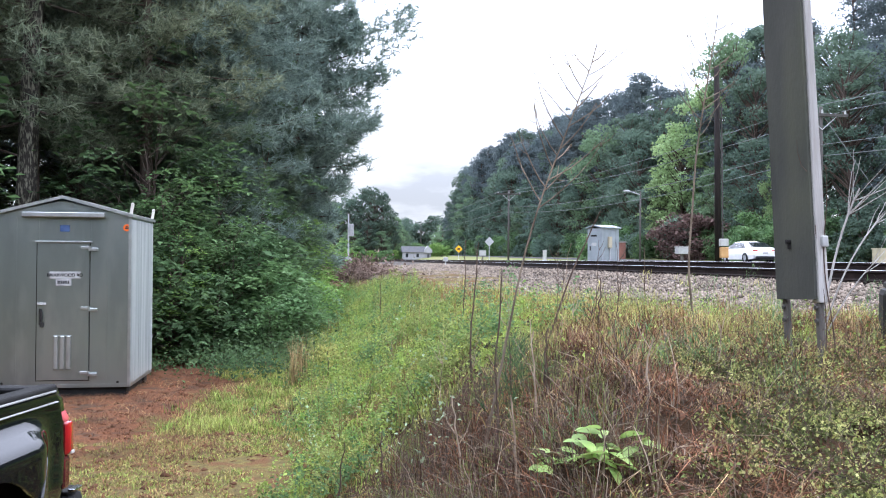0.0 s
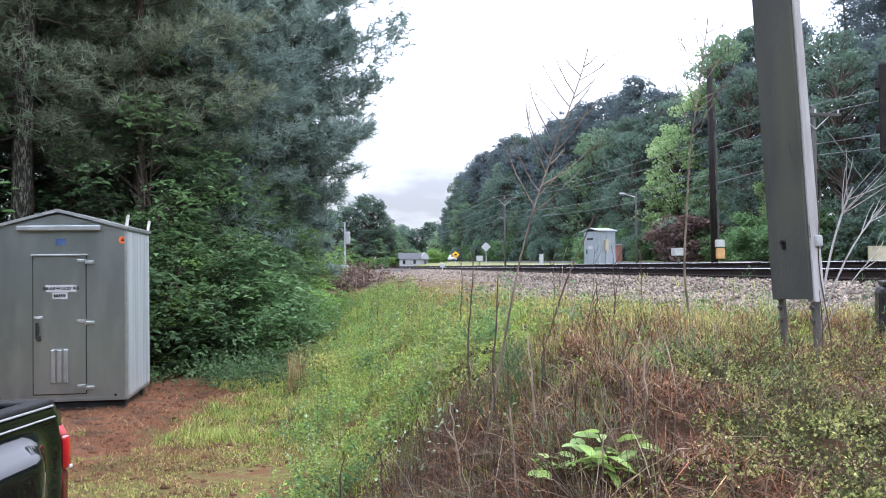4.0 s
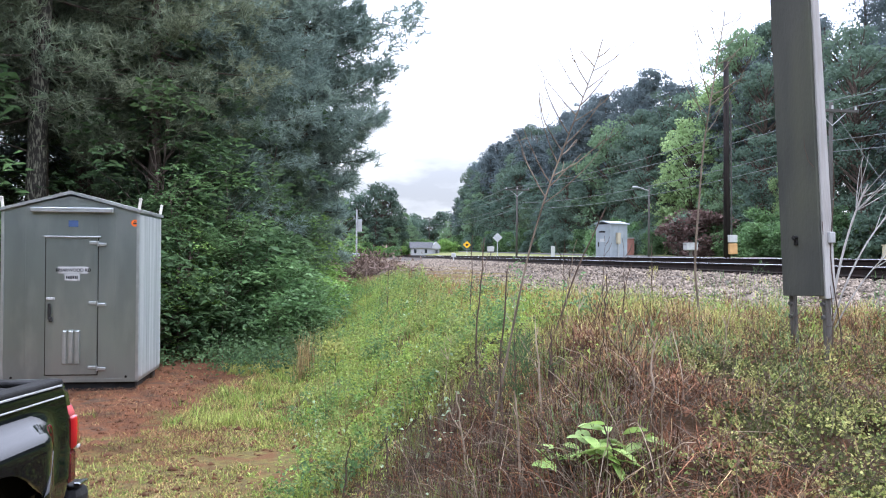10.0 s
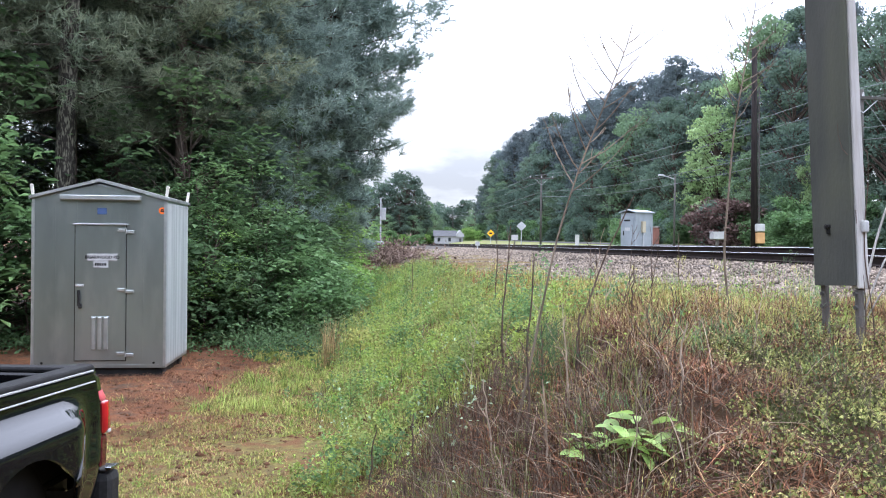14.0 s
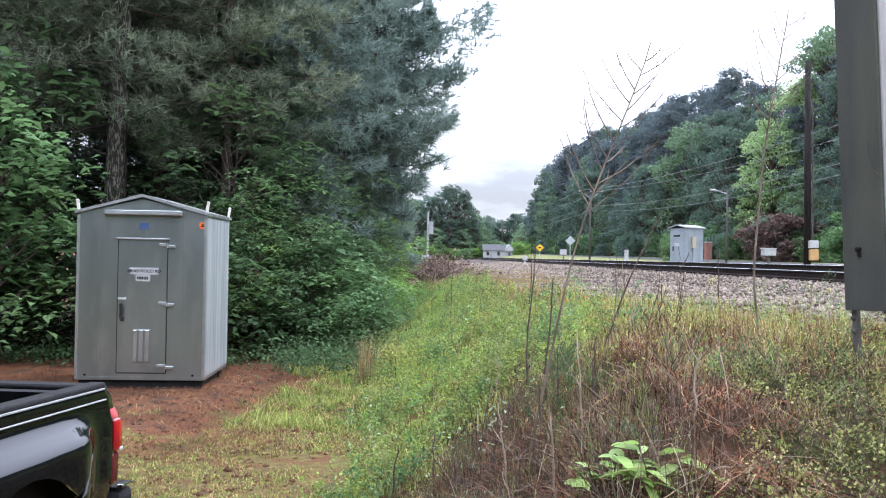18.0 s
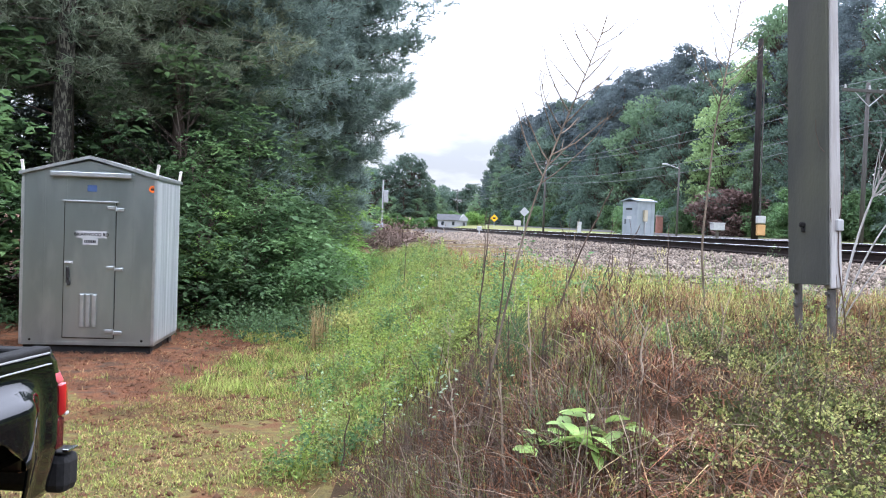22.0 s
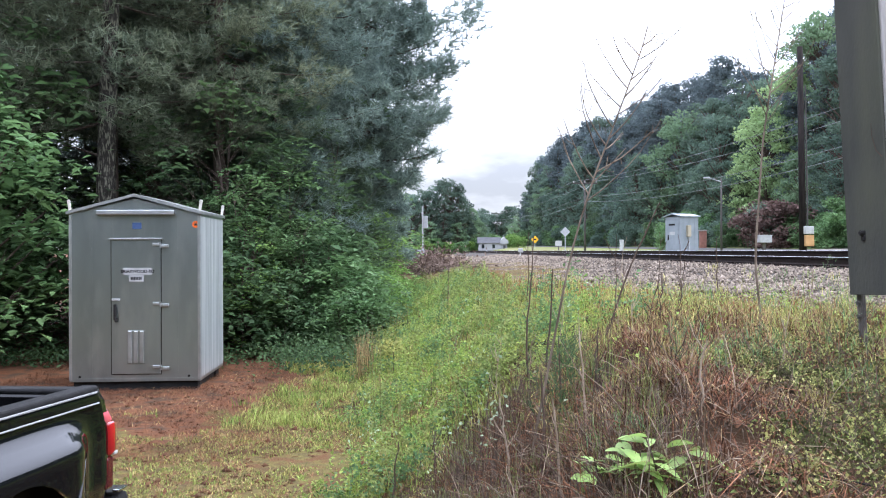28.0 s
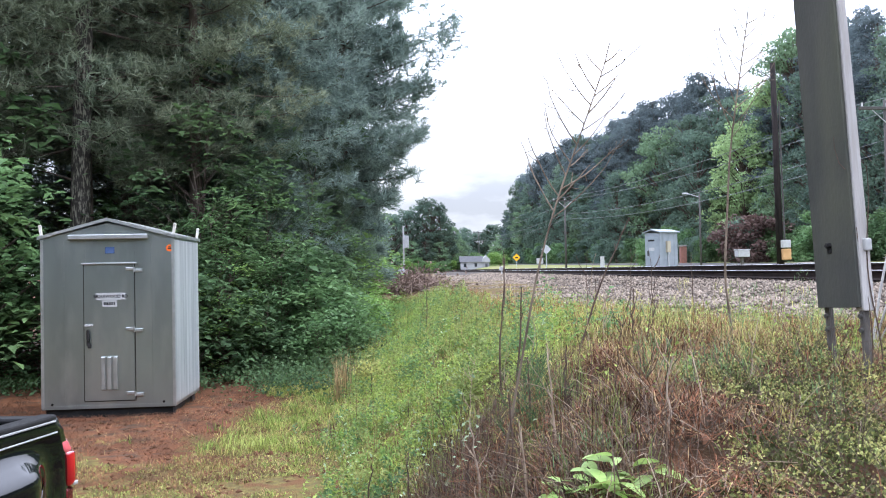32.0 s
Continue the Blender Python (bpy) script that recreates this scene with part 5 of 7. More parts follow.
# ---------------------------------------------------------------- the weathered board on posts
def build_board():
    ang = math.degrees(math.atan2(-0.32, 0.11))
    gz = float(ground_z(2.25, 5.2))
    bd = thing("sign_board", (2.19, 5.37, gz, 0, 0, ang), "tall weathered grey board bolted to two wooden posts", "sign board")
    lean = pose(0, 0, 0, 1.4, -2.4, 0)
    z0, z1 = 1.81 - gz, 4.30 - gz
    bm = bmesh.new()
    box(bm, 0.0, 0.326, -0.012, 0.012, z0, z1, 0.003)
    o = part("panel", bm, M["board"], bd, "flat grey weathered panel")
    o.matrix_local = lean
    bm = bmesh.new()
    box(bm, 0.275, 0.340, 0.0125, 0.090, z0 - 0.02, z1 + 0.05, 0.006)
    for v in bm.verts:
        if v.co.z > z1 and v.co.y > 0.05:
            v.co.y -= 0.035
    o = part("edge_post", bm, M["pale_wood"], bd, "pale weathered post at the board's edge")
    o.matrix_local = lean
    for x0, x1, zt in ((0.016, 0.058, z0 + 0.10), (0.292, 0.326, z0 - 0.021)):
        bm = bmesh.new()
        box(bm, x0, x1, 0.016, 0.05 if x0 < 0.1 else 0.062, -0.5, zt, 0.008)
        p = part("post", bm, M["old_wood"], bd, "short dark wooden post")
        p.matrix_local = lean
        for zz in (z0 - 0.05, z0 - 0.13):
            bm = bmesh.new()
            ya = 0.014
            cyl(bm, ((x0 + x1) / 2, ya - 0.012, zz), ((x0 + x1) / 2, ya + 0.01, zz), 0.013, n=8)
            part("bolt", bm, M["grey_pole"], p)
    bm = bmesh.new()
    cyl(bm, (0.14, -0.035, 0), (0.14, -0.005, 0), 0.016, n=12)
    cyl(bm, (0.14, -0.042, 0), (0.14, -0.03, 0), 0.010, n=8)
    box(bm, 0.127, 0.153, -0.024, -0.008, -0.045, -0.012, 0.005)
    kn = part("knob", bm, M["black_iron"], bd, "dark rusty bolt and lock")
    kn.matrix_local = lean @ pose(0, 0, 2.17 - gz)
    bm = bmesh.new()
    box(bm, 0.33, 0.362, 0.04, 0.085, -0.035, 0.035, 0.008)
    br = part("conduit_box", bm, M["label"], bd, "small pale conduit box")
    br.matrix_local = lean @ pose(0, 0, 2.16 - gz)
    # dry vine up the edge
    ps, rs = [], []
    for k in range(2):
        zz = np.linspace(0.0, z0 + 0.45 + 0.35 * k, 18)
        ps.append(np.stack([0.338 + 0.008 * k + 0.004 * np.sin(zz * 7), 0.03 + 0.05 * k + 0.022 * np.sin(zz * (5 + k) + k), zz], 1))
        rs.append(np.linspace(0.0045, 0.0022, 18))
    zs = z0 + 0.78
    ps.append(np.array([[0.315, -0.014, zs], [0.28, -0.020, zs + 0.04], [0.255, -0.022, zs + 0.13], [0.25, -0.018, zs + 0.20]]))
    rs.append(np.linspace(0.0028, 0.0015, 4))
    o = mesh_part("vine", raw_mesh("vine", *tubes(ps, rs, 5)), M["stem"], bd, "thin dry vine climbing the post")
    o.matrix_local = lean


build_board()


def build_signal():
    """Back of the crossing signal by the track: housing on a mast over a squat base."""
    gz = float(ground_z(3.55, 6.1))
    sg = thing("crossing_signal", (3.62, 6.15, gz, 0, 0, -24), "dark crossing signal housing on a mast seen from behind", "railway signal")
    bm = bmesh.new()
    box(bm, -0.27, 0.27, -0.17, 0.17, 2.86 - gz, 3.47 - gz, 0.05)
    h = part("housing", bm, M["black_iron"], sg, "dark brown metal signal housing")
    part("housing_rim", bbox_mesh(-0.30, 0.30, -0.20, -0.165, 2.83 - gz, 3.50 - gz, 0.02), M["black_iron"], h)
    for z in (3.02, 3.34):
        part("clasp", bbox_mesh(-0.325, -0.285, -0.19, -0.13, z - gz - 0.03, z - gz + 0.03, 0.006), M["black_iron"], h)
    bm = bmesh.new()
    cyl(bm, (0.05, 0.05, 0), (0.05, 0.05, 3.9 - gz), 0.055, n=16)
    part("mast", bm, M["grey_pole"], sg)
    bm = bmesh.new()
    box(bm, -0.33, 0.30, -0.22, 0.28, -0.3, 1.86 - gz, 0.05)
    b = part("base", bm, M["black_iron"], sg, "squat dark base")
    part("base_plate", bbox_mesh(-0.30, 0.32, -0.20, 0.28, 1.86 - gz, 1.90 - gz, 0.01), M["black_iron"], b)


build_signal()


# ---------------------------------------------------------------- beyond the track
def build_cabinet():
    x, y = 8.93, 45.1
    gz = float(ground_z(x + 0.4, y + 0.6)) - 0.02
    c = thing("signal_cabinet", (x, y, gz, 0, 0, 35), "grey metal signal cabinet with a gabled roof beside the track", "cabinet", "railway equipment")
    H = 3.80 - gz
    bm = bmesh.new()
    prism(bm, [(0, 0), (1.31, 0), (1.31, H), (0, H)], 0, 1.07)
    part("body", bm, M["cabinet"], c)
    bm = bmesh.new()
    bmesh.ops.recalc_face_normals(bm, faces=bm.faces)
    pr = [(-0.08, H), (0.535, H + 0.14), (1.15, H), (1.15, H + 0.05), (0.535, H + 0.19), (-0.08, H + 0.05)]
    prism(bm, pr, -0.10, 1.42)
    bmesh.ops.transform(bm, matrix=Matrix(((0, 1, 0, 0), (1, 0, 0, 0), (0, 0, 1, 0), (0, 0, 0, 1))), verts=bm.verts)
    bmesh.ops.recalc_face_normals(bm, faces=bm.faces)
    part("roof", bm, M["cabinet"], c, "pale gabled metal roof")
    d = part("door", bbox_mesh(-0.025, 0.0, 0.14, 0.94, 0.12, H - 0.25, 0.01), M["cabinet"], c, "closed metal door")
    part("door_plate", bbox_mesh(-0.032, -0.024, 0.38, 0.74, H - 0.95, H - 0.78), M["label"], d, "pale plate with an unreadable bar")
    part("door_vent", bbox_mesh(-0.034, -0.024, 0.36, 0.80, H - 0.45, H - 0.36), M["gap"], d)
    part("door_handle", bbox_mesh(-0.06, -0.02, 0.80, 0.86, 0.9, 1.15, 0.01), M["black_iron"], d)
    e = part("meter_box", bbox_mesh(0.42, 0.66, -0.14, 0.0, H - 1.05, H - 0.45, 0.02), M["cream"], c, "cream electric meter box")
    bm = bmesh.new()
    cyl(bm, (0.54, -0.07, 0.0), (0.54, -0.07, H - 1.0), 0.03, n=10)
    cyl(bm, (0.54, -0.07, H - 1.2), (0.70, -0.07, H - 0.95), 0.03, n=10)
    part("conduit", bm, M["galv"], e)
    for yy in (-0.012,):
        for k in range(3):
            part("rib", bbox_mesh(0.2 + k * 0.42, 0.22 + k * 0.42, -0.012, 0.0, 0.05, H - 0.05, 0.003), M["cabinet"], c)


build_cabinet()


def utility_pole(name, x, y, top, r, material, label, arm=None, arm_turn=0.0, group="utility poles"):
    gz = float(ground_z(x, y))
    t = thing(name, (x, y, gz), label, "utility pole", group)
    bm = bmesh.new()
    cyl(bm, (0, 0, -0.4), (0, 0, top - gz), r, r * 0.72, 12)
    part("pole", bm, material, t, smooth=True)
    if arm:
        for za in (top - gz - 0.35,):
            a = part("crossarm", bbox_mesh(-arm, arm, -0.06, 0.06, za - 0.06, za + 0.06, 0.01, pose(0, -r, 0, 0, 0, 0)), material, t)
            a.matrix_local = pose(0, 0, 0, 0, 0, arm_turn)
            for k in (-arm * 0.9, 0.0, arm * 0.9):
                bm = bmesh.new()
                cyl(bm, (k, -r, za + 0.05), (k, -r, za + 0.22), 0.045, 0.03, 8)
                part("insulator", bm, M["label"], a)
            bm = bmesh.new()
            cyl(bm, (-arm * 0.6, -r, za), (0, -r, za - 0.6), 0.02, n=6)
            cyl(bm, (arm * 0.6, -r, za), (0, -r, za - 0.6), 0.02, n=6)
            part("brace", bm, M["galv"], a)
    return t


POLES = [(24.4, -10.0, 8.5), (15.6, 34.0, 8.35), (6.78, 77.9, 8.5), (-2.85, 170.0, 9.8)]


def build_poles():
    tp = utility_pole("service_pole", 10.72, 31.85, 9.45, 0.135, M["pole_wood"], "dark creosoted wooden pole with a meter box")
    gz = float(ground_z(10.72, 31.85))
    part("meter", bbox_mesh(-0.02, 0.30, -0.30, -0.12, 2.62 - gz, 2.90 - gz, 0.02), M["label"], tp, "white meter box")
    part("breaker_box", bbox_mesh(0.0, 0.30, -0.30, -0.12, 2.18 - gz, 2.58 - gz, 0.02), M["box_tan"], tp, "tan breaker box")
    bm = bmesh.new()
    cyl(bm, (0.12, -0.17, 2.88 - gz), (0.12, -0.15, 8.0 - gz), 0.028, n=8)
    part("conduit", bm, M["grey_pole"], tp)
    tp.rotation_euler = Euler((0, radians(-0.6), 0))
    for k, (x, y, z) in enumerate(POLES):
        p = utility_pole("utility_pole", x, y, z, 0.10, M["grey_pole"], "grey wooden utility pole with a crossarm", 1.15, 10)
    st = utility_pole("street_light_pole", 14.57, 59.8, 7.0, 0.08, M["grey_pole"], "grey wooden pole with a street light arm")
    g2 = float(ground_z(14.57, 59.8))
    bm = bmesh.new()
    cyl(bm, (0, 0, 6.75 - g2), (-0.9, -0.3, 7.0 - g2), 0.03, n=8)
    arm = part("arm", bm, M["galv"], st)
    part("lamp_head", bbox_mesh(-1.25, -0.85, -0.42, -0.22, 6.95 - g2, 7.06 - g2, 0.03), M["galv"], arm)
    # wires from pole to pole
    n = 0
    for a, b in zip(POLES[:-1], POLES[1:]):
        for dx, dz, sag in ((-1.0, -0.15, 0.55), (1.0, -0.15, 0.5), (0.0, -1.55, 0.6), (0.05, -2.0, 0.7)):
            p0, p1 = np.array([a[0] + dx, a[1], a[2] + dz]), np.array([b[0] + dx, b[1], b[2] + dz])
            t = np.linspace(0, 1, 14)[:, None]
            pts = p0 + (p1 - p0) * t
            pts[:, 2] -= sag * 4 * (t * (1 - t))[:, 0]
            o = mesh_part("power_line", raw_mesh("power_line", *tubes([pts], [np.full(14, 0.013)], 5)), M["wire"])
            tagged(o, "thin grey overhead wire between utility poles", "power line", "overhead wires")
    x, y, z = POLES[1]
    pts = np.linspace((x + 0.2, y, z - 0.5), (x + 3.2, y - 1.0, z - 5.6), 6)
    o = mesh_part("guy_wire", raw_mesh("guy_wire", *tubes([pts], [np.full(6, 0.012)], 5)), M["wire"])
    tagged(o, "thin slanting guy wire of a utility pole", "guy wire")


build_poles()


def build_roadside():
    def ped(name, x, y, w, d, z0, z1, material, label, cat, post=False, turn=8.0):
        gz = float(ground_z(x, y))
        t = thing(name, (x, y, gz, 0, 0, turn), label, cat)
        part("box", bbox_mesh(-w / 2, w / 2, -d / 2, d / 2, z0 - gz, z1 - gz, min(w, d) * 0.08), material, t)
        part("lid", bbox_mesh(-w / 2 - 0.015, w / 2 + 0.015, -d / 2 - 0.015, d / 2 + 0.015, z1 - gz - 0.01, z1 - gz + 0.03, 0.01), material, t)
        if post:
            part("post", bbox_mesh(-0.05, 0.05, -0.05, 0.05, -0.2, z0 - gz, 0.01), M["old_wood"], t)
        return t
    ped("mailbox", 9.5, 32.4, 0.46, 0.34, 2.32, 2.58, M["label"], "pale roadside mailbox on a wooden post", "mailbox", True)
    ped("utility_box", 15.74, 29.5, 0.55, 0.45, 1.9, 2.52, M["cream"], "cream utility box on the grass", "utility box")
    ped("utility_pedestal", 7.8, 60.0, 0.24, 0.24, 2.0, 2.75, M["label"], "white utility pedestal on the grass", "utility box")
    ped("sign_plate", 4.4, 78.0, 0.62, 0.06, 2.45, 2.9, M["label"], "small pale sign on a post", "road sign", True)
    # brick gate pillars by the drive
    for x, y in ((20.1, 90.5),):
        gz = float(ground_z(x, y))
        t = thing("brick_pillar", (x, y, gz), "red brick gate pillar with a flat cap", "pillar")
        part("shaft", bbox_mesh(-0.32, 0.32, -0.32, 0.32, -0.2, 1.75, 0.01), M["brick"], t)
        part("cap", bbox_mesh(-0.39, 0.39, -0.39, 0.39, 1.75, 1.87, 0.02), M["concrete"], t)
    # diamond signs, seen from behind and from the front
    for x, y, zc, h, mt, lab in ((4.82, 75.0, 3.68, 0.43, "galv", "grey back of a diamond road sign"), (3.1, 110.0, 3.46, 0.5, "yellow_sign", "yellow diamond warning sign on a post")):
        gz = float(ground_z(x, y))
        t = thing("road_sign", (x, y, gz), lab, "road sign", "road signs")
        m = pose(0, 0, zc - gz, 0, 45, 0)
        part("plate", bbox_mesh(-h * 0.71, h * 0.71, -0.012, 0.012, -h * 0.71, h * 0.71, 0.004, m), M[mt], t)
        part("post", bbox_mesh(-0.035, 0.035, 0.015, 0.06, -0.2, zc - gz + 0.2, 0.004), M["galv"], t)
        if mt == "yellow_sign":
            part("symbol", bbox_mesh(-0.18, 0.18, -0.02, -0.012, zc - gz - 0.10, zc - gz + 0.10), M["ink"], t)
    # white house up the line
    gz = float(ground_z(-2.5, 136))
    h = thing("house", (-2.5, 136, gz, 0, 0, 4), "low white house with a grey gabled roof", "house")
    h.scale = (0.82, 0.82, 0.86)
    part("wall", bbox_mesh(-3.2, 2.3, 0, 6, -0.5, 3.05 - gz + 0.35, 0), M["white_wall"], h)
    z1 = 3.40 - gz
    bm = bmesh.new()
    prism(bm, [(-0.3, z1), (6.3, z1), (3.0, z1 + 1.15)], -3.5, 1.2)
    bmesh.ops.transform(bm, matrix=Matrix(((0, 1, 0, 0), (1, 0, 0, 0), (0, 0, 1, 0), (0, 0, 0, 1))), verts=bm.verts)
    bmesh.ops.recalc_face_normals(bm, faces=bm.faces)
    part("roof", bm, M["roof"], h, "grey shingle roof")
    bm = bmesh.new()
    prism(bm, [(0.9, z1 - 0.1), (2.5, z1 - 0.1), (2.5, z1 + 0.35), (1.7, z1 + 1.2), (0.9, z1 + 0.35)], -0.4, 6)
    part("gable", bm, M["white_wall"], h, "white front gable")
    for k in (0, 2):
        w = part("window", bbox_mesh(-2.7 + k * 1.05, -2.2 + k * 1.05, -0.03, 0.02, z1 - 0.95, z1 - 0.25), M["glass_dark"], h)
        part("sill", bbox_mesh(-2.75 + k * 1.05, -2.15 + k * 1.05, -0.06, 0.0, z1 - 1.02, z1 - 0.95), M["white_wall"], w)
    part("door", bbox_mesh(1.5, 1.95, -0.46, -0.38, -0.2, z1 - 0.35), M["roof"], h)
    # signal mast up the line
    x, y = -5.66, 55.0
    gz = float(ground_z(x, y))
    t = thing("signal_mast", (x, y, gz), "slim grey railway signal mast with a box", "railway signal")
    bm = bmesh.new()
    cyl(bm, (0, 0, -0.2), (0, 0, 5.0 - gz), 0.06, 0.05, 10)
    part("mast", bm, M["galv"], t)
    part("head", bbox_mesh(0.06, 0.34, -0.12, 0.12, 3.55 - gz, 4.35 - gz, 0.03), M["galv"], t)
    part("case", bbox_mesh(-0.35, 0.2, -0.3, 0.3, -0.2, 2.15 - gz, 0.03), M["galv"], t, "grey ground case")


build_roadside()


def simple_car(name, label, paint):
    car = thing(name, (0, 0, 0), label, "car")
    # lengthwise sections: y, half width at sill, half width at top, z low, z belt, z top
    sec = [(-2.35, 0.70, 0.60, 0.42, 0.62, 0.70), (-2.2, 0.84, 0.74, 0.28, 0.72, 0.98), (-1.7, 0.90, 0.74, 0.22, 0.86, 1.06), (-1.05, 0.91, 0.62, 0.22, 0.92, 1.32), (-0.3, 0.92, 0.60, 0.22, 0.92, 1.44),
           (0.5, 0.92, 0.62, 0.22, 0.90, 1.40), (1.15, 0.91, 0.70, 0.22, 0.88, 1.10), (1.5, 0.90, 0.78, 0.22, 0.84, 0.92), (2.1, 0.86, 0.74, 0.26, 0.70, 0.80), (2.36, 0.70, 0.58, 0.40, 0.58, 0.64)]
    bm = bmesh.new()
    rings = []
    for y, a, b, z0, zb, zt in sec:
        rings.append([bm.verts.new(c) for c in ((-a * 0.92, y, z0), (-a, y, (z0 + zb) / 2), (-a * 0.98, y, zb), (-b, y, zt * 0.97), (-b * 0.7, y, zt), (b * 0.7, y, zt), (b, y, zt * 0.97), (a * 0.98, y, zb), (a, y, (z0 + zb) / 2), (a * 0.92, y, z0))])
    for A, B in zip(rings[:-1], rings[1:]):
        for i in range(10):
            j = (i + 1) % 10
            bm.faces.new((A[i], A[j], B[j], B[i]))
    bm.faces.new(rings[0])
    bm.faces.new(rings[-1][::-1])
    bmesh.ops.recalc_face_normals(bm, faces=bm.faces)
    part("body", bm, paint, car, smooth=False)
    for sx in (-1, 1):
        bm = bmesh.new()
        q = [(-1.45, 0.97), (-0.95, 1.26), (-0.25, 1.37), (0.45, 1.33), (0.95, 1.10), (1.05, 0.95)]
        vs = []
        for y, z in q:
            f = (z - 0.92) / 0.5
            vs.append(bm.verts.new((sx * (0.915 - 0.30 * f + 0.012), y, z)))
        bm.faces.new(vs)
        bmesh.ops.solidify(bm, geom=bm.faces, thickness=0.015)
        part("side_window", bm, M["glass_dark"], car, "dark side window")
    for y0, z0, y1, z1, w0, w1, nm in ((-2.05, 1.02, -1.15, 1.31, 0.66, 0.56, "rear_window"), (1.42, 0.96, 0.62, 1.37, 0.70, 0.56, "windscreen")):
        bm = bmesh.new()
        vs = [bm.verts.new(c) for c in ((-w0, y0, z0 + 0.02), (w0, y0, z0 + 0.02), (w1, y1, z1 + 0.03), (-w1, y1, z1 + 0.03))]
        bm.faces.new(vs)
        bmesh.ops.solidify(bm, geom=bm.faces, thickness=0.012)
        part(nm, bm, M["glass_dark"], car, "dark glass")
    for sx in (-0.62, 0.62):
        part("tail_lamp", bbox_mesh(sx - 0.16, sx + 0.16, -2.31, -2.20, 0.74, 0.84, 0.02), M["lens"], car, "red tail lamp")
    part("bumper", bbox_mesh(-0.62, 0.62, -2.40, -2.25, 0.26, 0.44, 0.04), M["plastic"], car, "black lower bumper")
    part("plate", bbox_mesh(-0.16, 0.16, -2.375, -2.34, 0.58, 0.70, 0.005), M["label"], car)
    for y in (-1.4, 1.4):
        for sx in (-1, 1):
            wheel(car, sx * 0.83, y, 0.33, 0.33, 0.2, sx)
    return car


CAR = simple_car("sedan", "white four-door sedan driving along the road", M["white_paint"])


# ---------------------------------------------------------------- ground cover
def scatter(rng, n, x0, x1, y0, y1, keep):
    x, y = rng.uniform(x0, x1, n), rng.uniform(y0, y1, n)
    s, p = to_sp(x, y)
    ok = keep(x, y, s, p)
    x, y = x[ok], y[ok]
    return np.stack([x, y, ground_z(x, y)], 1)


def patch(x, y, k=1.0, shift=0.0):
    return wave(x * k + shift, y * k - shift * 1.7)


def cover(name, label, category, parts, material):
    V, F = joined(parts)
    ob = mesh_part(name, raw_mesh(name, V, F), material)
    tagged(ob, label, category, kind="stuff")
    return ob


def in_bed(s, p):
    return p > bed_edge(s) - 0.1


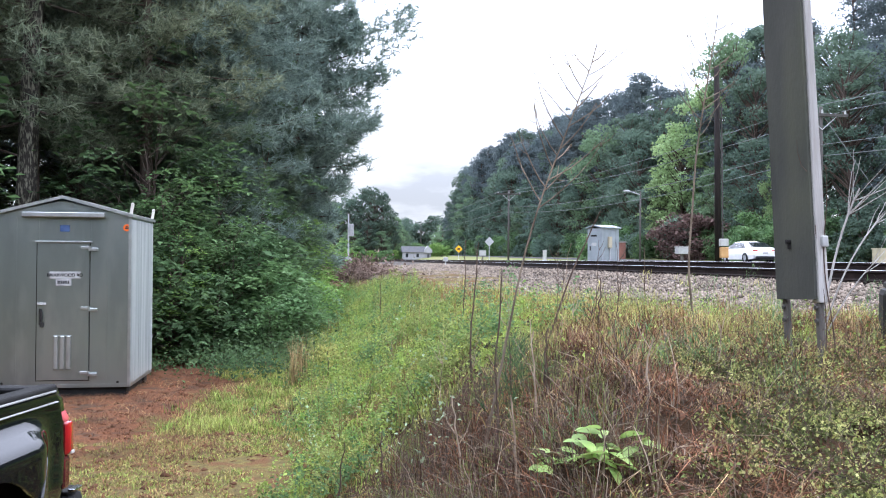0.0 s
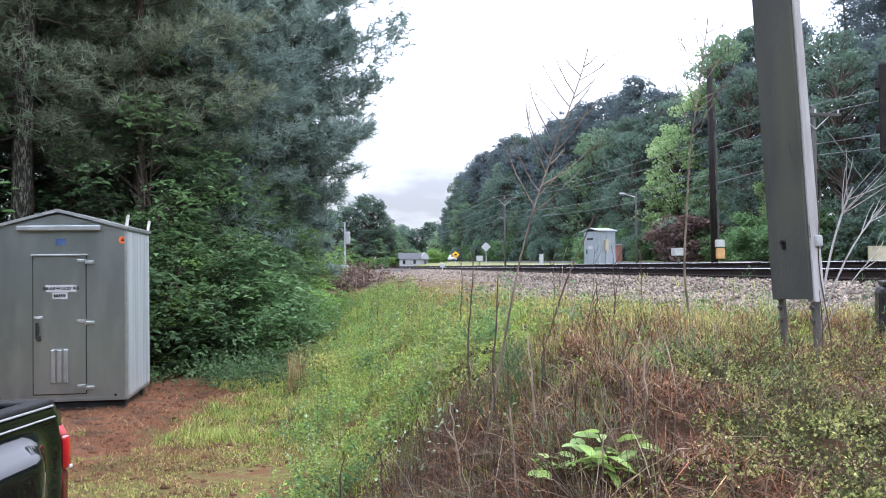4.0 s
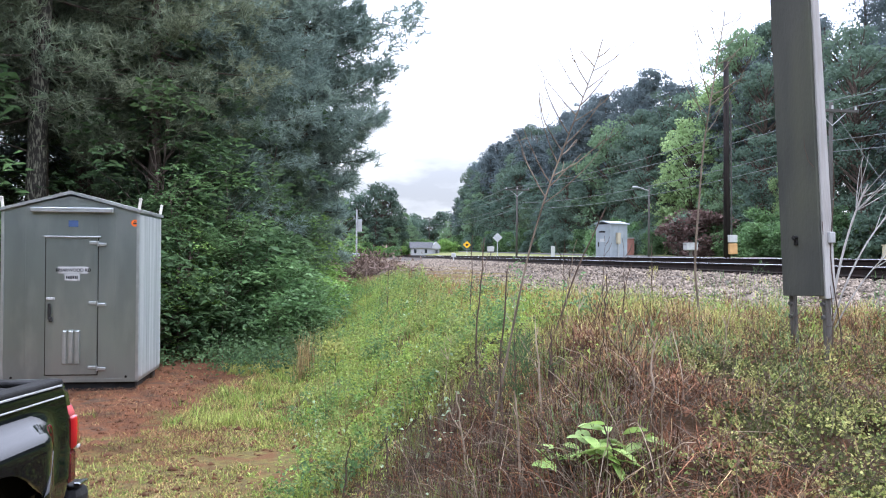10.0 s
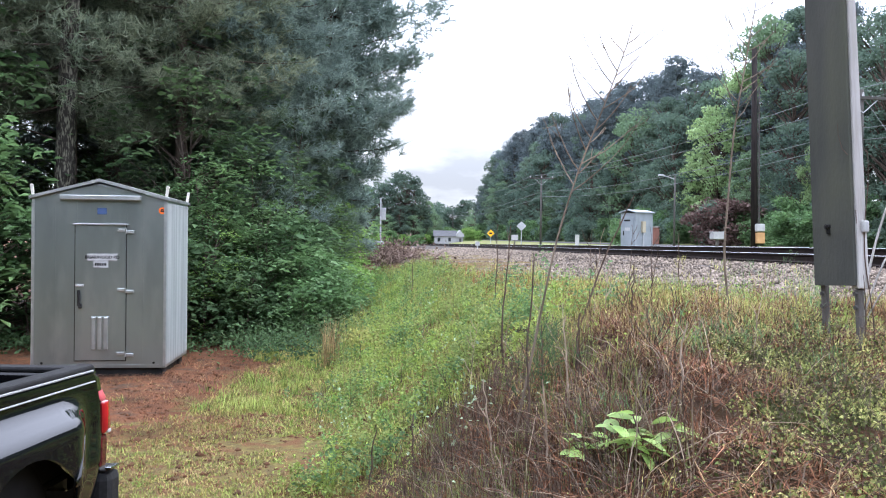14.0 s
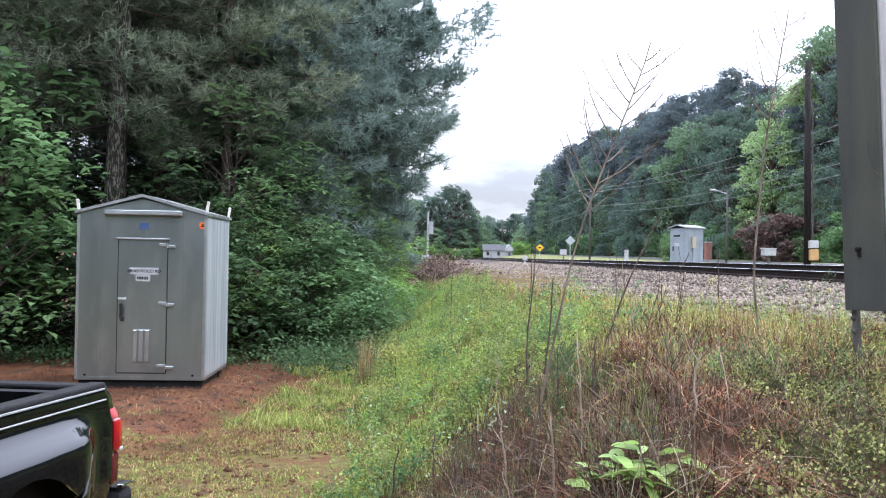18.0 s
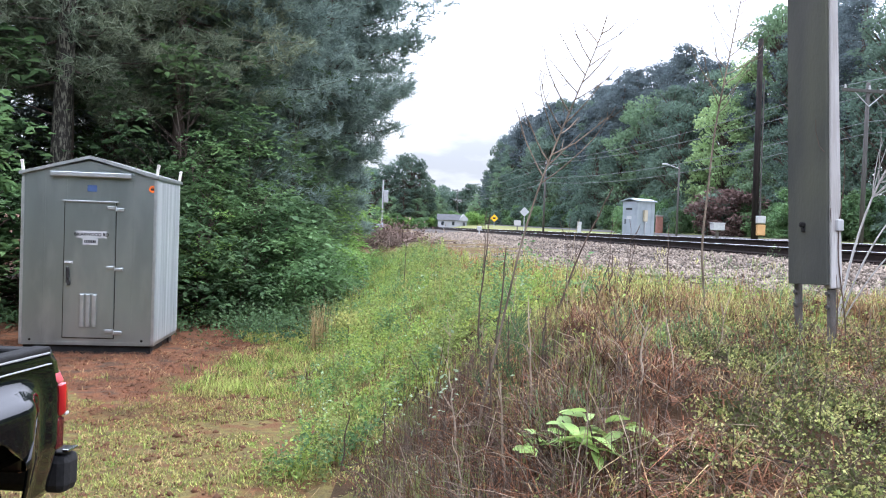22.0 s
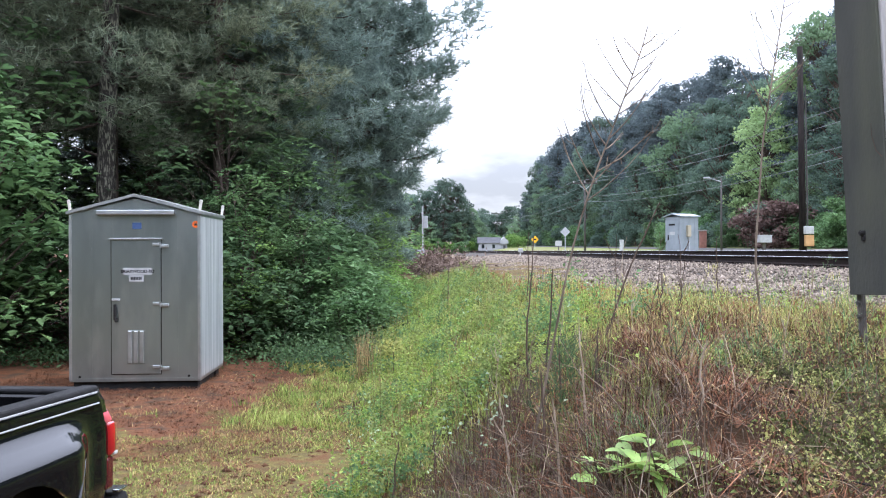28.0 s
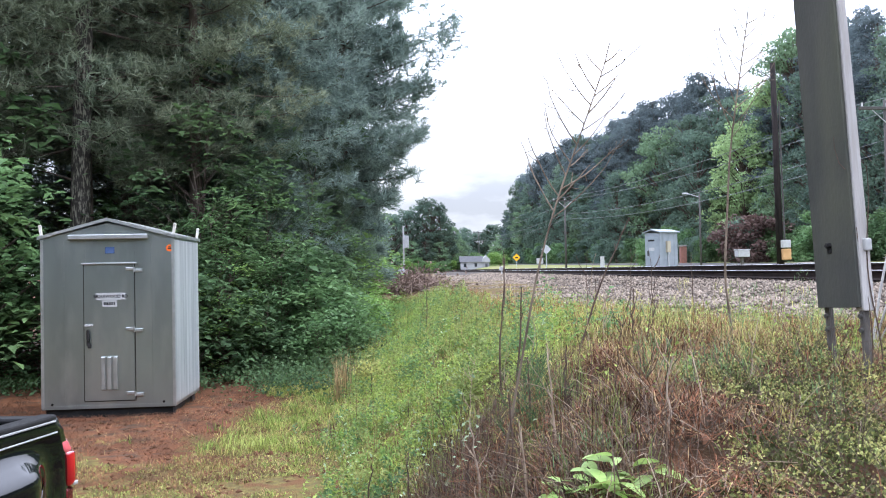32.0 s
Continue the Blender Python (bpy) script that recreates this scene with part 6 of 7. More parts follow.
def build_cover():
    rng = np.random.default_rng(40)

    def mixed(name, label, category, bases, height, width, lean, mats, jitter=0.5):
        """One bed of blades shared out among several tones."""
        cut = np.array_split(rng.permutation(len(bases)), len(mats))
        for k, (mt, tone) in enumerate(mats):
            q = bases[cut[k]]
            far = np.maximum(q[:, 1] - 8, 0)
            cover(name, tone + " " + label, category, [blades(rng, q, height * (1 + far / 45), (width * (1 + far / 14))[:, None], lean, jitter)], M[mt])

    def leafy(name, label, category, bases, per, spread, lift, size, mt, flat=0.6):
        c = np.repeat(bases, per, 0) + rng.normal(0, 1, (len(bases) * per, 3)) * spread
        c[:, 2] += np.repeat(lift if np.ndim(lift) else np.full(len(bases), lift), per) * rng.uniform(0.3, 1.15, len(c))
        cover(name, label, category, [leaves(rng, c, size, flat)], M[mt])

    def tufted(name, label, category, centres, per, r, height, width, lean, mats, spread=0.5):
        """Grass in tufts: blades bunched round their centres, each tuft with its own height and tone."""
        hs = height * np.exp(rng.normal(0, spread * 0.6, len(centres)))
        cut = np.array_split(rng.permutation(len(centres)), len(mats))
        for idx, (mt, tone) in zip(cut, mats):
            c = np.repeat(centres[idx], per, 0)
            c[:, :2] += rng.normal(0, r, (len(c), 2))
            c[:, 2] = ground_z(c[:, 0], c[:, 1]) - 0.01 + np.repeat(centres[idx, 2] - ground_z(centres[idx, 0], centres[idx, 1]), per)
            cover(name, tone + " " + label, category, [blades(rng, c, np.repeat(hs[idx], per) * (1 + np.maximum(c[:, 1] - 8, 0) / 45), (width * (1 + np.maximum(c[:, 1] - 8, 0) / 14))[:, None], lean, 0.45)], M[mt])

    # the flat: thin moss-like grass over clay, in patches
    flat = lambda x, y, s, p: (p < 0.55 + 0.3 * patch(x, y)) & ((x > -3.3 + 0.7 * patch(x, y)) | (y < 9.1 + 0.8 * patch(x, y, 1.7))) & (patch(x, y, 1.3) + 0.6 * patch(x, y, 3.7, 3) > -0.22)
    b = scatter(rng, 170000, -6, 1.5, 4.5, 17, flat)
    mixed("grass", "short grass on clay", "grass", b, 0.024, 0.0085, 1.2, (("blade_yellow", "green"), ("straw", "dry"), ("leaf_yellow", "mossy yellow"), ("blade", "fresh"), ("blade", "green"), ("redstraw", "brown")))
    b = scatter(rng, 5200, -6, 1.5, 4.5, 17, lambda x, y, s, p: flat(x, y, s, p) & (patch(x, y, 2.0, 6) > -0.05))
    tufted("grass", "grass tufts on clay", "grass", b, 13, 0.034, 0.045, 0.0068, 0.8, (("blade", "green"), ("blade_yellow", "yellow-green"), ("blade", "fresh green"), ("straw", "dry")))
    soft = lambda x, y, s, p: (p < 0.5) & (p > -2.1 + 0.5 * patch(x, y)) & (y > 9.6 + 0.8 * patch(x, y, 1.4))
    b = scatter(rng, 3800, -4.4, 1.0, 8.6, 19, lambda x, y, s, p: soft(x, y, s, p) & (patch(x, y, 1.8, 6) + 0.5 * patch(x, y, 4.1, 2) > -0.12))
    tufted("grass", "soft grass tufts at the clearing's edge", "grass", b, 18, 0.06, 0.085, 0.008, 0.8, (("blade", "green"), ("blade", "fresh green"), ("blade_yellow", "yellow-green"), ("blade", "bright green")))
    b = scatter(rng, 420, -5.6, -2.2, 8.4, 13.6, lambda x, y, s, p: (patch(x, y, 2.6, 9) > 0.0) & ~((x < -3.6) & (y > 10.8)))
    tufted("grass", "sparse grass tufts on bare clay", "grass", b, 9, 0.035, 0.05, 0.006, 0.8, (("blade", "green"), ("blade_yellow", "yellowish"), ("straw", "dry")))
    # weeds up the bank's slope: leafy clumps of several heights and greens, grass and dark gaps between
    foot = lambda x, y, s, p: (p > -0.30 + 0.35 * patch(x, y) - 0.06 * np.maximum(y - 9, 0)) & (p < 1.75 + 0.5 * patch(x, y, 1.2))
    b = scatter(rng, 6400, -3.6, 2.2, 6.8, 26, lambda x, y, s, p: foot(x, y, s, p) & (patch(x, y, 1.7, 2) + 0.5 * patch(x, y, 5.0, 1) > -0.3))
    tufted("tall_grass", "grass on the slope of the bank", "grass", b, 15, 0.06, 0.11, 0.0085, 0.7, (("blade", "fresh green"), ("weed_fresh", "light green"), ("blade", "green"), ("blade_yellow", "yellow-green"), ("weed_dull", "dull"), ("straw", "dry brown")))
    b = scatter(rng, 260, -2.4, 1.6, 6.8, 20, lambda x, y, s, p: foot(x, y, s, p) & (p > -0.5) & (patch(x, y, 2.9, 2) > 0.05))
    tufted("tall_grass", "tall upright grass on the slope of the bank", "grass", b, 10, 0.05, 0.30, 0.0045, 0.28, (("blade", "green"), ("blade_yellow", "pale green"), ("straw", "dry")))
    for mt, tone, n, per, h, r, sz, k in (("leaf_lime", "lime green", 240, 130, 0.15, 0.12, 0.034, 5), ("leaf_light", "bright green", 240, 150, 0.20, 0.13, 0.036, 23), ("weed_fresh", "fresh green", 260, 170, 0.24, 0.14, 0.036, 8), ("weed_dull", "dull green", 330, 190, 0.30, 0.16, 0.040, 2), ("leaf_yellow", "yellow-green", 200, 90, 0.12, 0.11, 0.028, 11), ("leaf", "dark green", 170, 190, 0.27, 0.17, 0.040, 14), ("leaf_pale", "whitish-green", 60, 9, 0.26, 0.09, 0.042, 17)):
        b = scatter(rng, n * 2, -3.4, 2.0, 6.8, 26, lambda x, y, s, p: foot(x, y, s, p) & (patch(x, y, 1.9, k) + 0.5 * patch(x, y, 4.6, k) > -0.02))
        n_st = 9
        st = np.repeat(b, n_st, 0)
        st[:, :2] += rng.normal(0, r, (len(st), 2))
        st[:, 2] = ground_z(st[:, 0], st[:, 1])
        tall = np.repeat(h * np.exp(rng.normal(0, 0.35, len(b))), n_st) * rng.uniform(0.45, 1.3, len(st))
        c = np.repeat(st, max(2, per // n_st), 0)
        hs = np.repeat(tall, max(2, per // n_st))
        u = rng.uniform(0.1, 1, len(c)) ** 0.8
        c[:, :2] += rng.normal(0, 1, (len(c), 2)) * (0.018 + 0.042 * (1 - u))[:, None]
        c[:, 2] += u * hs
        cover("weed_clump", tone + " leafy weed clumps on the slope of the bank", "weeds", [leaves(rng, c, sz, 0.6)], M[mt])
    b = scatter(rng, 520, -3.4, 2.0, 6.8, 26, lambda x, y, s, p: foot(x, y, s, p) & (patch(x, y, 2.3, 21) > 0.1))
    tufted("dead_grass", "dead weeds on the slope of the bank", "dead grass", b, 14, 0.07, 0.17, 0.006, 0.6, (("redstraw", "brown"), ("twig", "grey-brown"), ("redstraw", "rusty")))
    # top of the bank: mixed grass up to the stones
    keep = lambda x, y, s, p: (p > 1.1 + 0.5 * patch(x, y)) & ~in_bed(s, p + 0.35 * patch(x, y, 2.5)) & (s > 4.4 + 0.6 * patch(x, y, 1.6))
    near = lambda b: b[rng.uniform(0, 1, len(b)) < np.clip(9.0 / (b[:, 1] + 1), 0.2, 1)]
    b = near(scatter(rng, 100000, -2, 8, 4.2, 42, keep))
    mixed("bank_grass", "grass on top of the bank", "grass", b, 0.065, 0.0068, 0.9, (("blade_yellow", "yellow-green"), ("sorrel", "rusty"), ("leaf_yellow", "pale yellow"), ("straw", "straw-coloured"), ("redstraw", "rusty brown")))
    b = near(scatter(rng, 9000, -2, 8, 4.2, 36, lambda x, y, s, p: keep(x, y, s, p) & (patch(x, y, 1.9, 7) + 0.6 * patch(x, y, 4.7, 2) > -0.05)))
    tufted("bank_grass", "tufts of grass on the bank", "grass", b, 15, 0.05, 0.085, 0.0054, 0.8, (("blade", "green"), ("blade_yellow", "yellow-green"), ("blade_yellow", "yellowish"), ("redstraw", "rusty"), ("leaf_yellow", "pale"), ("straw", "dry")))
    b = scatter(rng, 420, -1.0, 6.5, 4.6, 20, lambda x, y, s, p: keep(x, y, s, p) & (patch(x, y, 2.4, 4) > 0.05))
    tufted("wispy_grass", "tall wispy grass on the bank", "grass", b, 11, 0.05, 0.27, 0.0042, 0.25, (("blade_yellow", "yellow-green"), ("blade", "green"), ("redstraw", "rusty brown"), ("blade_yellow", "pale")))
    b = scatter(rng, 7000, -2, 8, 4.4, 30, lambda x, y, s, p: keep(x, y, s, p) & (patch(x, y, 2.2, 1) + 0.6 * patch(x, y, 5.1, 3) > -0.05))
    leafy("weeds", "small yellow-green weeds on top of the bank", "weeds", b, 11, [0.06, 0.06, 0.03], 0.12, 0.024, "leaf_yellow", 0.5)
    b = scatter(rng, 1500, -1, 6, 4.4, 18, lambda x, y, s, p: keep(x, y, s, p) & (patch(x, y, 2.7, 3) > 0.05))
    leafy("weeds", "small green weeds on top of the bank", "weeds", b, 12, [0.06, 0.06, 0.05], 0.17, 0.026, "weed_fresh", 0.5)
    # rusty dead grass on the crest by the posts
    b = scatter(rng, 1800, 0.9, 5.0, 4.2, 8.0, lambda x, y, s, p: (p > 1.3) & (s > 4.3) & ~in_bed(s, p) & (patch(x, y, 2.1, 8) > -0.2))
    tufted("dead_grass", "dead grass on the crest of the bank", "dead grass", b, 16, 0.06, 0.13, 0.0044, 0.8, (("redstraw", "rusty"), ("straw", "tan")))
    # feathery plumes along the crest
    b = scatter(rng, 190, 0.2, 4.8, 3.9, 8.2, lambda x, y, s, p: (p > 0.9) & (p < 4.6) & (s > 3.9 + 0.5 * patch(x, y, 1.6)) & (patch(x, y, 2.8, 6) > -0.12))
    c = np.repeat(b, 70, 0)
    u = rng.uniform(0, 1, len(c)) ** 0.8
    hh = np.repeat(0.27 * np.exp(rng.normal(0, 0.3, len(b))), 70)
    c[:, :2] += rng.normal(0, 1, (len(c), 2)) * (0.03 + 0.05 * np.sin(np.pi * np.clip(u, 0, 1)))[:, None]
    c[:, 2] += u * hh
    for k, (mt, lab) in enumerate((("weed_dull", "green feathery weeds on the crest of the bank"), ("leaf", "dark green feathery weeds on the crest of the bank"), ("blade_yellow", "yellow-green feathery weeds on the crest of the bank"))):
        pick = (np.arange(len(c)) // 70) % 3 == k
        cover("feathery_weed", lab, "weeds", [blades(rng, c[pick], 0.06, 0.0034, 1.1, 0.4)], M[mt])
    # rusty seed heads by the stones
    b = scatter(rng, 14000, -1, 7, 6, 34, lambda x, y, s, p: keep(x, y, s, p) & in_bed(s, p + 2.4 + 1.2 * patch(x, y, 1.5)))
    mixed("sorrel", "rusty red sorrel beside the stones", "weeds", b, 0.14, 0.006, 0.35, (("sorrel", "dull"), ("sorrel", "bright"), ("straw", "pale")))
    # the bank's face: fine red-brown straw, lying every way in clumps with dark hollows between
    face = lambda x, y, s, p: (p > 0.1 + 0.3 * patch(x, y) + 0.10 * np.maximum(s - 3.5, 0)) & (s < 5.3 + 0.9 * patch(x, y, 1.4)) & (p < 4.8)
    clump = lambda x, y: patch(x, y, 3.1, 3) + 0.6 * patch(x, y, 6.3, 8)
    b = scatter(rng, 62000, -0.8, 4.4, 1.8, 7.2, lambda x, y, s, p: face(x, y, s, p) & (clump(x, y) > 0.02 + 0.30 * np.clip((x - 1.2) / 0.6, 0, 1) * np.clip((4.0 - y) / 0.6, 0, 1)))
    b[:, 2] += rng.uniform(0, 1, len(b)) ** 1.3 * (0.02 + 0.12 * np.clip(clump(b[:, 0], b[:, 1]) + 0.10, 0, 0.9) * np.clip((5.4 - to_sp(b[:, 0], b[:, 1])[0]) / 1.6, 0.1, 1))
    mixed("dead_straw", "matted dead straw on the bank", "dead grass", b, 0.11, 0.0046, 2.4, (("redstraw", "red-brown"), ("redstraw", "dark red-brown"), ("redstraw", "rusty"), ("straw", "tan"), ("redstraw", "brown"), ("twig", "grey-brown")))
    b = scatter(rng, 2000, -0.8, 4.2, 2.2, 7.5, lambda x, y, s, p: face(x, y, s, p) & (patch(x, y, 2.3, 6) + 0.5 * patch(x, y, 6.0, 2) > 0.16))
    tufted("bank_grass", "grass tufts on the bank's face", "grass", b, 14, 0.035, 0.115, 0.0034, 0.6, (("blade", "green"), ("blade_yellow", "yellow-green"), ("redstraw", "brown"), ("straw", "dry")))
    b = scatter(rng, 900, -0.4, 1.3, 3.4, 6.8, lambda x, y, s, p: (p > 0.1) & (p < 1.35))
    tufted("bank_grass", "tall thin grass on the bank's shoulder", "grass", b, 10, 0.04, 0.20, 0.0034, 0.35, (("weed_dull", "dull green"), ("twig", "grey"), ("stem", "dark brown"), ("redstraw", "brown")))
    # arching dead canes, thickest on the left shoulder
    ps, rs = [], []
    b = np.concatenate([scatter(rng, 1500, -0.4, 3.4, 2.4, 5.0, lambda x, y, s, p: (p > 0.05) & (p < 3.2) & (s < 4.7)), scatter(rng, 3600, -0.5, 1.0, 3.0, 6.3, lambda x, y, s, p: (p > 0.1) & (p < 1.15))])
    for q in b:
        a = rng.uniform(0, 6.28)
        L = rng.uniform(0.16, 0.55) * (0.75 if q[1] > 4.2 else 1.0)
        h = L * rng.uniform(0.05, 0.8)
        d = np.array([math.cos(a), math.sin(a), 0]) * L * rng.uniform(0.3, 1.0)
        t = np.linspace(0, 1, 6)[:, None]
        bend = rng.normal(0, 0.07, (6, 3)) * t * L
        ps.append(q + d * t + np.array([0, 0, 1.0]) * h * (1.6 * t - 0.75 * t * t) + bend)
        rs.append(np.linspace(1, 0.5, 6) * rng.uniform(0.0010, 0.0024))
    order = rng.permutation(len(ps))
    for k, (mt, lab) in enumerate((("twig", "tangled thin grey twigs on the bank"), ("redstraw", "tangled brown dead stems on the bank"), ("stem", "tangled dark dead stems on the bank"))):
        pick = order[k::3]
        cover("brushwood", lab, "brushwood", [tubes([ps[i] for i in pick], [rs[i] for i in pick], 4)], M[mt])
    # pale arching canes
    ps, rs = [], []
    for q in scatter(rng, 230, -0.5, 2.2, 2.4, 4.9, lambda x, y, s, p: (p > 0.0) & (p < 2.0)):
        a = rng.normal(3.4, 1.3)
        L = rng.uniform(0.15, 0.5)
        t = np.linspace(0, 1, 8)[:, None]
        d = np.array([math.cos(a), math.sin(a) * 0.5, 0]) * L * rng.uniform(0.2, 0.9)
        ps.append(q + d * t ** 1.4 + np.array([0, 0, 1.0]) * L * rng.uniform(0.2, 0.85) * (1.5 * t - 0.6 * t * t) + np.cumsum(rng.normal(0, 0.010, (8, 3)), 0) * t)
        rs.append(np.linspace(0.0024, 0.0012, 8) * rng.uniform(0.5, 1.1))
    # long canes leaning down the face
    for q in scatter(rng, 60, -0.3, 1.7, 2.9, 5.0, lambda x, y, s, p: (p > 0.1) & (p < 1.8)):
        L = rng.uniform(0.35, 0.8)
        t = np.linspace(0, 1, 10)[:, None]
        lean = np.array([rng.normal(-0.25, 0.35), rng.normal(-0.1, 0.3), 0.0]) * L
        ps.append(q + lean * t + np.array([0, 0, 1.0]) * L * rng.uniform(0.45, 0.9) * (1.35 * t - 0.5 * t * t) + np.cumsum(rng.normal(0, 0.009, (10, 3)), 0) * t)
        rs.append(np.linspace(0.0030, 0.0014, 10) * rng.uniform(0.5, 1.1))
    cover("canes", "pale arching dead canes on the bank", "brushwood", [tubes(ps, rs, 5)], M["stem_pale"])
    # small-leaved vine in mounds on the bank's right
    vine = lambda x, y, s, p: (x > 0.29 * y + 0.25 * patch(x, y, 1.9)) & (s < 5.2 + 0.6 * patch(x, y))
    b = scatter(rng, 1100, 0.6, 4.6, 1.6, 7.0, lambda x, y, s, p: vine(x, y, s, p) & (patch(x, y, 2.2, 2) + 0.7 * patch(x, y, 5.5, 1) > -0.06 + 0.3 * np.clip((3.6 - y) / 1.0, 0, 1)))
    R = rng.uniform(0.10, 0.30, len(b))
    n = 1000
    d = unit(rng.normal(size=(len(b), n, 3)))
    d[..., 2] = np.abs(d[..., 2]) * 1.0 - 0.12
    knots = unit(rng.normal(size=(len(b), 26, 3)))
    near_knot = (d[:, :, None] * knots[:, None]).sum(-1).max(-1)
    c = b[:, None] + d * (R[:, None] * (0.75 + 0.5 * rng.uniform(0, 1, (len(b), n)) ** 2))[..., None] + np.array([0, 0, 0.07])
    c = c[(near_knot > 0.945) & (d[..., 2] > 0.0)]
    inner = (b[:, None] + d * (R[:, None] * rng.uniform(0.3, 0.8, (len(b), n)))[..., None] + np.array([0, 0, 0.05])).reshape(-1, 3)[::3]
    order = rng.permutation(len(c))
    for k, (mt, lab, sz) in enumerate((("vine_leaf", "small yellow-green vine leaves over the bank", 0.018), ("weed_dull", "small dull green vine leaves over the bank", 0.017), ("vine_leaf", "small pale yellow vine leaves over the bank", 0.015))):
        cover("vine_leaves", lab, "vine", [leaves(rng, c[order[k::3]], sz, 0.4, 0.7)], M[mt])
    # inner leaves coloured dark to paint the shade beneath the bright ones
    cover("vine_leaves", "inner vine leaves over the bank, darkened olive as shade", "vine", [leaves(rng, inner[::4], 0.022, 0.3, 0.6)], M["vine_shade"])
    ps, rs = [], []
    for q, h in zip(np.repeat(b, 2, 0), np.repeat(R, 2)):
        t = np.linspace(0, 1, 5)[:, None]
        a = rng.uniform(0, 6.28)
        ps.append(q + np.array([math.cos(a), math.sin(a), 0]) * h * 1.6 * t + np.array([0, 0, 1.0]) * h * 1.4 * np.sin(t * 2.4) + rng.normal(0, 0.01, (5, 3)))
        rs.append(np.linspace(0.0015, 0.0008, 5))
    cover("vine_stems", "thin brown vine stems over the bank", "vine", [tubes(ps, rs, 4)], M["stem"])
    b = scatter(rng, 1500, -0.3, 4.0, 2.4, 7, lambda x, y, s, p: face(x, y, s, p) & (patch(x, y, 3.3, 9) > 0.15))
    leafy("weeds", "small green weeds in the dead straw", "weeds", b, 7, [0.03, 0.03, 0.03], 0.11, 0.018, "weed_dull", 0.4)
    b = scatter(rng, 36, -0.5, 1.2, 4.8, 7.5, lambda x, y, s, p: (p > 0.0) & (p < 1.3))
    leafy("weeds", "whitish-green leafy weeds among the stems", "weeds", b, 6, [0.05, 0.05, 0.06], 0.26, 0.036, "leaf_pale", 0.6)
    # litter on the clay
    b = scatter(rng, 3600, -6.5, -0.4, 5.0, 14, lambda x, y, s, p: (p < 0) & (patch(x, y, 3.1, 4) > -0.05))
    n = len(b)
    base = np.array([[1, 0, 0], [-1, 0, 0], [0, 1, 0], [0, -1, 0], [0, 0, 0.6], [0, 0, -0.3]], float)
    fa = np.array([[0, 2, 4], [2, 1, 4], [1, 3, 4], [3, 0, 4], [2, 0, 5], [1, 2, 5], [3, 1, 5], [0, 3, 5]])
    r = rng.uniform(0.006, 0.046, (n, 1, 1)) * rng.uniform(0.5, 1.2, (n, 1, 1))
    V = (base[None] * rng.uniform(0.5, 1.6, (n, 6, 1)) + rng.normal(0, 0.2, (n, 6, 3))) * r + b[:, None]
    cover("litter", "dark cones and clods on the red clay", "litter", [(V.reshape(-1, 3), (np.arange(n)[:, None, None] * 6 + fa).reshape(-1, 3))], M["duff"])
    b = scatter(rng, 16000, -6, 0.2, 5.5, 14, lambda x, y, s, p: (p < 0.1) & (patch(x, y, 2.3, 12) + 0.6 * patch(x, y, 5.3, 4) > -0.1))
    mixed("pine_straw", "fallen needles scattered on the turf", "pine straw", b, 0.055, 0.004, 3.0, (("redstraw", "red-brown"), ("straw", "tan"), ("duff", "dark")))
    # pine straw under the wood
    b = scatter(rng, 60000, -8, -1.6, 8.2, 18, lambda x, y, s, p: (p < -1.0) & ((x < -2.4) | (y > 15)) & (patch(x, y, 2.0, 3) + 0.5 * patch(x, y, 6.0, 5) > -0.25))
    cover("pine_straw", "fallen red-brown pine needles on the clay", "pine straw", [blades(rng, b, 0.07, 0.003, 3.0, 0.5)], M["redstraw"])
    # far verge grass, just past the rails
    b = scatter(rng, 30000, -4, 22, 14, 70, lambda x, y, s, p: (p > 12.3) & (p < 20))
    cover("verge_grass", "mown pale green verge grass beyond the track", "grass", [blades(rng, b, 0.10, 0.03, 0.5)], M["blade"])
    # undergrowth along the wood's edge
    b = scatter(rng, 4200, -5.0, -0.8, 13.5, 44, lambda x, y, s, p: (p > -2.4) & (p < -0.2 - 0.02 * s))
    leafy("undergrowth", "leafy green undergrowth along the wood's edge", "undergrowth", b, 9, [0.18, 0.18, 0.10], 0.42, 0.07, "leaf_dark")
    # deep shade behind the shed is put into these leaves' dark colour
    b = scatter(rng, 330, -9.5, -2.6, 14.6, 16.2, lambda x, y, s, p: (y > 14.6) | (x > -4.4))
    leafy("undergrowth", "low green undergrowth behind the shed, deep shade in its colour", "undergrowth", b, 9, [0.13, 0.13, 0.05], 0.22, 0.08, "leaf_dark")


build_cover()


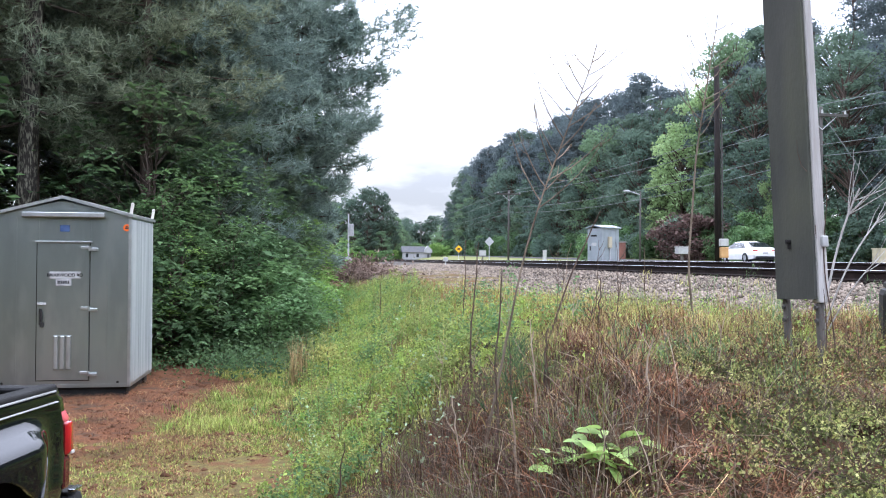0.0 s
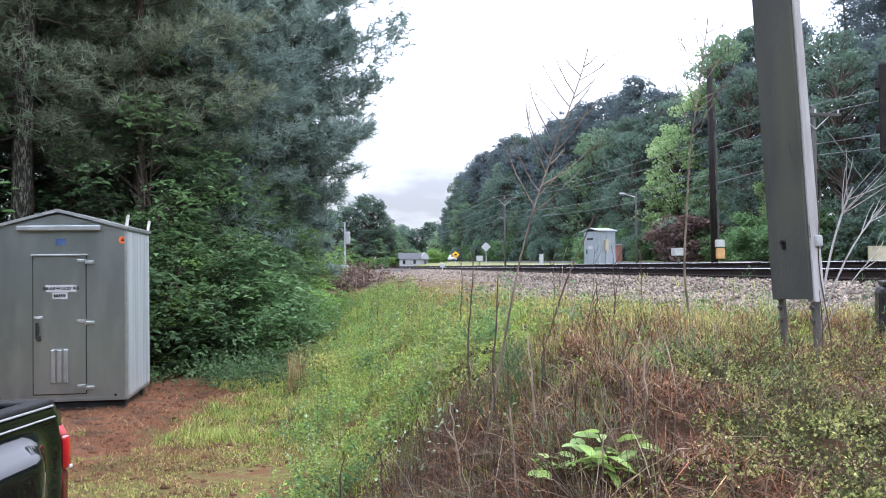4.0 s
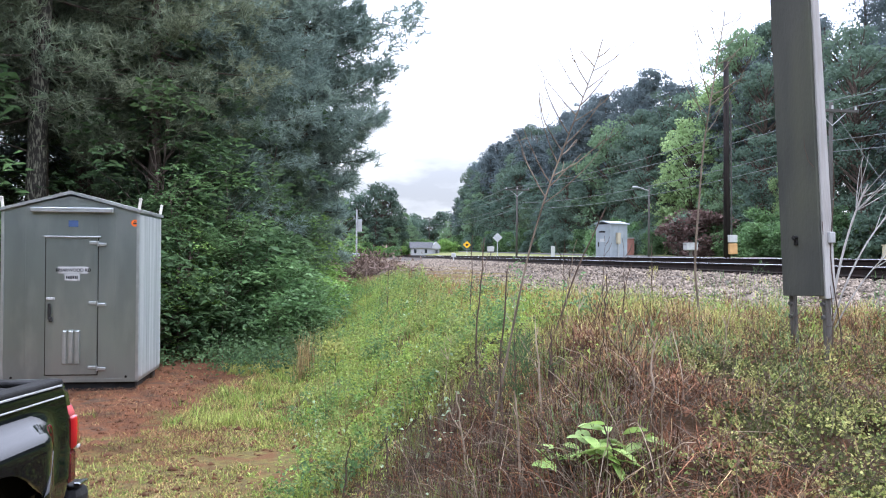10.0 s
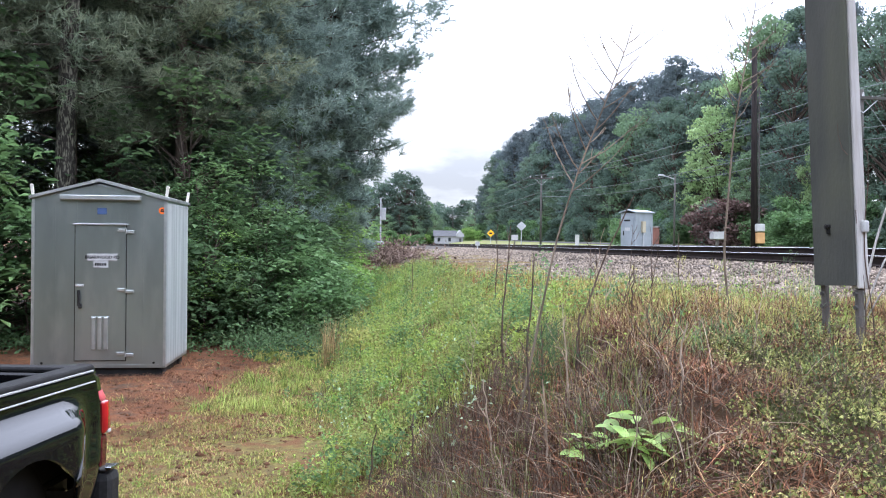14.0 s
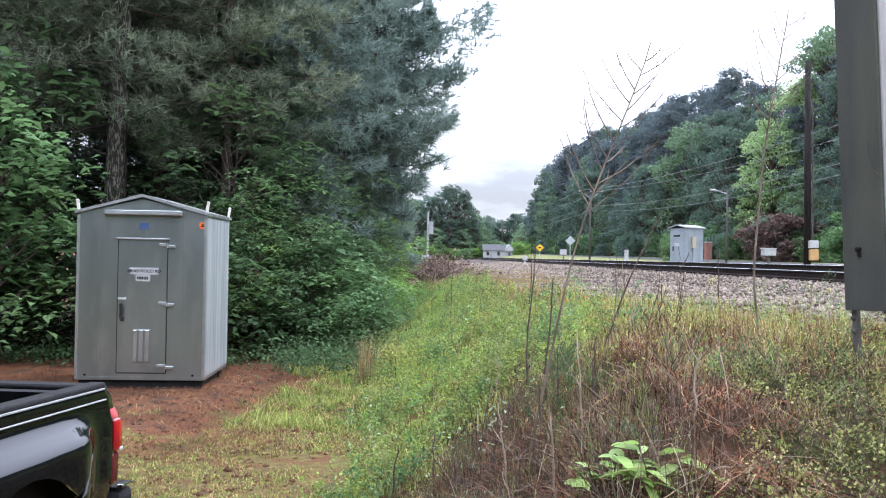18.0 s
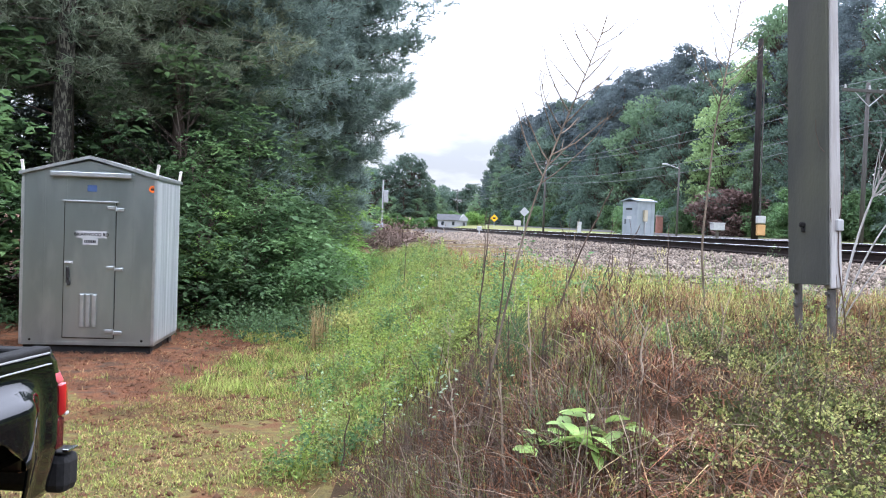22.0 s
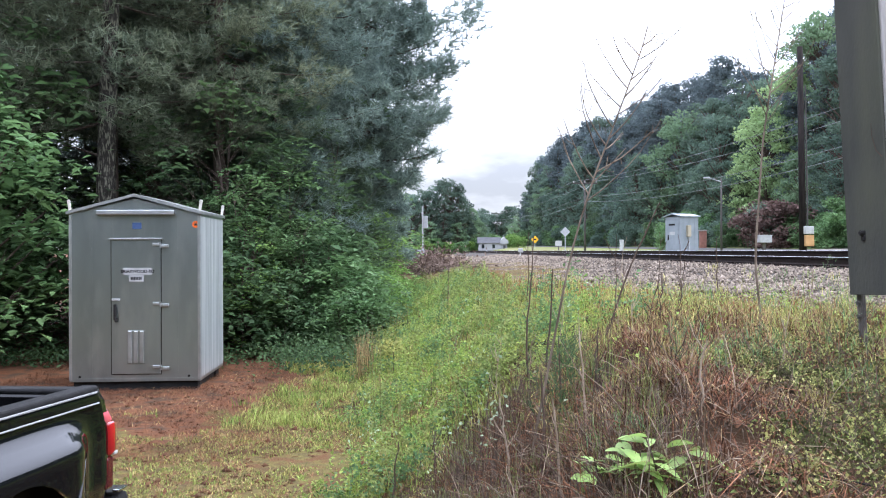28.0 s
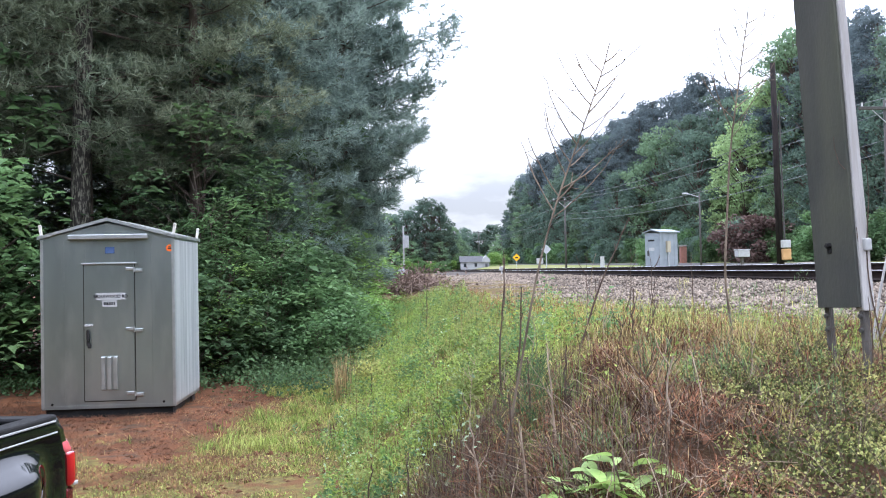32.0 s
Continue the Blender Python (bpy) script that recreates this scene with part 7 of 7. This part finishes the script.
def build_stems():
    rng = np.random.default_rng(77)
    rows = STEMS + [(rng.uniform(-0.5, 1.5), rng.uniform(4.4, 7.6), rng.normal(0, 0.07), rng.uniform(0.3, 0.75), int(rng.uniform() < 0.7)) for k in range(26)]
    for i, (x, y, dx, h, dark) in enumerate(rows):
        z = float(ground_z(x, y))
        t = thing("dry_weed", (x, y, z), "tall thin dead weed stem standing on the bank", "weed stem", "tall dead stems")
        k = 10
        f = np.linspace(0, 1, k)[:, None]
        pts = np.array([0, 0, -0.03]) + f * np.array([dx, rng.normal(0, 0.05), h + 0.03]) + np.cumsum(rng.normal(0, 0.008, (k, 3)), 0) * [1, 1, 0]
        ps, rs = [pts], [np.linspace(0.0095, 0.0040, k) * (1.0 if dark else 0.8) * (1.0 if i < len(STEMS) else 0.4)]
        mesh_part("stalk", raw_mesh("stalk", *tubes(ps, rs, 5)), M["stem"] if dark else M["stem_pale"], t)
        for q in range(rng.integers(2, 6)):
            u = rng.uniform(0.25, 0.95)
            a = rng.uniform(0, 6.28)
            p0 = pts[int(u * (k - 1))]
            L = rng.uniform(0.04, 0.16)
            tw = np.array([p0, p0 + np.array([math.cos(a) * L * 0.4, math.sin(a) * L * 0.4, L * 0.5]), p0 + np.array([math.cos(a) * L * 0.6, math.sin(a) * L * 0.6, L])])
            mesh_part("twig", raw_mesh("twig", *tubes([tw], [np.array([0.003, 0.0025, 0.0015])], 4)), M["stem"] if dark else M["stem_pale"], t)


# base x, y, lean in x, height, dark
STEMS = [
    (0.35, 10.7, 0.02, 1.07, 1),
    (0.28, 6.93, 0.08, 1.17, 1),
    (0.4, 5.49, 0.02, 0.9, 1),
    (2.75, 11, -0.04, 0.78, 1),
    (-1.11, 16.5, 0.05, 1.05, 1),
    (0.80, 6.3, 0.45, 1.02, 1),
    (-0.79, 6.76, 0.01, 0.5, 1),
    (-0.41, 6.39, 0, 0.42, 1),
    (1.25, 6.64, 0.02, 0.42, 1),
    (2.74, 7.78, 0.01, 0.4, 0),
    (0.55, 4.67, -0.06, 0.55, 0),
    (1.02, 4.15, 0.02, 0.36, 0),
    (0.29, 4.51, -0.03, 0.62, 1),
    (0.4, 4.07, -0.08, 0.55, 0),
    (0.02, 5.35, 0.05, 0.46, 1),
    (0.62, 4.9, 0.05, 0.42, 1),
    (0.15, 5.1, -0.1, 0.5, 0),
]
build_stems()


def leaf_blade(L, W, fold=0.12, droop=0.25):
    """A pointed leaf along +y, folded on its rib."""
    bm = bmesh.new()
    rows = []
    for k in range(7):
        t = k / 6
        w = W * 0.5 * math.sin(math.pi * min(1, t * 0.92 + 0.05)) ** 0.8 * (1 - 0.25 * t)
        z = -droop * L * t * t
        rows.append([bm.verts.new((sx * w, t * L, z + abs(sx) * fold * w * 2)) for sx in (-1, 0, 1)])
    for A, B in zip(rows[:-1], rows[1:]):
        bm.faces.new((A[0], A[1], B[1], B[0]))
        bm.faces.new((A[1], A[2], B[2], B[1]))
    return bm


def build_leafy_plant(x, y, height, n, size, seed, label, material):
    rng = random.Random(seed)
    z = float(ground_z(x, y))
    t = thing("leafy_weed", (x, y, z), label, "weed plant")
    bm = leaf_blade(1.0, 0.52)
    me = bpy.data.meshes.new("leaf")
    bm.to_mesh(me)
    bm.free()
    me.polygons.foreach_set("use_smooth", np.ones(len(me.polygons), bool))
    me.materials.append(material)
    stems = 4
    for k in range(stems):
        a = k * 6.283 / stems + rng.uniform(-0.5, 0.5)
        sp = rng.uniform(0.4, 0.8) * height
        tip = Vector((math.cos(a) * sp, math.sin(a) * sp * 0.7, height * rng.uniform(0.75, 1.1)))
        pts = [np.array([0, 0, -0.02]), np.array(tip) * [0.3, 0.3, 0.6], np.array(tip)]
        mesh_part("stem", raw_mesh("stem", *tubes([np.array(pts)], [np.array([0.006, 0.005, 0.003])], 5)), M["stem"], t)
        for q in range(n // stems):
            u = 0.45 + 0.55 * (q + 0.5) / (n // stems)
            pos = tip * u
            o = new("leaf", me)
            o.parent = t
            s = size * rng.uniform(0.65, 1.2)
            yaw = math.degrees(a) - 90 + (q * 137.5) * 0.6 + rng.uniform(-30, 30)
            o.matrix_local = Matrix.Translation(pos) @ pose(0, 0, 0, 0, 0, yaw) @ pose(0, 0, 0, rng.uniform(-12, 28), rng.uniform(-25, 25), 0) @ Matrix.Diagonal((s, s, s, 1))


build_leafy_plant(0.74, 3.62, 0.22, 28, 0.125, 5, "fresh broad-leaved green plant on the bank", M["leaf_fresh"])
build_leafy_plant(0.54, 3.92, 0.19, 16, 0.115, 6, "fresh broad-leaved green plant on the bank", M["leaf_fresh"])
build_leafy_plant(0.98, 3.50, 0.06, 4, 0.08, 7, "small broad-leaved green seedling on the bank", M["leaf_fresh"])
build_leafy_plant(1.50, 3.15, 0.10, 8, 0.09, 8, "fresh broad-leaved lime green plant on the bank", M["leaf_lime"])


def build_odd_plants():
    rng = np.random.default_rng(90)
    # yellow weed and the tuft of tall brown grass
    x, y = -1.63, 12.7
    t = thing("yellow_weed", (x, y, float(ground_z(x, y))), "small yellow-leaved weed in green grass", "weed plant")
    c = rng.normal(0, 1, (260, 3)) * [0.14, 0.12, 0.08] + [0, 0, 0.42]
    mesh_part("leaves", raw_mesh("leaves", *leaves(rng, c, 0.06, 0.6)), M["leaf_yellow"], t)
    mesh_part("stem", raw_mesh("stem", *tubes([np.array([[0, 0, -0.05], [0.02, 0, 0.2], [0, 0, 0.45]])], [np.array([0.008, 0.006, 0.004])], 5)), M["stem"], t)
    x, y = -2.18, 13.4
    t = thing("grass_tuft", (x, y, float(ground_z(x, y))), "upright tuft of tall orange-brown dry grass", "grass tuft")
    b = rng.normal(0, 1, (150, 3)) * [0.08, 0.08, 0.0]
    mesh_part("tuft", raw_mesh("tuft", *blades(rng, b, 0.66, 0.008, 0.20, 0.4)), M["straw"], t)
    # pine seedling on the bank
    x, y = 0.42, 5.0
    t = thing("pine_seedling", (x, y, float(ground_z(x, y))), "small green pine seedling on the bank", "seedling")
    mesh_part("stem", raw_mesh("stem", *tubes([np.array([[0, 0, -0.05], [0.01, 0, 0.25], [0, 0, 0.55]])], [np.array([0.008, 0.006, 0.003])], 5)), M["stem"], t)
    c = np.stack([rng.normal(0, 0.09, 34), rng.normal(0, 0.09, 34), np.linspace(0.10, 0.55, 34)], 1)
    d = unit(c * [1, 1, 0] + [0, 0, 0.25])
    mesh_part("needles", raw_mesh("needles", *tuft_fans(rng, c, d, 0.16, 14, 0.012)), M["leaf_dark"], t)
    # curled dead leaf
    x, y = 1.13, 3.96
    bm = leaf_blade(0.09, 0.07, 0.5, 0.7)
    o = part("dead_leaf", bm, M["leaf_dead"])
    o.matrix_world = pose(x, y, float(ground_z(x, y)) + 0.05, 60, 20, 40)
    tagged(o, "curled brown dead leaf in the straw", "leaf")
    # slack old cable along the foot of the bank face
    pts = np.array([[0.75, 3.55, 0], [1.1, 3.53, 0], [1.35, 3.50, 0], [1.62, 3.40, 0], [2.0, 3.25, 0]], float)
    pts[:, 2] = ground_z(pts[:, 0], pts[:, 1]) + np.array([0.06, 0.07, 0.08, 0.07, 0.05])
    o = mesh_part("cable", raw_mesh("cable", *tubes([pts], [np.full(5, 0.004)], 6)), M["black_iron"])
    tagged(o, "thin dark cable lying across the bank", "cable")
    # brush heap by the line
    gx, gy = -3.2, 33.0
    gz = float(ground_z(gx, gy))
    t = thing("brush_heap", (gx, gy, gz), "heap of cut purple-brown brushwood beside the ballast", "brush heap")
    ps, rs = [], []
    for k in range(380):
        a, b2 = rng.uniform(0, 6.28), rng.uniform(0.2, 1.5)
        c0 = np.array([rng.normal(0, 0.95), rng.normal(0, 1.2), 0])
        hh = max(0.15, 1.15 - 0.45 * abs(c0[0]))
        p1 = c0 + np.array([math.cos(a) * b2, math.sin(a) * b2 * 0.7, rng.uniform(0.3, 1.0) * hh])
        ps.append(limb_path(rng, c0 + [0, 0, rng.uniform(-0.1, 0.4)], p1, 4, wob=0.2))
        rs.append(np.linspace(0.018, 0.006, 4))
    tagged(mesh_part("stick_tangle", raw_mesh("stick_tangle", *tubes(ps, rs, 4)), M["cut_brush"], t), kind="stuff")
    c = rng.normal(0, 1, (2600, 3)) * [0.85, 0.6, 0.30] + [0, 0, 0.35]
    c[:, 2] = np.abs(c[:, 2])
    mesh_part("dead_leaves", raw_mesh("dead_leaves", *leaves(rng, c, 0.13, 0.3)), M["cut_brush"], t)
    # small white marker by the rail
    gx, gy = 0.73, 59.0
    t = thing("marker_post", (gx, gy, 1.6), "small white marker beside the rail", "marker")
    part("post", bbox_mesh(-0.04, 0.04, -0.04, 0.04, -0.3, 0.35, 0.01), M["label"], t)
    part("plate", bbox_mesh(-0.16, 0.16, -0.06, 0.06, 0.33, 0.62, 0.03), M["label"], t)


build_odd_plants()


def build_dry_saplings():
    """Two tall dead saplings on the bank, leaning, with bare side shoots towards the top."""
    rng = np.random.default_rng(61)
    for y, way, r, low, n, reach, dy in ((4.75, ((0.26, 1.0), (0.34, 1.39), (0.473, 2.06), (0.58, 2.42), (0.78, 2.94), (0.905, 3.29)), 0.0080, 0.62, 19, 0.34, 0.05),
                                         (6.2, ((1.90, 1.2), (1.876, 1.65), (1.84, 1.99), (1.90, 2.82), (1.96, 3.22), (2.07, 3.88)), 0.0092, 0.62, 17, 0.36, 0.0)):
        x0 = way[0][0]
        gz = float(ground_z(x0, y))
        t = thing("dry_sapling", (x0, y, gz), "tall thin dead sapling with bare twigs on the bank", "sapling", "tall dead stems")
        zs = np.linspace(gz - 0.05, way[-1][1], 22)
        xs = np.interp(zs, [w[1] for w in way], [w[0] for w in way])
        xs = np.convolve(np.pad(xs, 1, "edge"), [0.25, 0.5, 0.25], "valid")
        tk = np.stack([xs - x0, np.linspace(0, dy, 22) + np.cumsum(rng.normal(0, 0.003, 22)), zs - gz], 1)
        mesh_part("stalk", raw_mesh("stalk", *tubes([tk], [np.linspace(r, r * 0.42, 22)], 6)), M["twig"], t)
        for i in range(n):
            u = low + (0.97 - low) * ((i + rng.uniform(0, 1)) / n) ** 1.1
            k = u * 21
            j = min(int(k), 20)
            p0 = tk[j] + (tk[j + 1] - tk[j]) * (k - j)
            side = -1 if i % 2 else 1
            L = reach * (1.25 - 0.75 * (u - low) / (1 - low)) * rng.uniform(0.55, 1.2)
            el = radians(rng.uniform(42, 62) if side < 0 else rng.uniform(22, 45))
            d = np.array([side * math.cos(el), rng.normal(0, 0.35), math.sin(el)])
            f = np.linspace(0, 1, 6)[:, None]
            q = p0 + d * L * f + np.array([-0.12 * side, 0, 0.16]) * L * f * f + np.cumsum(rng.normal(0, 0.006, (6, 3)), 0) * f
            sh = mesh_part("shoot", raw_mesh("shoot", *tubes([q], [np.linspace(0.0042, 0.0022, 6)], 4)), M["twig"], t)
            for v in range(rng.integers(2, 4)):
                w0 = q[rng.integers(2, 6)]
                e = unit(d + rng.normal(0, 0.45, 3)) * rng.uniform(0.03, 0.09)
                mesh_part("twig", raw_mesh("twig", *tubes([np.array([w0, w0 + e * 0.6, w0 + e + [0, 0, 0.01]])], [np.array([0.0025, 0.0022, 0.0016])], 3)), M["twig"], sh)


build_dry_saplings()


def build_bare_shrub():
    """A bare whitish shrub behind the board: bowed stems that end in fans of twigs."""
    rng = np.random.default_rng(62)
    x0, y0 = 2.90, 6.4
    gz = float(ground_z(x0, y0))
    t = thing("bare_shrub", (x0, y0, gz), "bare whitish shrub branching behind the board", "shrub")
    for fork, knee, r, n, a0, a1, L in (((0.34, 0.05, 2.62), (0.10, 0.0, 2.20), 0.0105, 8, 96, 16, 0.40), ((0.48, -0.06, 2.42), (0.16, -0.03, 2.10), 0.0080, 5, 72, 24, 0.24), ((0.40, -0.12, 2.08), (0.18, -0.06, 1.86), 0.0060, 3, 70, 35, 0.22)):
        f = np.linspace(0, 1, 10)[:, None]
        p0, p1, p2 = np.array([0, 0, -0.1]), np.array([knee[0], knee[1], knee[2] - gz]), np.array([fork[0], fork[1], fork[2] - gz])
        tk = p0 * (1 - f) ** 2 + p1 * 2 * f * (1 - f) + p2 * f * f
        st = mesh_part("stem", raw_mesh("stem", *tubes([tk], [np.linspace(r, r * 0.6, 10)], 6)), M["pale_wood"], t)
        for i in range(n):
            a = radians(a0 + (a1 - a0) * (i + rng.uniform(-0.3, 0.3)) / max(1, n - 1))
            s = tk[9 - int(rng.integers(0, 3))]
            d = np.array([math.cos(a), rng.normal(0, 0.25), math.sin(a)])
            g = np.linspace(0, 1, 6)[:, None]
            q = s + d * L * rng.uniform(0.7, 1.1) * g + np.array([0.05, 0, 0.05]) * g * g + np.cumsum(rng.normal(0, 0.006, (6, 3)), 0) * g
            mesh_part("twig", raw_mesh("twig", *tubes([q], [np.linspace(0.0046, 0.0020, 6)], 4)), M["pale_wood"], st)


build_bare_shrub()


def build_far_bushes():
    rnd = random.Random(4)
    bush = [broad_meshes(400 + i, 3.0, 1.9, 0.02, 2600, 0.24, blobs=34, lump=0.27, trunk_r=0.04) for i in range(3)]
    for x, y, sx, sz, mt, lab in ((22.8, 76.8, 1.72, 1.45, "leaf_purple", "large dark purple-leaved bush on the lawn"), (23.4, 74.3, 1.4, 1.25, "leaf_purple", "dark purple-leaved bush on the lawn"), (24.9, 64.1, 1.2, 0.92, "leaf", "rounded bright green bush on the lawn"), (26.3, 61.7, 1.36, 1.15, "leaf", "rounded bright green bush on the lawn"),
                                  (24.3, 65.5, 0.8, 0.7, "leaf", "low green bush on the lawn"), (11.9, 64, 0.7, 0.75, "leaf", "small clipped tree on the lawn"), (21.0, 85, 0.68, 0.8, "leaf_dark", "small dark shrub on the lawn")):
        plant_tree("bush", rnd.choice(bush), M["bark"], M[mt], x, y, lab, "bush", "", rnd.uniform(0, 360), (sx, sx, sz))
    # thicket along the foot of the far wood
    for k in range(64):
        s = 20 + k * 3.4
        x, y = at_sp(s + rnd.uniform(-1, 1), 35.6 - s * 0.035 + rnd.uniform(-1.2, 1.2))
        sc = rnd.uniform(0.8, 1.35)
        plant_tree("bush", rnd.choice(bush), M["bark"], rnd.choice((M["leaf_haze"], M["leaf_dark"], M["leaf"])), x, y, "green bush at the foot of the far wood", "bush", "thicket of the far wood", rnd.uniform(0, 360), (sc, sc, sc))
    for k in range(26):
        x, y = -30 + k * 1.25 + rnd.uniform(-0.6, 0.6), 141 + rnd.uniform(-2, 2)
        if -8 < x < 1.5:
            y += 8
        sc = rnd.uniform(0.7, 1.1)
        plant_tree("bush", rnd.choice(bush), M["bark"], rnd.choice((M["leaf_light"], M["leaf"])), x, y, "green bush up the line", "bush", "bushes up the line", rnd.uniform(0, 360), (sc, sc, sc * 0.8))


build_far_bushes()


def motions():
    """The white sedan drives off up the road."""
    rows = []
    for t, s in ((0.0, 53.0), (0.7, 77.5), (1.4, 104.0), (2.5, 141.5), (4.5, 208.0), (6.0, 250.0), (8.0, 306.0), (10.0, 345.0), (12.0, 360.0), (32.0, 360.0)):
        x, y = at_sp(s, 27.0)
        rows.append((t, Matrix.Translation((x, y, float(ground_z(x, y)) + 0.036)) @ pose(0, 0, 0, 0, 0, math.degrees(math.atan2(-UX, UY)))))
    walk(CAR, rows)


motions()
